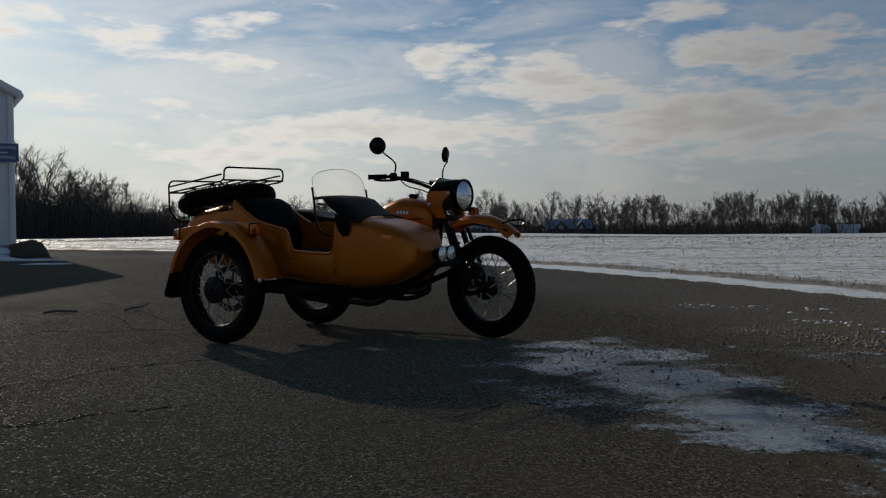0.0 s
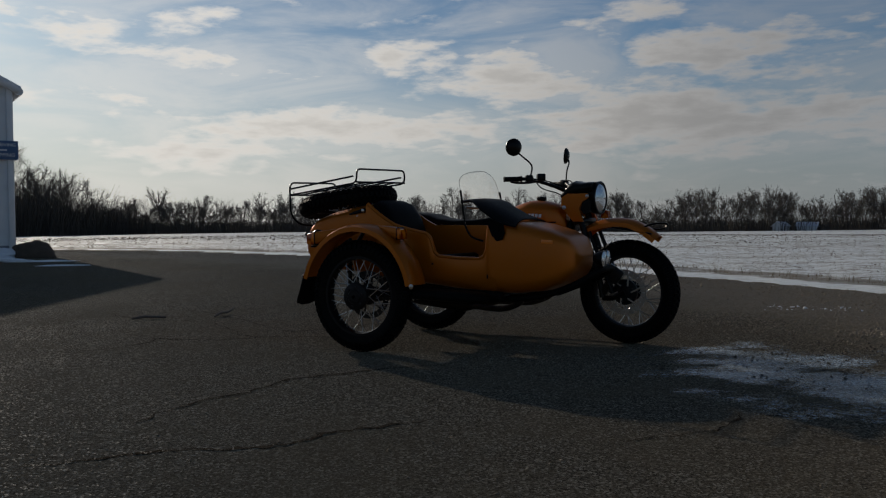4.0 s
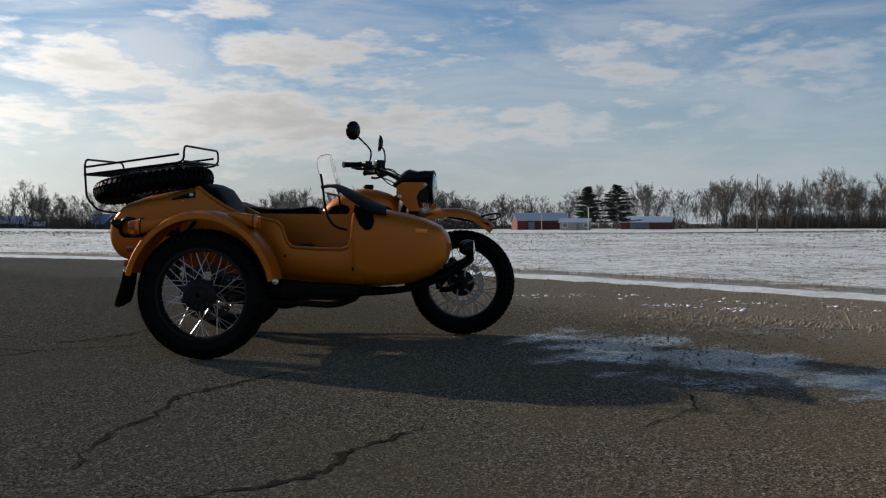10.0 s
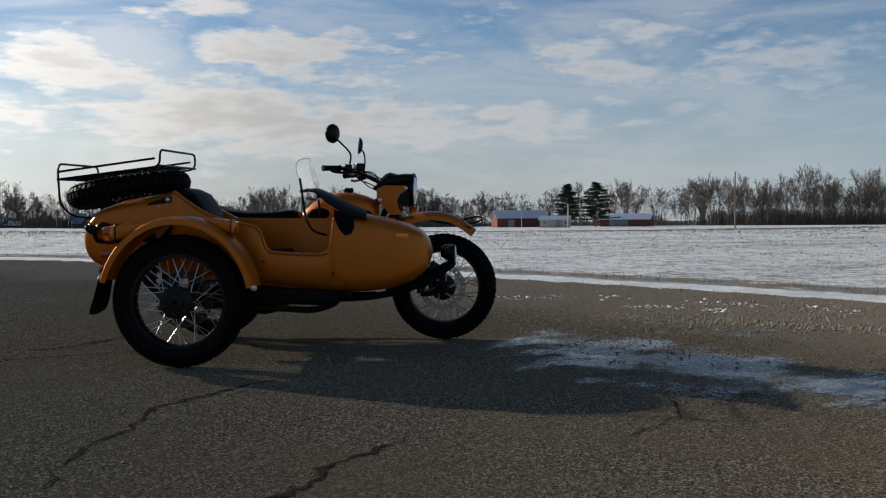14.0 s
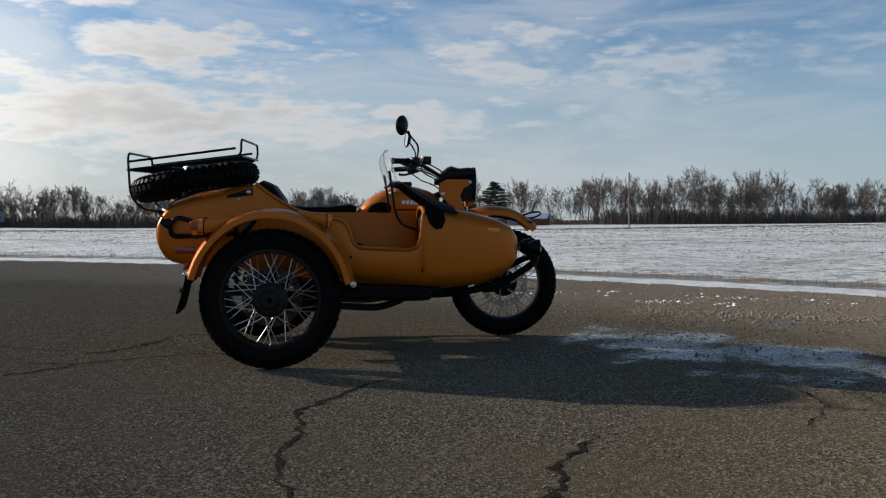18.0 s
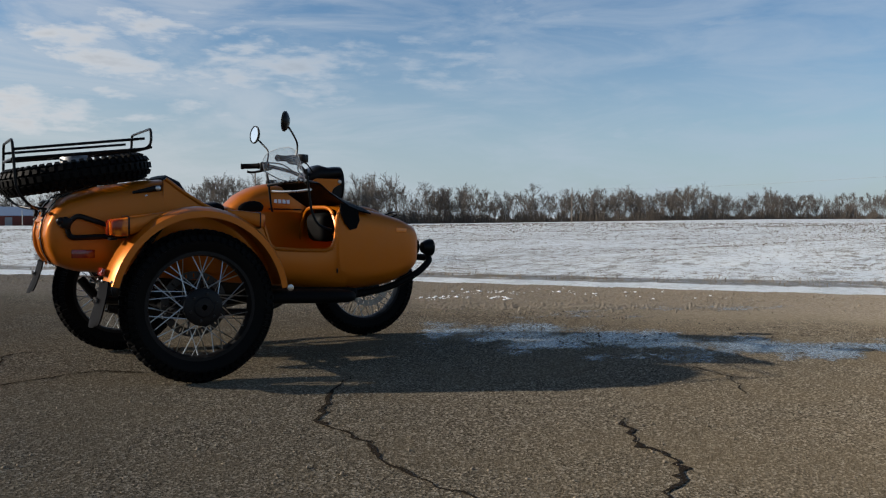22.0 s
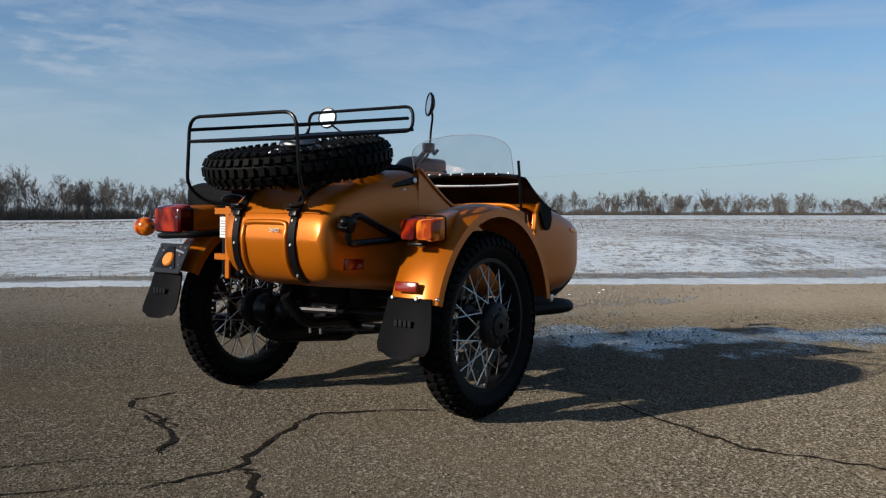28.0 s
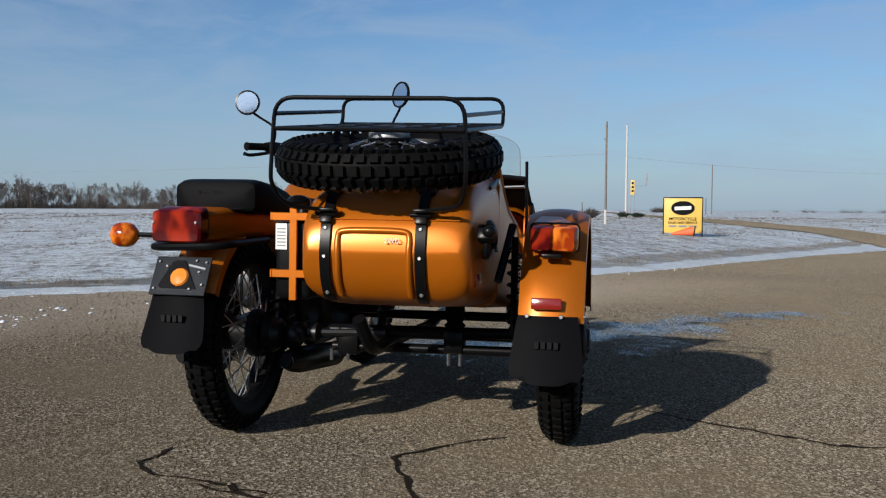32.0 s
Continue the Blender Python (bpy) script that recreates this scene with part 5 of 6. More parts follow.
# ---- engine, gearbox, exhausts ----
engine = part("engine", Shape().box((0.38, 0.26, 0.28), pose(0.72, 0.0, 0.42), 0.05, 3).box((0.26, 0.20, 0.24), pose(0.42, 0.0, 0.42), 0.04, 3).ball((0.06, 0.12, 0.13), pose(0.93, 0.0, 0.42)), CAST, bike, "flat-twin engine in dark cast metal")
for side in (-1, 1):
    barrel = part("cylinder", Shape().box((0.13, 0.22, 0.12), pose(0.745, side * 0.22, 0.44), 0.03, 2), CAST, engine)
    for k in range(8):
        part("fin", Shape().box((0.19, 0.008, 0.18), pose(0.745, side * (0.145 + k * 0.020), 0.44), 0.02, 2), CAST, barrel)
    part("head_cover", Shape().box((0.17, 0.05, 0.16), pose(0.745, side * 0.325, 0.44), 0.03, 3), CAST, barrel)
    part("exhaust_pipe", Shape().tube(rounded([(0.80, side * 0.28, 0.39), (0.86, side * 0.27, 0.27), (0.70, side * 0.24, 0.205), (0.42, side * 0.20, 0.215)], 0.07), 0.021, 10), CAST, engine)
    part("muffler", Shape().tube([(0.46, side * 0.20, 0.215), (0.42, side * 0.20, 0.216), (0.38, side * 0.20, 0.22), (0.02, side * 0.195, 0.252), (-0.04, side * 0.192, 0.258), (-0.09, side * 0.19, 0.263)], [0.022, 0.035, 0.047, 0.047, 0.040, 0.026], 16).tube([(-0.08, side * 0.19, 0.262), (-0.10, side * 0.19, 0.264)], 0.020, 12), BLACK, engine)
part("air_box", Shape().box((0.24, 0.20, 0.20), pose(0.42, 0.0, 0.63), 0.03, 3), BLACK, engine)
part("frame_tube", Shape().tube(rounded([(1.10, 0, 0.90), (0.60, 0, 0.715), (0.10, 0.0, 0.70), (-0.25, 0.03, 0.70)], 0.1), 0.02).tube(rounded([(1.12, 0.0, 0.86), (1.02, 0.11, 0.55), (0.90, 0.13, 0.265), (0.25, 0.13, 0.265), (0.10, 0.12, 0.66)], 0.1), 0.018).tube(rounded([(1.12, 0.0, 0.86), (1.02, -0.11, 0.55), (0.90, -0.13, 0.265), (0.25, -0.13, 0.265), (0.10, -0.12, 0.66)], 0.1), 0.018), BLACK, bike, "black tube frame")
part("final_drive", Shape().turned([(0.02, -0.04), (0.045, -0.034), (0.064, -0.01), (0.064, 0.02), (0.04, 0.045)], 24, pose(0.0, -0.105, 0.343)).tube([(0.0, -0.11, 0.343), (0.30, -0.10, 0.36)], 0.028).ball((0.05, 0.04, 0.05), pose(0.03, -0.17, 0.335)), CAST, bike, "cast final drive case")
part("swing_arm", Shape().tube([(0.0, 0.115, 0.343), (0.30, 0.11, 0.36)], 0.022).box((0.06, 0.05, 0.10), pose(0.06, 0.10, 0.42, 0, 20, 0), 0.012), BLACK, bike)
for side in (-1, 1):
    part("rear_shock", Shape().tube([(-0.01, side * 0.13 + 0.01, 0.37), (0.06, side * 0.125 + 0.01, 0.70)], 0.013).tube([Vector((0.002 + 0.0013 * t + 0.025 * math.cos(t), side * 0.128 + 0.01 + 0.025 * math.sin(t), 0.41 + t * 0.0052)) for t in np.arange(0, 50, 0.45)], 0.0045, 5), BLACK, bike)
part("caliper", Shape().box((0.07, 0.04, 0.09), pose(-0.10, 0.095, 0.42, 0, -30, 0), 0.012, 3), CAST, bike)

# ---- woods, farms and poles round the fields ----
def sticks(segments, thin=0.0):
    """Tapered sticks from rows of start, end, and the two radii: three-sided, or blades where thinner than thin."""
    if thin:
        fine = segments[:, 6] < thin
        v1, q1 = sticks(segments[~fine])
        v2, q2 = blades(segments[fine])
        return np.concatenate([v1, v2]), np.concatenate([q1, q2 + len(v1)])
    a, b, r0, r1 = segments[:, 0:3], segments[:, 3:6], segments[:, 6:7], segments[:, 7:8]
    way = b - a
    way /= np.linalg.norm(way, axis=1, keepdims=True) + 1e-9
    ref = np.where(np.abs(way[:, 2:3]) > 0.9, np.array([[1.0, 0, 0]]), np.array([[0, 0, 1.0]]))
    u = np.cross(way, ref)
    u /= np.linalg.norm(u, axis=1, keepdims=True)
    v = np.cross(way, u)
    rings = []
    for end, r in ((a, r0), (b, r1)):
        for k in range(3):
            t = 2 * math.pi * k / 3
            rings.append(end + (u * math.cos(t) + v * math.sin(t)) * r)
    verts = np.stack(rings, 1).reshape(-1, 3)
    base = np.arange(len(segments))[:, None] * 6
    quads = np.concatenate([base + np.array([[k, (k + 1) % 3, 3 + (k + 1) % 3, 3 + k]]) for k in range(3)])
    return verts, quads


def blades(segments):
    """Flat tapered slivers, for twigs and grass."""
    a, b, r0, r1 = segments[:, 0:3], segments[:, 3:6], segments[:, 6:7], segments[:, 7:8]
    way = b - a
    side = np.cross(way, np.random.default_rng(9).normal(0, 1, way.shape))
    side /= np.linalg.norm(side, axis=1, keepdims=True) + 1e-9
    verts = np.stack([a - side * r0, a + side * r0, b + side * r1, b - side * r1], 1).reshape(-1, 3)
    return verts, np.arange(len(segments))[:, None] * 4 + np.array([[0, 1, 2, 3]])


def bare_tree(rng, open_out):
    """A leafless broadleaf tree of height 1 as rows of sticks: a leader, rising limbs, branches and fine twigs."""
    rows = []

    def stray(k):
        return Vector((rng.gauss(0, k), rng.gauss(0, k), rng.gauss(0, k)))

    def limb(p, way, length, r, steps, lift):
        pts = [p]
        for _ in range(steps):
            way = (way + stray(0.10) + Vector((0, 0, lift))).normalized()
            q = p + way * length / steps
            rows.append((*p, *q, r, r * 0.74))
            p, r = q, r * 0.74
            pts.append(p)
        return pts

    lean = (Vector((0, 0, 1)) + stray(0.06)).normalized()
    leader = limb(Vector((0, 0, 0)), lean, rng.uniform(0.78, 0.92), 0.017, 6, 0.05)
    for i in range(rng.randint(7, 10)):
        k = rng.uniform(1.3, 5.8)
        p = leader[int(k)].lerp(leader[int(k) + 1], k % 1)
        a = rng.uniform(0, 6.283)
        out = Vector((math.cos(a), math.sin(a), 0)) * open_out * rng.uniform(0.6, 1.2)
        pts = limb(p, (Vector((0, 0, 1)) + out).normalized(), rng.uniform(0.16, 0.26) + max(0.0, 0.85 - p.z) * rng.uniform(0.45, 0.85), 0.0075, 3, 0.10)
        for _ in range(6):
            j = rng.uniform(0.6, 2.99)
            q = pts[int(j)].lerp(pts[int(j) + 1], j % 1)
            way = (pts[int(j) + 1] - pts[int(j)]).normalized()
            ends = limb(q, (way + stray(0.55) + Vector((0, 0, 0.15))).normalized(), rng.uniform(0.08, 0.17), 0.0034, 2, 0.08)
            for _ in range(9):
                u = rng.uniform(0.3, 1.99)
                b = ends[int(u)].lerp(ends[int(u) + 1], u % 1)
                tip = b + ((ends[2] - ends[0]).normalized() + stray(0.55) + Vector((0, 0, 0.2))).normalized() * rng.uniform(0.04, 0.095)
                rows.append((*b, *tip, 0.0015, 0.0010))
    rows = np.array(rows)
    rows[:, :6] /= rows[:, 5].max()
    return rows


rng = random.Random(11)
TREES = [bare_tree(rng, rng.uniform(0.42, 0.95)) for _ in range(12)]
# degrees round from ahead, metres away, height in metres
WOODS = [(75, 170, 14.5), (32, 168, 19.5), (26, 170, 19.0), (21, 185, 15.8), (17, 215, 12.0), (0, 240, 11.5), (-25, 250, 12.0), (-34, 262, 11.0), (-40, 258, 12.5), (-47, 245, 15.0), (-52, 240, 16.5), (-58, 245, 14.5), (-64, 262, 11.5), (-70, 275, 11.0), (-76, 275, 12.0), (-82, 300, 10.5), (-90, 320, 9.8), (-100, 330, 10.0), (-108, 345, 9.0), (-114, 380, 8.0)]
VIEW = (-2.5, 3.0)


def far_point(turn, distance):
    x, y = VIEW[0] - math.sin(radians(turn)) * distance, VIEW[1] + math.cos(radians(turn)) * distance
    return x, y, -min(max((x - 5) / 60, 0), 1) * min(max((y - 40) / 80, 0), 1) * 1.1


def woods(name, start, stop, count, brush_count, thick, label):
    rows = []
    table = sorted(WOODS)
    for _ in range(count):
        turn = rng.uniform(stop, start)
        d = between(turn, [(p[0], p[1]) for p in table]) + rng.uniform(0, 1) ** 1.5 * 34
        h = between(turn, [(p[0], p[2]) for p in table]) * rng.uniform(0.48, 1.10) * (0.92 + 0.13 * math.sin(turn * 2.1) * math.sin(turn * 0.83 + 1))
        x, y, z = far_point(turn, d)
        h -= z
        tree, a = rng.choice(TREES), rng.uniform(0, 6.28)
        c, s = math.cos(a), math.sin(a)
        t = tree.copy()
        for k in (0, 3):
            t[:, k], t[:, k + 1], t[:, k + 2] = x + (tree[:, k] * c - tree[:, k + 1] * s) * h, y + (tree[:, k] * s + tree[:, k + 1] * c) * h, z - 0.2 + tree[:, k + 2] * h
        t[:, 6:] = np.maximum(tree[:, 6:] * h * 0.85, 0.021)
        rows.append(t)
    brush = []
    for _ in range(brush_count):
        turn = rng.uniform(stop, start)
        d = between(turn, [(p[0], p[1]) for p in table]) - 3 + rng.uniform(0, 42)
        h = between(turn, [(p[0], p[2]) for p in table])
        x, y, z = far_point(turn, d)
        if rng.random() < 0.14:      # thin saplings reaching up between the trees
            low, high = h * rng.uniform(0.1, 0.4), h * rng.uniform(0.45, 0.80)
            brush.append((x, y, z + low, x + rng.gauss(0, 0.22) * h, y + rng.gauss(0, 0.22) * h, z + high, 0.035, 0.018))
            continue
        h *= 0.06 + thick * rng.random() ** 0.7 * (0.72 + (0.5 if thick < 0.31 else 0.12) * math.sin(turn * 3.3 + 2 * math.sin(turn * 1.7)))
        brush.append((x, y, z - 0.2, x + rng.gauss(0, 0.22) * h, y + rng.gauss(0, 0.22) * h, z + h, rng.uniform(0.04, 0.10), 0.03))
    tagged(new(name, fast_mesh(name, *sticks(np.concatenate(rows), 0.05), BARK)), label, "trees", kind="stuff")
    tagged(new("undergrowth", fast_mesh("undergrowth", *blades(np.array(brush)), BRUSH)), "dense leafless brush at the foot of the woods", "brush", kind="stuff")


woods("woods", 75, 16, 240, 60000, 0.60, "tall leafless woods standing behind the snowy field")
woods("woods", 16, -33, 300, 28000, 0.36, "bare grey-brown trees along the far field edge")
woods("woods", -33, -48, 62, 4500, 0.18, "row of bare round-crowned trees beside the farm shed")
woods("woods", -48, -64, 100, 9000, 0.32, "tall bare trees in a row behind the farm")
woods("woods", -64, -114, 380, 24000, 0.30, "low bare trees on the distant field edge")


def conifer(m, height, wide, seed, label):
    """A broad old conifer: whorls of level boughs that carry flat sprays of needles."""
    tree = thing("spruce_tree", m, label, "tree", "spruces by the farm")
    part("trunk", Shape().tube([(0, 0, 0), (0.05, 0, height * 0.5), (0, 0.03, height)], [height * 0.022, height * 0.014, 0.03], 8), BARK, tree)
    rows, r = [], random.Random(seed)
    for i in range(76):
        t = (i + r.random()) / 76
        z, a = height * (0.16 + 0.82 * t), i * 2.399 + r.gauss(0, 0.4)
        reach = (1 - t ** 1.9) * wide * 0.5 * (0.55 + 0.5 * r.random()) * (0.82 + 0.18 * math.sin(9 * t + seed)) + 0.35
        p, q = Vector((0, 0, z)), Vector((math.cos(a) * reach, math.sin(a) * reach, z + reach * r.uniform(-0.06, 0.14)))
        rows.append((*p, *q, 0.06, 0.03))
        for _ in range(46):
            k = r.uniform(0.15, 1.0)
            s = p.lerp(q, k) + Vector((r.gauss(0, 0.14), r.gauss(0, 0.14), r.gauss(0, 0.06)))
            e = s + Vector((math.cos(a) * 0.3 + r.gauss(0, 0.42), math.sin(a) * 0.3 + r.gauss(0, 0.42), r.uniform(-0.16, 0.26)))
            rows.append((*s, *e, 0.11, 0.03))
    crown = new("crown", fast_mesh("crown", *sticks(np.array(rows)), NEEDLES))
    crown.parent = tree
    return tree


conifer(pose(*far_point(-39.1, 222)), 11.0, 9.6, 116, "dark green spruce beside the farmhouse")
conifer(pose(*far_point(-40.95, 224)), 11.5, 13.2, 122, "broader dark green spruce beside the farm shed")


def building(name, m, length, depth, wall_h, roof_h, wall_mat, label, doors=(), windows=(), snow=True, category="barn", overhang=0.4, roof_mat=None):
    """A gabled building: its long side lies along x and faces -y."""
    house = thing(name, m, label, category, kind="")
    w = Shape()
    ring = [(-depth / 2, 0), (-depth / 2, wall_h), (0, wall_h + roof_h), (depth / 2, wall_h), (depth / 2, 0)]
    w.loft([[(x, y, z) for y, z in ring] for x in (-length / 2, length / 2)])
    part("wall", w, wall_mat, house, smooth=0)
    for side in (-1, 1):
        s = Shape()
        a, b = Vector((0, side * (depth / 2 + overhang), wall_h - overhang * roof_h / (depth / 2))), Vector((0, 0, wall_h + roof_h))
        up = Vector((0, 0, 0.14))
        s.loft([[(x, *(a)[1:]), (x, *(b)[1:]), (x, *(b + up)[1:]), (x, *(a + up)[1:])] for x in (-length / 2 - overhang, length / 2 + overhang)])
        part("roof", s, roof_mat or (ROOF if snow else TRIM), house, "metal roof under thin snow" if snow else "", smooth=0)
    for x, dw, dh, mat in doors:
        part("door", Shape().box((dw, 0.12, dh), pose(x, -depth / 2 - 0.03, dh / 2), 0.02, 1), mat, house)
    for x, z, ww, wh in windows:
        win = part("window", Shape().box((ww, 0.10, wh), pose(x, -depth / 2 - 0.02, z), 0.02, 1), LABEL, house)
        part("pane", Shape().box((ww - 0.2, 0.06, wh - 0.2), pose(x, -depth / 2 - 0.07, z), 0.0), TRIM, win)
    return house


def facing(turn, distance, extra=0.0):
    """The pose of a building that turns its long side to the lot."""
    x, y, z = far_point(turn, distance)
    return pose(x, y, z - 0.1, 0, 0, turn + extra)


building("barn", facing(-35.9, 232, 12), 13.5, 9, 2.6, 1.9, BARN, "long red barn with snow on its metal roof", [(-3, 1.6, 2.1, TRIM)])
building("farmhouse", facing(-38.3, 215, -6), 7.0, 6, 2.0, 0.9, TAN, "low pale tan farmhouse with snowy roof", [(1, 1.0, 2.0, TRIM)], [(-2.2, 1.3, 1.3, 1.1), (2.9, 1.3, 1.2, 1.1)], category="house")
building("shed", facing(-42.9, 236, -8), 13.0, 8, 2.0, 1.4, BARN, "low red shed with pale snowy roof", [(-1.5, 5.0, 1.95, BLUE_GREY)], category="shed")
building("barn", facing(-2.8, 246, 8), 8.4, 7, 1.5, 1.7, DARK_SIDING, "dark barn with thick snow on its roof by the far trees", [(0, 2.5, 1.4, TRIM)], roof_mat=SNOW_ROOF)
building("shed", facing(-4.1, 244, -5), 4.2, 4, 0.9, 0.9, DARK_SIDING, "small dark shed with snowy roof beside the barn", category="shed", roof_mat=SNOW_ROOF)
lodge = building("farmhouse", facing(-8.9, 246, 4), 12.5, 7, 1.7, 2.4, DARK_SIDING, "dark farmhouse with two front gables and bluish snowy roof", [(-1.0, 1.0, 1.6, TRIM)], [(3.2, 1.0, 1.1, 1.0)], category="house", overhang=0.3)
for x, w, h in ((-2.2, 2.1, 3.9), (3.4, 1.7, 3.6)):
    part("gable", Shape().loft([[(x - w, y, 0.0), (x + w, y, 0.0), (x + w, y, 1.5), (x, y, h), (x - w, y, 1.5)] for y in (-4.4, -0.6)]), DARK_SIDING, lodge, smooth=0)
    for side in (-1, 1):
        part("gable_roof", Shape().loft([[(x, y, h), (x + side * (w + 0.25), y, 1.35), (x + side * (w + 0.25), y, 1.47), (x, y, h + 0.14)] for y in (-4.6, -0.6)]), ROOF, lodge, smooth=0)
    win = part("window", Shape().box((0.9, 0.10, 0.9), pose(x, -4.44, 1.9), 0.02, 1), LABEL, lodge)
    part("pane", Shape().box((0.7, 0.06, 0.7), pose(x, -4.48, 1.9), 0.0), TRIM, win)
building("cottage", facing(-24.4, 250, 60), 3.4, 3, 1.5, 1.0, SIDING, "tiny white cottage under the far trees", category="house", roof_mat=SNOW_ROOF)
building("shed", facing(-25.9, 252, -4), 5.0, 4, 1.3, 1.0, SIDING, "low pale shed with snowy roof under the far trees", category="shed", roof_mat=SNOW_ROOF)


def pole(m, height, mat, label, arms=True, radius=0.14):
    p = thing("utility_pole", m, label, "pole", "utility poles")
    part("shaft", Shape().tube([(0, 0, -0.3), (0, 0, height)], [radius, radius * 0.68], 10), mat, p)
    if arms:
        part("insulator", Shape().turned([(0.03, 0), (0.06, 0.03), (0.04, 0.08), (0.07, 0.11), (0.03, 0.2)], 8, pose(0, 0, height, 90)), TRIM, p)
        part("bracket", Shape().tube([(0, 0, height - 1.1), (0.35, 0, height - 0.9)], 0.035, 6), TRIM, p)
    return p


pole(pose(*far_point(-39.15, 206)), 5.5, PALE_WOOD, "pale pole standing before the low farmhouse", False, 0.15)
pole(pose(*far_point(-36.1, 206)), 3.7, PALE_WOOD, "short pale pole standing before the red barn", False, 0.09)
pole(pose(*far_point(-49.8, 150)), 9.4, WOOD, "grey wooden utility pole standing in the field", False)

# ---- the white shed with its sign ----
def lot(x, y, z=0.0, turn=0.0):
    """A level pose over a point of the lot."""
    return pose(*(LOT @ Vector((x, y, z))), 0, 0, turn)


corner = lot(-10.0, 20.2, -0.05, 32)
shed = building("metal_shed", corner @ pose(-5.5, 7.0, 0, 0, 0, 90), 14.0, 11.0, 3.75, 2.9, SIDING, "white metal-sided shed with narrow roof overhang", (), (), False, "shed", 0.12)
gable = pose(-5.5, 7.0, 0, 0, 0, 90).inverted()
for k in range(24):
    x = -0.12 - k * 0.46
    h = 3.8 + min(-x, 11 + x) * 2.9 / 5.5 - 0.25
    part("panel", Shape().box((0.40, 0.02, h), gable @ pose(x - 0.12, -0.012, h / 2), 0.008, 1), SIDING, shed)
part("corner_trim", Shape().box((0.14, 0.16, 3.8), gable @ pose(-0.04, -0.01, 1.9), 0.03), SIDING, shed)
part("base_trim", Shape().box((11.0, 0.05, 0.22), gable @ pose(-5.5, -0.03, 0.12), 0.01), TRIM, shed)
part("barge_board", Shape().tube([gable @ Vector(p) for p in ((0.16, -0.14, 3.72), (-5.5, -0.14, 6.70))], 0.10, 12), SIDING, shed)
part("gutter", Shape().tube([gable @ Vector(p) for p in ((0.15, -0.16, 3.70), (0.15, 14.2, 3.70))], 0.09, 12), SIDING, shed)
part("door", Shape().box((1.0, 0.06, 2.1), gable @ pose(-2.05, -0.05, 1.07), 0.02), TRIM, shed, "dark closed door")
board = thing("shed_sign", corner @ pose(-0.20, -0.14, 2.14), "blue and white sign on the shed's corner", "sign")
part("panel", Shape().box((0.62, 0.04, 0.42), pose(0, 0, 0.23), 0.008), BLUE, board)
letters("RECEIVING", 0.105, pose(0, -0.024, 0.345, 90), SIDING, board)
letters("SHIPPING", 0.115, pose(0, -0.024, 0.115, 90), SIDING, board)
part("bar", Shape().box((0.16, 0.012, 0.03), pose(0.0, -0.024, 0.23), 0.0), SIDING, board)
part("bracket", Shape().box((0.10, 0.10, 0.03), pose(-0.2, 0.06, 0.02), 0.004), TRIM, board)


def lump(m, size, mat, seed, name, label, category):
    """A rough rounded boulder or heap."""
    bm = bmesh.new()
    bmesh.ops.create_icosphere(bm, subdivisions=4, radius=1)
    for v in bm.verts:
        k = 1 + 0.30 * noise.noise(v.co * 1.3 + Vector((seed, 0, 0))) + 0.10 * noise.noise(v.co * 4.0 + Vector((seed, 3, 0)))
        v.co = Vector((v.co.x * size[0] * k, v.co.y * size[1] * k, max(v.co.z * k, -0.35) * size[2]))
    me = bpy.data.meshes.new(name)
    bm.to_mesh(me)
    bm.free()
    me.shade_smooth()
    me.materials.append(mat)
    ob = new(name, me)
    ob.matrix_world = m
    return tagged(ob, label, category)


lump(lot(-8.70, 18.15, 0.08, 20), (0.40, 0.30, 0.27), BOULDER, 3.0, "boulder", "brown weathered boulder beside the white shed", "rock")
lump(lot(-9.75, 18.2, 0.02, 0), (1.1, 0.5, 0.16), SNOW, 5.0, "snow_patch", "low heap of snow along the shed wall", "snow")
lump(lot(-9.0, 16.9, 0.0, 10), (0.7, 0.25, 0.06), SNOW, 6.0, "snow_patch", "thin snow patch beside the shed", "snow")
lump(lot(-7.9, 16.6, 0.0, 20), (0.6, 0.18, 0.025), SNOW, 7.0, "snow_patch", "thin snow patch on the lot edge", "snow")
lump(lot(-7.0, 15.2, 0.0, 10), (0.45, 0.12, 0.02), SNOW, 9.0, "snow_patch", "thin icy snow patch on the asphalt", "snow")


# ---- cracks, ice, snow crumbs and gravel on the lot ----
def strip_mesh(name, lines, mat, wide, seed, lift=0.002, wander=0.02):
    """Ragged narrow strips along lines of lot coordinates."""
    r, s = random.Random(seed), Shape()
    for line in lines:
        pts = curve([(x, y, 0) for x, y in line], 7)
        left, right = [], []
        for i, p in enumerate(pts):
            way = (pts[min(i + 1, len(pts) - 1)] - pts[max(i - 1, 0)]).normalized()
            side = Vector((-way.y, way.x, 0))
            t = i / (len(pts) - 1)
            c = p + side * r.gauss(0, wander * 0.5)
            w = wide * r.uniform(0.35, 1.25) * min(1, 4 * t + 0.25, 4 * (1 - t) + 0.25)
            if r.random() < 0.12:
                w *= 1.9
            left.append(LOT @ (c + side * w * 0.5 + Vector((0, 0, lift))))
            right.append(LOT @ (c - side * w * 0.5 + Vector((0, 0, lift))))
        s.loft([[a, b] for a, b in zip(left, right)], ring_closed=False, caps=False)
    return new(name, s.mesh(name, mat, 0))


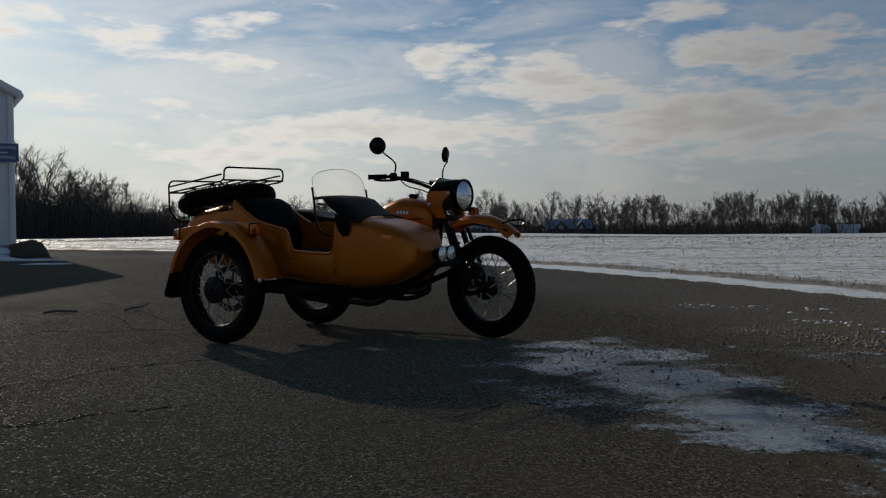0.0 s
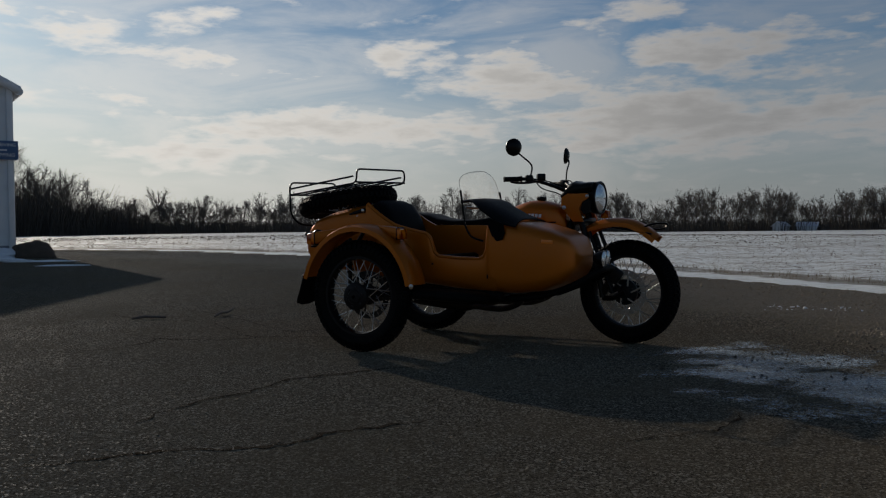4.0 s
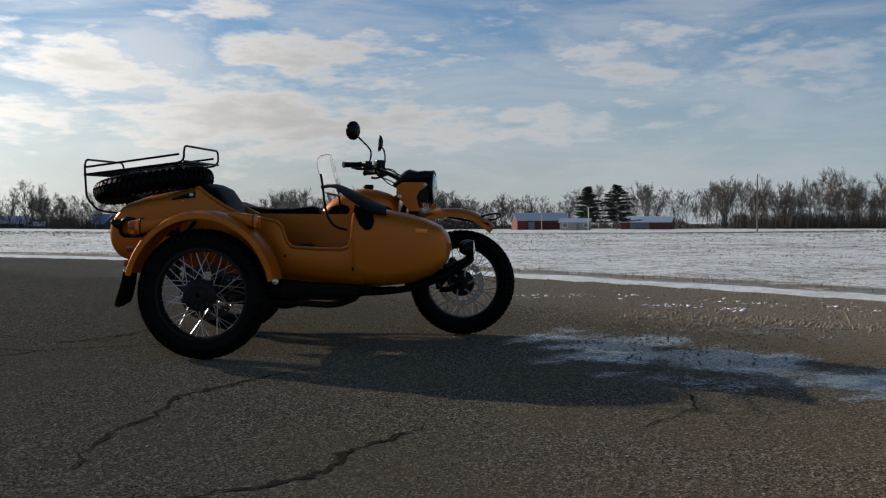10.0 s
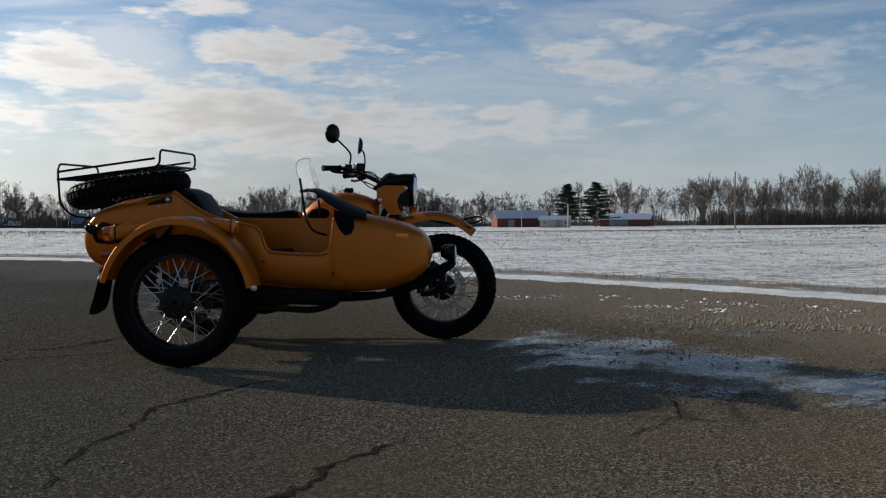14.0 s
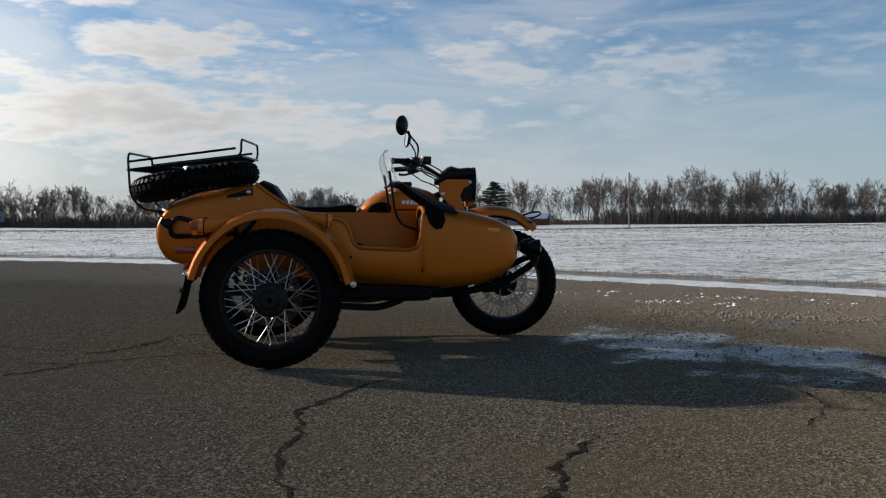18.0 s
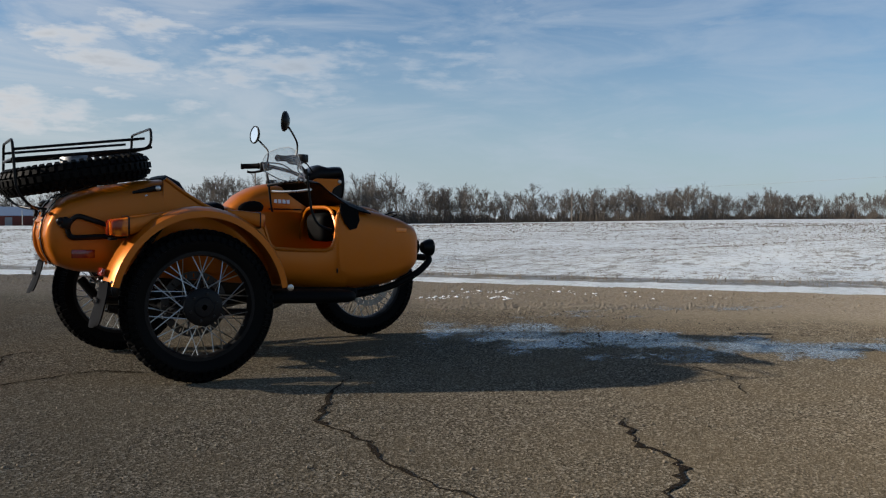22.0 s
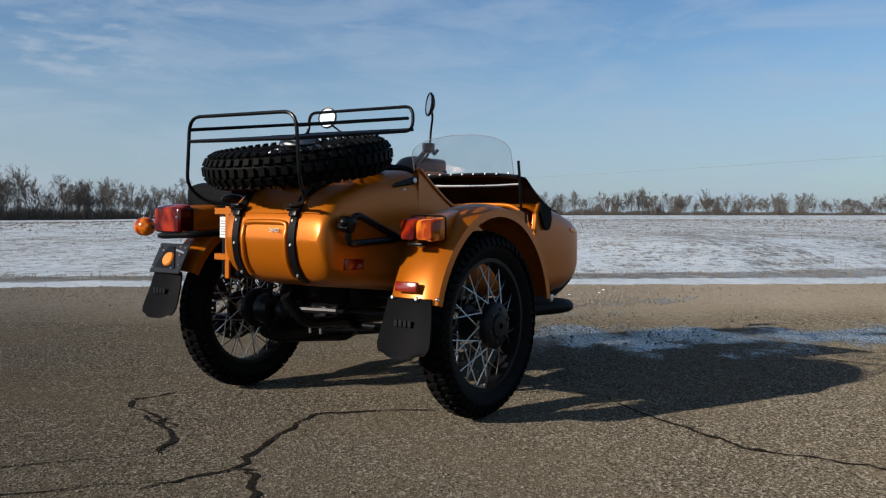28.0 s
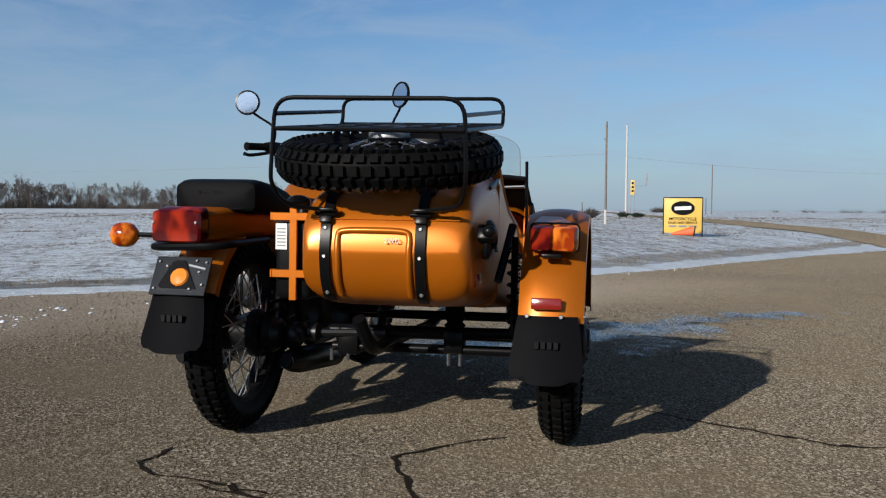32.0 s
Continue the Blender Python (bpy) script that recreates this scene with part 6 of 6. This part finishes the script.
CRACKS = [[(-0.93, 5.05), (-1.25, 4.93), (-1.57, 4.75), (-1.77, 4.63), (-1.88, 4.36), (-2.05, 4.20), (-2.20, 3.93), (-2.26, 3.72)],
          [(-1.07, 3.70), (-1.42, 3.55), (-1.55, 3.40), (-1.76, 3.32), (-2.02, 3.30), (-2.45, 3.12)],
          [(-1.57, 6.79), (-1.80, 6.57), (-2.08, 6.49)], [(-2.40, 6.43), (-2.17, 6.23), (-1.78, 6.20), (-1.45, 6.11), (-1.31, 5.65)],
          [(-2.17, 6.23), (-2.26, 6.15), (-2.53, 6.11), (-2.90, 6.20)], [(-1.15, 6.80), (-1.38, 6.90), (-1.60, 6.71), (-1.75, 6.58)]]
tagged(strip_mesh("pavement_cracks", CRACKS, CRACK, 0.019, 4), "dark jagged cracks across the worn asphalt", "crack", kind="stuff")
FINE = [[(0.27, 3.74), (0.05, 3.49), (-0.38, 3.35)], [(0.27, 3.74), (0.75, 3.62), (1.1, 3.35)], [(-3.69, 7.79), (-3.33, 7.32), (-2.72, 7.10), (-2.31, 6.36)], [(-3.57, 8.59), (-2.68, 7.53), (-2.03, 6.52)], [(-3.2, 5.6), (-2.9, 5.9), (-2.85, 6.3)], [(-3.4, 8.5), (-2.6, 8.1), (-2.0, 8.3)]]
tagged(strip_mesh("hairline_cracks", FINE, CRACK, 0.009, 5), "fine hairline cracks in the asphalt", "crack", kind="stuff")

def patch(name, outline, mat, lift, step, label, category, thin=0.0):
    """A ragged thin sheet on the lot; its attribute grows from 0 at the rim to 1 inside."""
    ox, oy = np.array([p[0] for p in outline]), np.array([p[1] for p in outline])
    gx, gy = np.arange(ox.min(), ox.max() + step, step), np.arange(oy.min(), oy.max() + step, step)
    x, y = np.meshgrid(gx, gy, indexing="ij")
    inside, best = np.zeros(x.shape, bool), np.full(x.shape, 9.0)
    for i in range(len(outline)):
        (ax, ay), (bx, by) = outline[i], outline[(i + 1) % len(outline)]
        t = np.clip(((x - ax) * (bx - ax) + (y - ay) * (by - ay)) / ((bx - ax) ** 2 + (by - ay) ** 2), 0, 1)
        best = np.minimum(best, np.hypot(x - ax - t * (bx - ax), y - ay - t * (by - ay)))
        inside ^= ((ay > y) != (by > y)) & (x < (bx - ax) * (y - ay) / ((by - ay) or 1e-9) + ax)
    depth = np.where(inside, best, -best)
    idx = np.arange(x.size).reshape(x.shape)
    quads = np.stack([idx[:-1, :-1], idx[1:, :-1], idx[1:, 1:], idx[:-1, 1:]], -1).reshape(-1, 4)
    quads = quads[(depth.ravel() > 0)[quads].any(1)]
    used, quads = np.unique(quads, return_inverse=True)
    me = bpy.data.meshes.new(name)
    me.from_pydata(np.stack([x.ravel()[used], y.ravel()[used], plane_height(x, y).ravel()[used] + lift], 1).tolist(), [], quads.reshape(-1, 4).tolist())
    me.attributes.new("edge", "FLOAT", "POINT").data.foreach_set("value", (np.clip(depth.ravel()[used] / 0.5, -0.2, 1) - thin).astype(np.float32))
    me.materials.append(mat)
    return tagged(new(name, me), label, category, kind="stuff")


patch("ice_sheet", [(0.28, 5.40), (0.85, 5.78), (1.30, 5.78), (1.62, 5.40), (1.66, 4.70), (1.70, 4.00), (1.85, 3.40), (2.10, 2.70), (2.3, 2.0), (2.15, 1.3), (1.75, 0.8), (1.35, 2.0), (1.15, 2.72), (0.85, 3.02), (0.60, 3.50), (0.42, 4.05), (0.28, 4.75)], ICE, 0.004, 0.05, "broken bluish ice and meltwater over asphalt", "ice")
patch("meltwater_film", [(-0.45, 5.55), (0.10, 5.75), (0.60, 5.60), (0.70, 4.40), (1.05, 3.10), (1.45, 2.40), (1.10, 2.30), (0.45, 3.10), (-0.05, 3.80), (-0.40, 4.70)], ICE, 0.003, 0.05, "thin broken meltwater film on the asphalt", "ice", 0.75)
patch("ice_sheet", [(1.45, 5.80), (1.95, 5.60), (2.60, 4.85), (2.75, 4.2), (2.35, 4.2), (1.75, 4.95)], ICE, 0.004, 0.05, "faint film of ice over asphalt and grit", "ice", 0.3)
patch("ice_sheet", [(2.3, 5.2), (2.9, 5.1), (3.6, 4.5), (4.2, 3.7), (4.3, 3.3), (3.5, 3.9), (2.9, 4.5)], ICE, 0.004, 0.05, "thin strip of slush and ice among gravel", "ice")


def crumbs(name, centres, count, low, high, flat_k, mat, seed, label, category, lift=0.0):
    """Loose rough crumbs strewn round centres of x, y and reach."""
    r = np.random.default_rng(seed)
    pick = r.integers(0, len(centres), count)
    c = np.array(centres, float)[pick]
    x, y = c[:, 0] + r.normal(0, 1, count) * c[:, 2], c[:, 1] + r.normal(0, 1, count) * c[:, 2]
    ok = edge_distance(x, y) < 0.25
    x, y = x[ok], y[ok]
    k = len(x)
    size = low + (high - low) * r.random(k) ** 3
    base = np.array([(1, 0, 0), (0.3, 0.95, 0), (-0.8, 0.6, 0), (-0.8, -0.6, 0), (0.3, -0.95, 0), (0.1, 0, 0.95), (-0.2, 0.1, -0.6)])
    turn = r.random(k) * 6.283
    v = base[None] * (1 + 0.35 * r.normal(0, 1, (k, 7, 1))) * size[:, None, None]
    vx, vy = v[..., 0] * np.cos(turn)[:, None] - v[..., 1] * np.sin(turn)[:, None], v[..., 0] * np.sin(turn)[:, None] + v[..., 1] * np.cos(turn)[:, None]
    vz = v[..., 2] * flat_k
    px, py = x[:, None] + vx, y[:, None] + vy
    verts = np.stack([px, py, plane_height(px, py) + vz + size[:, None] * 0.3 * flat_k + lift], -1).reshape(-1, 3)
    tris = np.array([(0, 1, 5), (1, 2, 5), (2, 3, 5), (3, 4, 5), (4, 0, 5), (1, 0, 6), (2, 1, 6), (3, 2, 6), (4, 3, 6), (0, 4, 6)])
    faces = (np.arange(k)[:, None, None] * 7 + tris[None]).reshape(-1, 3)
    return tagged(new(name, fast_mesh(name, verts, faces, mat)), label, category, kind="stuff")


BAND = [(1.6 + 3.2 * t, 6.4 - 2.6 * t + d, 0.45) for t in np.linspace(0, 1, 12) for d in (-0.2, 0.5, 1.1)]
crumbs("gravel", BAND, 6000, 0.002, 0.009, 0.75, STONE, 21, "loose brown gravel strewn along the pavement edge", "gravel")
VERGE = [(x * (1 - t) + x2 * t - 0.5, y * (1 - t) + y2 * t - 0.5, 0.5) for (x, y), (x2, y2) in zip(EDGE[2:13], EDGE[3:14]) for t in (0.0, 0.25, 0.5, 0.75)]
crumbs("gravel", VERGE, 8000, 0.004, 0.015, 0.75, STONE, 22, "coarse gravel beside the snowy verge", "gravel")
crumbs("grit", [(-1.5, 3.0, 1.6), (-2.5, 5.0, 1.5), (0.0, 4.0, 1.5), (-2.5, 8.0, 1.8)], 3500, 0.002, 0.007, 0.8, STONE, 23, "fine loose grit on the asphalt", "grit")
DARK_STONE = plain("dark_grit", (0.05, 0.042, 0.034), 0.9, 0.0, 90, 0.4, 0.3)
crumbs("gravel", [(1.3, 4.7, 0.45), (1.7, 3.4, 0.45), (1.3, 5.4, 0.35), (1.9, 4.9, 0.4), (2.0, 2.4, 0.4)], 2200, 0.002, 0.009, 0.8, DARK_STONE, 27, "dark grit strewn over broken ice", "gravel", 0.004)
RIDGE = [(2.2 + 1.45 * t + d, 6.2 - 2.1 * t + d, 0.11) for t in np.linspace(0, 1, 14) for d in (-0.07, 0.0, 0.09)]
crumbs("gravel", RIDGE, 3600, 0.003, 0.015, 0.8, PALE_STONE, 28, "ridge of pale coarse gravel pushed up on the lot", "gravel")
crumbs("gravel", BAND, 3000, 0.003, 0.012, 0.8, PALE_STONE, 29, "pale chips of gravel strewn on the lot edge", "gravel")
LUMPS = [(2.86, 6.57, 0.10), (3.71, 6.58, 0.14), (3.79, 6.26, 0.10), (3.13, 6.06, 0.07), (4.2, 5.82, 0.16), (2.79, 7.77, 0.08), (2.85, 6.64, 0.12), (3.0, 6.55, 0.15), (3.6, 6.5, 0.12), (3.8, 6.42, 0.12), (3.25, 6.15, 0.05), (2.62, 7.65, 0.12), (2.25, 7.84, 0.10), (4.3, 5.4, 0.25), (3.2, 7.4, 0.15), (4.6, 4.2, 0.25), (4.9, 5.0, 0.2)]
crumbs("snow_crumbs", LUMPS, 240, 0.004, 0.026, 0.45, SNOW, 24, "small white crumbs of snow on gravel", "snow")
EDGE_SNOW = [(x * (1 - t) + x2 * t + 0.25, y * (1 - t) + y2 * t + 0.15, 0.28) for (x, y), (x2, y2) in zip(EDGE[3:13], EDGE[4:14]) for t in (0.0, 0.2, 0.4, 0.6, 0.8)]
crumbs("snow_crumbs", EDGE_SNOW, 800, 0.004, 0.016, 0.45, SNOW, 26, "crusty snow crumbs along the verge", "snow", 0.02)


def twig(points, radius, label):
    ob = new("twig", Shape().tube([LOT @ Vector((x, y, radius + h)) for x, y, h in points], [radius * k for k in (0.7, 1.0, 0.9, 0.6)], 7).mesh("twig", BARK))
    return tagged(ob, label, "twig")


twig([(-3.36, 7.25, 0.0), (-3.28, 7.31, 0.012), (-3.22, 7.33, 0.006), (-3.12, 7.37, 0.0)], 0.012, "dry brown twig lying on the asphalt")
twig([(-2.73, 7.40, 0.0), (-2.70, 7.50, 0.02), (-2.67, 7.60, 0.012), (-2.64, 7.74, 0.03)], 0.011, "short crooked brown twig lying on the asphalt")


def tufts(name, count, near, far, height, seed, mat, label):
    """Dead grass and stubble beyond the pavement edge."""
    r = np.random.default_rng(seed)
    n_try = count * (40 if far < 3 else 6)
    x, y = r.uniform(-40, 60, n_try), r.uniform(-50, 64, n_try)
    e = edge_distance(x, y)
    ok = (e > near) & (e < far)
    x, y = x[ok][:count], y[ok][:count]
    z = ground_height(x, y)
    k = len(x)
    leaves = 3
    px, py, pz = (np.repeat(a, leaves) for a in (x, y, z))
    h = height * r.uniform(0.35, 1.2, k * leaves)
    sx, sy = px + r.normal(0, 0.05, k * leaves), py + r.normal(0, 0.05, k * leaves)
    rows = np.stack([sx, sy, pz - 0.03, sx + r.normal(0, 0.45, k * leaves) * h, sy + r.normal(0, 0.45, k * leaves) * h, pz + h, np.full(k * leaves, 0.0035), np.full(k * leaves, 0.001)], 1)
    return tagged(new(name, fast_mesh(name, *blades(rows), mat)), label, "grass", kind="stuff")


STRAW = plain("dead_grass", (0.20, 0.15, 0.085), 0.85, 0.0, 8, 0.5, 0.1)
tufts("verge_grass", 12000, 0.75, 1.55, 0.06, 31, STRAW, "brown dead grass poking through verge snow")


def clods(name, count, seed, mat, label):
    """Low clumps of stubble and soil that break the snow, evenly strewn as one looks out over the field."""
    r = np.random.default_rng(seed)
    turn, away = np.radians(r.uniform(-165, 70, count)), 6 + 110 * r.random(count) ** 1.7
    x, y = -2.5 - np.sin(turn) * away, 4 + np.cos(turn) * away
    e = edge_distance(x, y)
    x, y, away = x[e > 1.55], y[e > 1.55], away[e > 1.55]
    patchy = np.sin(x * 0.9 + 1.3 * np.sin(y * 0.45)) * np.sin(y * 0.8 + 1.1 * np.sin(x * 0.6)) + r.normal(0, 0.7, len(x)) > -0.25
    x, y, away = x[patchy], y[patchy], away[patchy]
    # ploughed furrows laid bare by the wind, in broken lines across the field
    for ax, ay, bx, by, count in ((8.5, 17.2, 20, 6.2, 900), (14, 10.1, 27, 3.2, 800), (11, 21.5, 33, 9, 900), (36, 22, 86, 7.5, 900)):
        t = r.random(count)
        keep = np.sin(t * 31 + ax) + np.sin(t * 83) * 0.6 > -0.1
        t, gap = t[keep], 0.10 + 0.006 * math.hypot(ax, ay)
        x, y = np.concatenate([x, ax + (bx - ax) * t + r.normal(0, gap, len(t))]), np.concatenate([y, ay + (by - ay) * t + r.normal(0, gap, len(t))])
        away = np.hypot(x + 2.5, y - 4)
    k, z = len(x), ground_height(x, y)
    rows = []
    for _ in range(2):
        h, lean = r.uniform(0.2, 1.0, k) * (0.004 + away * 0.0007), r.normal(0, 1.5, (2, k))
        rows.append(np.stack([x, y, z - 0.02, x + lean[0] * h, y + lean[1] * h, z + h, r.uniform(0.3, 1.2, k) * (0.003 + away * 0.0006), r.uniform(0.1, 0.5, k) * (0.003 + away * 0.0006)], 1))
    return tagged(new(name, fast_mesh(name, *blades(np.concatenate(rows)), mat)), label, "stubble", kind="stuff")


SOIL = plain("soil_clods", (0.135, 0.105, 0.072), 0.95, 0.0, 6, 0.5, 0.1)
clods("stubble", 125000, 32, SOIL, "broken crop stubble and clods poking through thin snow")



# ---- road, roadside sign, poles and wires beyond the drive ----
def ground_at(x, y):
    return float(ground_height(np.array([x]), np.array([y]))[0])


road_line = [(6, -12), (22, -21.5), (60, -41), (120, -72), (220, -126), (420, -235)]
road_shape = Shape()
road_pts = curve([(x, y, 0) for x, y in road_line], 10)
road_shape.loft([[(p.x + a * 0.47 * 2.1, p.y + a * 0.88 * 2.1, ground_at(p.x + a * 0.99, p.y + a * 1.85) + 0.03) for a in (-1, -0.5, 0, 0.5, 1)] for p in road_pts[8:]], ring_closed=False, caps=False)
road_mesh = road_shape.mesh("road", ASPHALT, 60)
road_mesh.attributes.new("edge", "FLOAT", "POINT").data.foreach_set("value", np.full(len(road_mesh.vertices), -9.0, np.float32))
tagged(new("road", road_mesh), "grey country road running off between snowy fields", "road", kind="structure")

EYE_END = (-4.06, 6.93)


def seen_at(turn, distance):
    x, y = EYE_END[0] - math.sin(radians(turn)) * distance, EYE_END[1] + math.cos(radians(turn)) * distance
    return x, y, ground_at(x, y)


sign = thing("roadside_sign", pose(*seen_at(-125.2, 28), 0, 0, -125.2), "yellow dealer sign board standing in snowy grass", "sign")
part("board", Shape().box((1.16, 0.05, 1.08), pose(0, 0, 0.60), 0.006), YELLOW, sign)
for x in (-0.585, 0.585):
    part("post", Shape().box((0.035, 0.07, 1.26), pose(x, 0.0, 0.52), 0.004), BLACK, sign)
part("top_rail", Shape().box((1.2, 0.07, 0.035), pose(0, 0, 1.155), 0.004), BLACK, sign)
badge = part("badge", Shape().loft([[(0.34 * math.cos(a), y, 0.83 + 0.205 * math.sin(a)) for a in np.linspace(0, 2 * math.pi, 40, endpoint=False)] for y in (-0.034, -0.026)]), BLACK, sign, "black oval badge")
part("ring", Shape().tube([(0.345 * math.cos(a), -0.033, 0.83 + 0.21 * math.sin(a)) for a in np.linspace(0, 2 * math.pi, 40, endpoint=False)], 0.010, 6, True), BLACK, badge)
part("bar", Shape().box((0.50, 0.008, 0.11), pose(0, -0.038, 0.83, 0, -3, 0), 0.003, 1), LABEL, badge)
letters("MOTORCYCLE", 0.125, pose(0, -0.031, 0.490, 90), BLACK, sign, bold=0.004)
letters("SALES AND SERVICE", 0.098, pose(0, -0.031, 0.375, 90), BLACK, sign, bold=0.003)
for x in (-0.30, 0.0, 0.30):
    part("bar", Shape().box((0.24, 0.006, 0.06), pose(x, -0.029, 0.265), 0.0), TRIM, sign)
cone_at = pose(*seen_at(-125.45, 27.4), 0, 0, -125.45)
cone = thing("traffic_cone", cone_at @ pose(0.06, 0, 0.13), "faded orange traffic cone lying below the sign", "cone")
part("cone", Shape().tube([(0.15, 0, 0.02), (-0.50, 0, -0.08)], [0.15, 0.03], 20), CONE, cone)
part("base", Shape().box((0.04, 0.36, 0.30), pose(0.17, 0, 0.02, 0, 8, 0), 0.01), BLACK, cone)

a_at, b_at, c_at = seen_at(-120.35, 58), seen_at(-121.65, 110), seen_at(-126.95, 200)
dark_pole = pole(pose(*a_at), 6.55, WOOD, "dark grey utility pole with insulator and white foot", True, 0.085)
part("sleeve", Shape().tube([(0, 0, -0.2), (0, 0, 0.95)], 0.092, 12), PALE_WOOD, dark_pole, "whitened foot")
pole(pose(*b_at), 11.4, PALE_WOOD, "pale utility pole beside a darker one", True, 0.16)
pole(pose(*c_at), 11.0, WOOD, "distant grey utility pole beyond the road", False)
pole(pose(*seen_at(-126.6, 230)), 4.0, WOOD, "short distant grey post", False)
pole(pose(*seen_at(-118.85, 120)), 1.9, WOOD, "short marker post on the verge", False, 0.09)


def wire(a, b, sag, label):
    a, b = Vector(a), Vector(b)
    pts = [a.lerp(b, t) - Vector((0, 0, sag * 4 * t * (1 - t))) for t in np.linspace(0, 1, 24)]
    ob = new("overhead_wire", Shape().tube(pts, 0.011, 5).mesh("overhead_wire", TRIM))
    return tagged(ob, label, "wire", "overhead wires")


up = Vector((0, 0, 1))
far_left = Vector(seen_at(-72, 190))
wire(Vector(a_at) + up * 4.6, far_left + up * 7.5, 1.0, "thin overhead wire crossing above the snowy field")
far_right = Vector(seen_at(-146, 170))
wire(Vector(b_at) + up * 7.4, far_right + up * 8.0, 1.5, "thin overhead wire crossing above the road")
pole(pose(*far_left), 7.6, WOOD, "far grey utility pole at the wood's edge", False)
pylon = thing("pylon_sign", pose(*seen_at(-122.05, 114), 0, 0, -122.05), "tall narrow yellow sign on two posts", "sign")
for x in (-0.22, 0.22):
    part("post", Shape().box((0.08, 0.08, 4.8), pose(x, 0, 2.35), 0.01), TRIM, pylon)
part("panel", Shape().box((0.5, 0.12, 1.9), pose(0, -0.02, 3.75), 0.02), YELLOW, pylon)
for z in (4.3, 3.8, 3.3):
    part("bar", Shape().box((0.26, 0.02, 0.28), pose(0, -0.09, z), 0.0), BLACK, pylon)


part("arm", Shape().tube([(0.3, 0, 3.95), (1.75, 0, 3.95)], 0.02, 6), TRIM, pylon)
part("pennant", Shape().slab([(1.60, 3.95), (1.80, 3.95), (1.88, 4.6), (1.84, 5.6), (1.70, 5.6), (1.64, 4.5)], 0.03, pose(0, 0, 0)), TRIM, pylon, "narrow grey pennant")
for turn in (-114.35, -114.62):
    pole(pose(*seen_at(turn, 150)), 2.1, WOOD, "thin grey fence post at the field edge", False, 0.10)


def bush(m, reach, height, count, mat, seed, label):
    r, rows = random.Random(seed), []
    for _ in range(count):
        a, k = r.uniform(0, 6.283), r.random() ** 0.6
        s = Vector((math.cos(a) * reach * 0.3 * k, math.sin(a) * reach * 0.3 * k, 0))
        e = Vector((math.cos(a) * reach * k, math.sin(a) * reach * k, height * r.uniform(0.5, 1.0) * (1 - 0.4 * k)))
        rows.append((*s, *e, 0.035, 0.012))
    ob = new("bush", fast_mesh("bush", *sticks(np.array(rows)), mat))
    ob.matrix_world = m
    return tagged(ob, label, "bush")


bush(pose(*seen_at(-119.4, 95)), 1.1, 1.3, 260, BRUSH, 3, "leafless tan bush beside the road")
bush(pose(*seen_at(-121.5, 108)), 0.9, 0.8, 300, NEEDLES, 4, "dark evergreen bush below the pylon sign")
bush(pose(*seen_at(-122.4, 108)), 1.0, 0.7, 300, NEEDLES, 5, "low dark evergreen bush below the pylon sign")
for k in range(9):
    bush(pose(*seen_at(-123.5 - k * 0.22, 330 + 4 * k)), 3.0, 2.6, 130, BRUSH, 40 + k, "distant leafless bush on the horizon")
for k in (3, 7, 8, 12, 13, 14, 17, 18, 22, 23):
    bush(pose(*seen_at(-129.5 - k * 0.42, 520 + 9 * (k % 5))), 3.6, 3.4 * (0.6 + 0.4 * ((k * 7) % 5) / 5), 60, BARK, 60 + k, "distant leafless bush on the horizon")
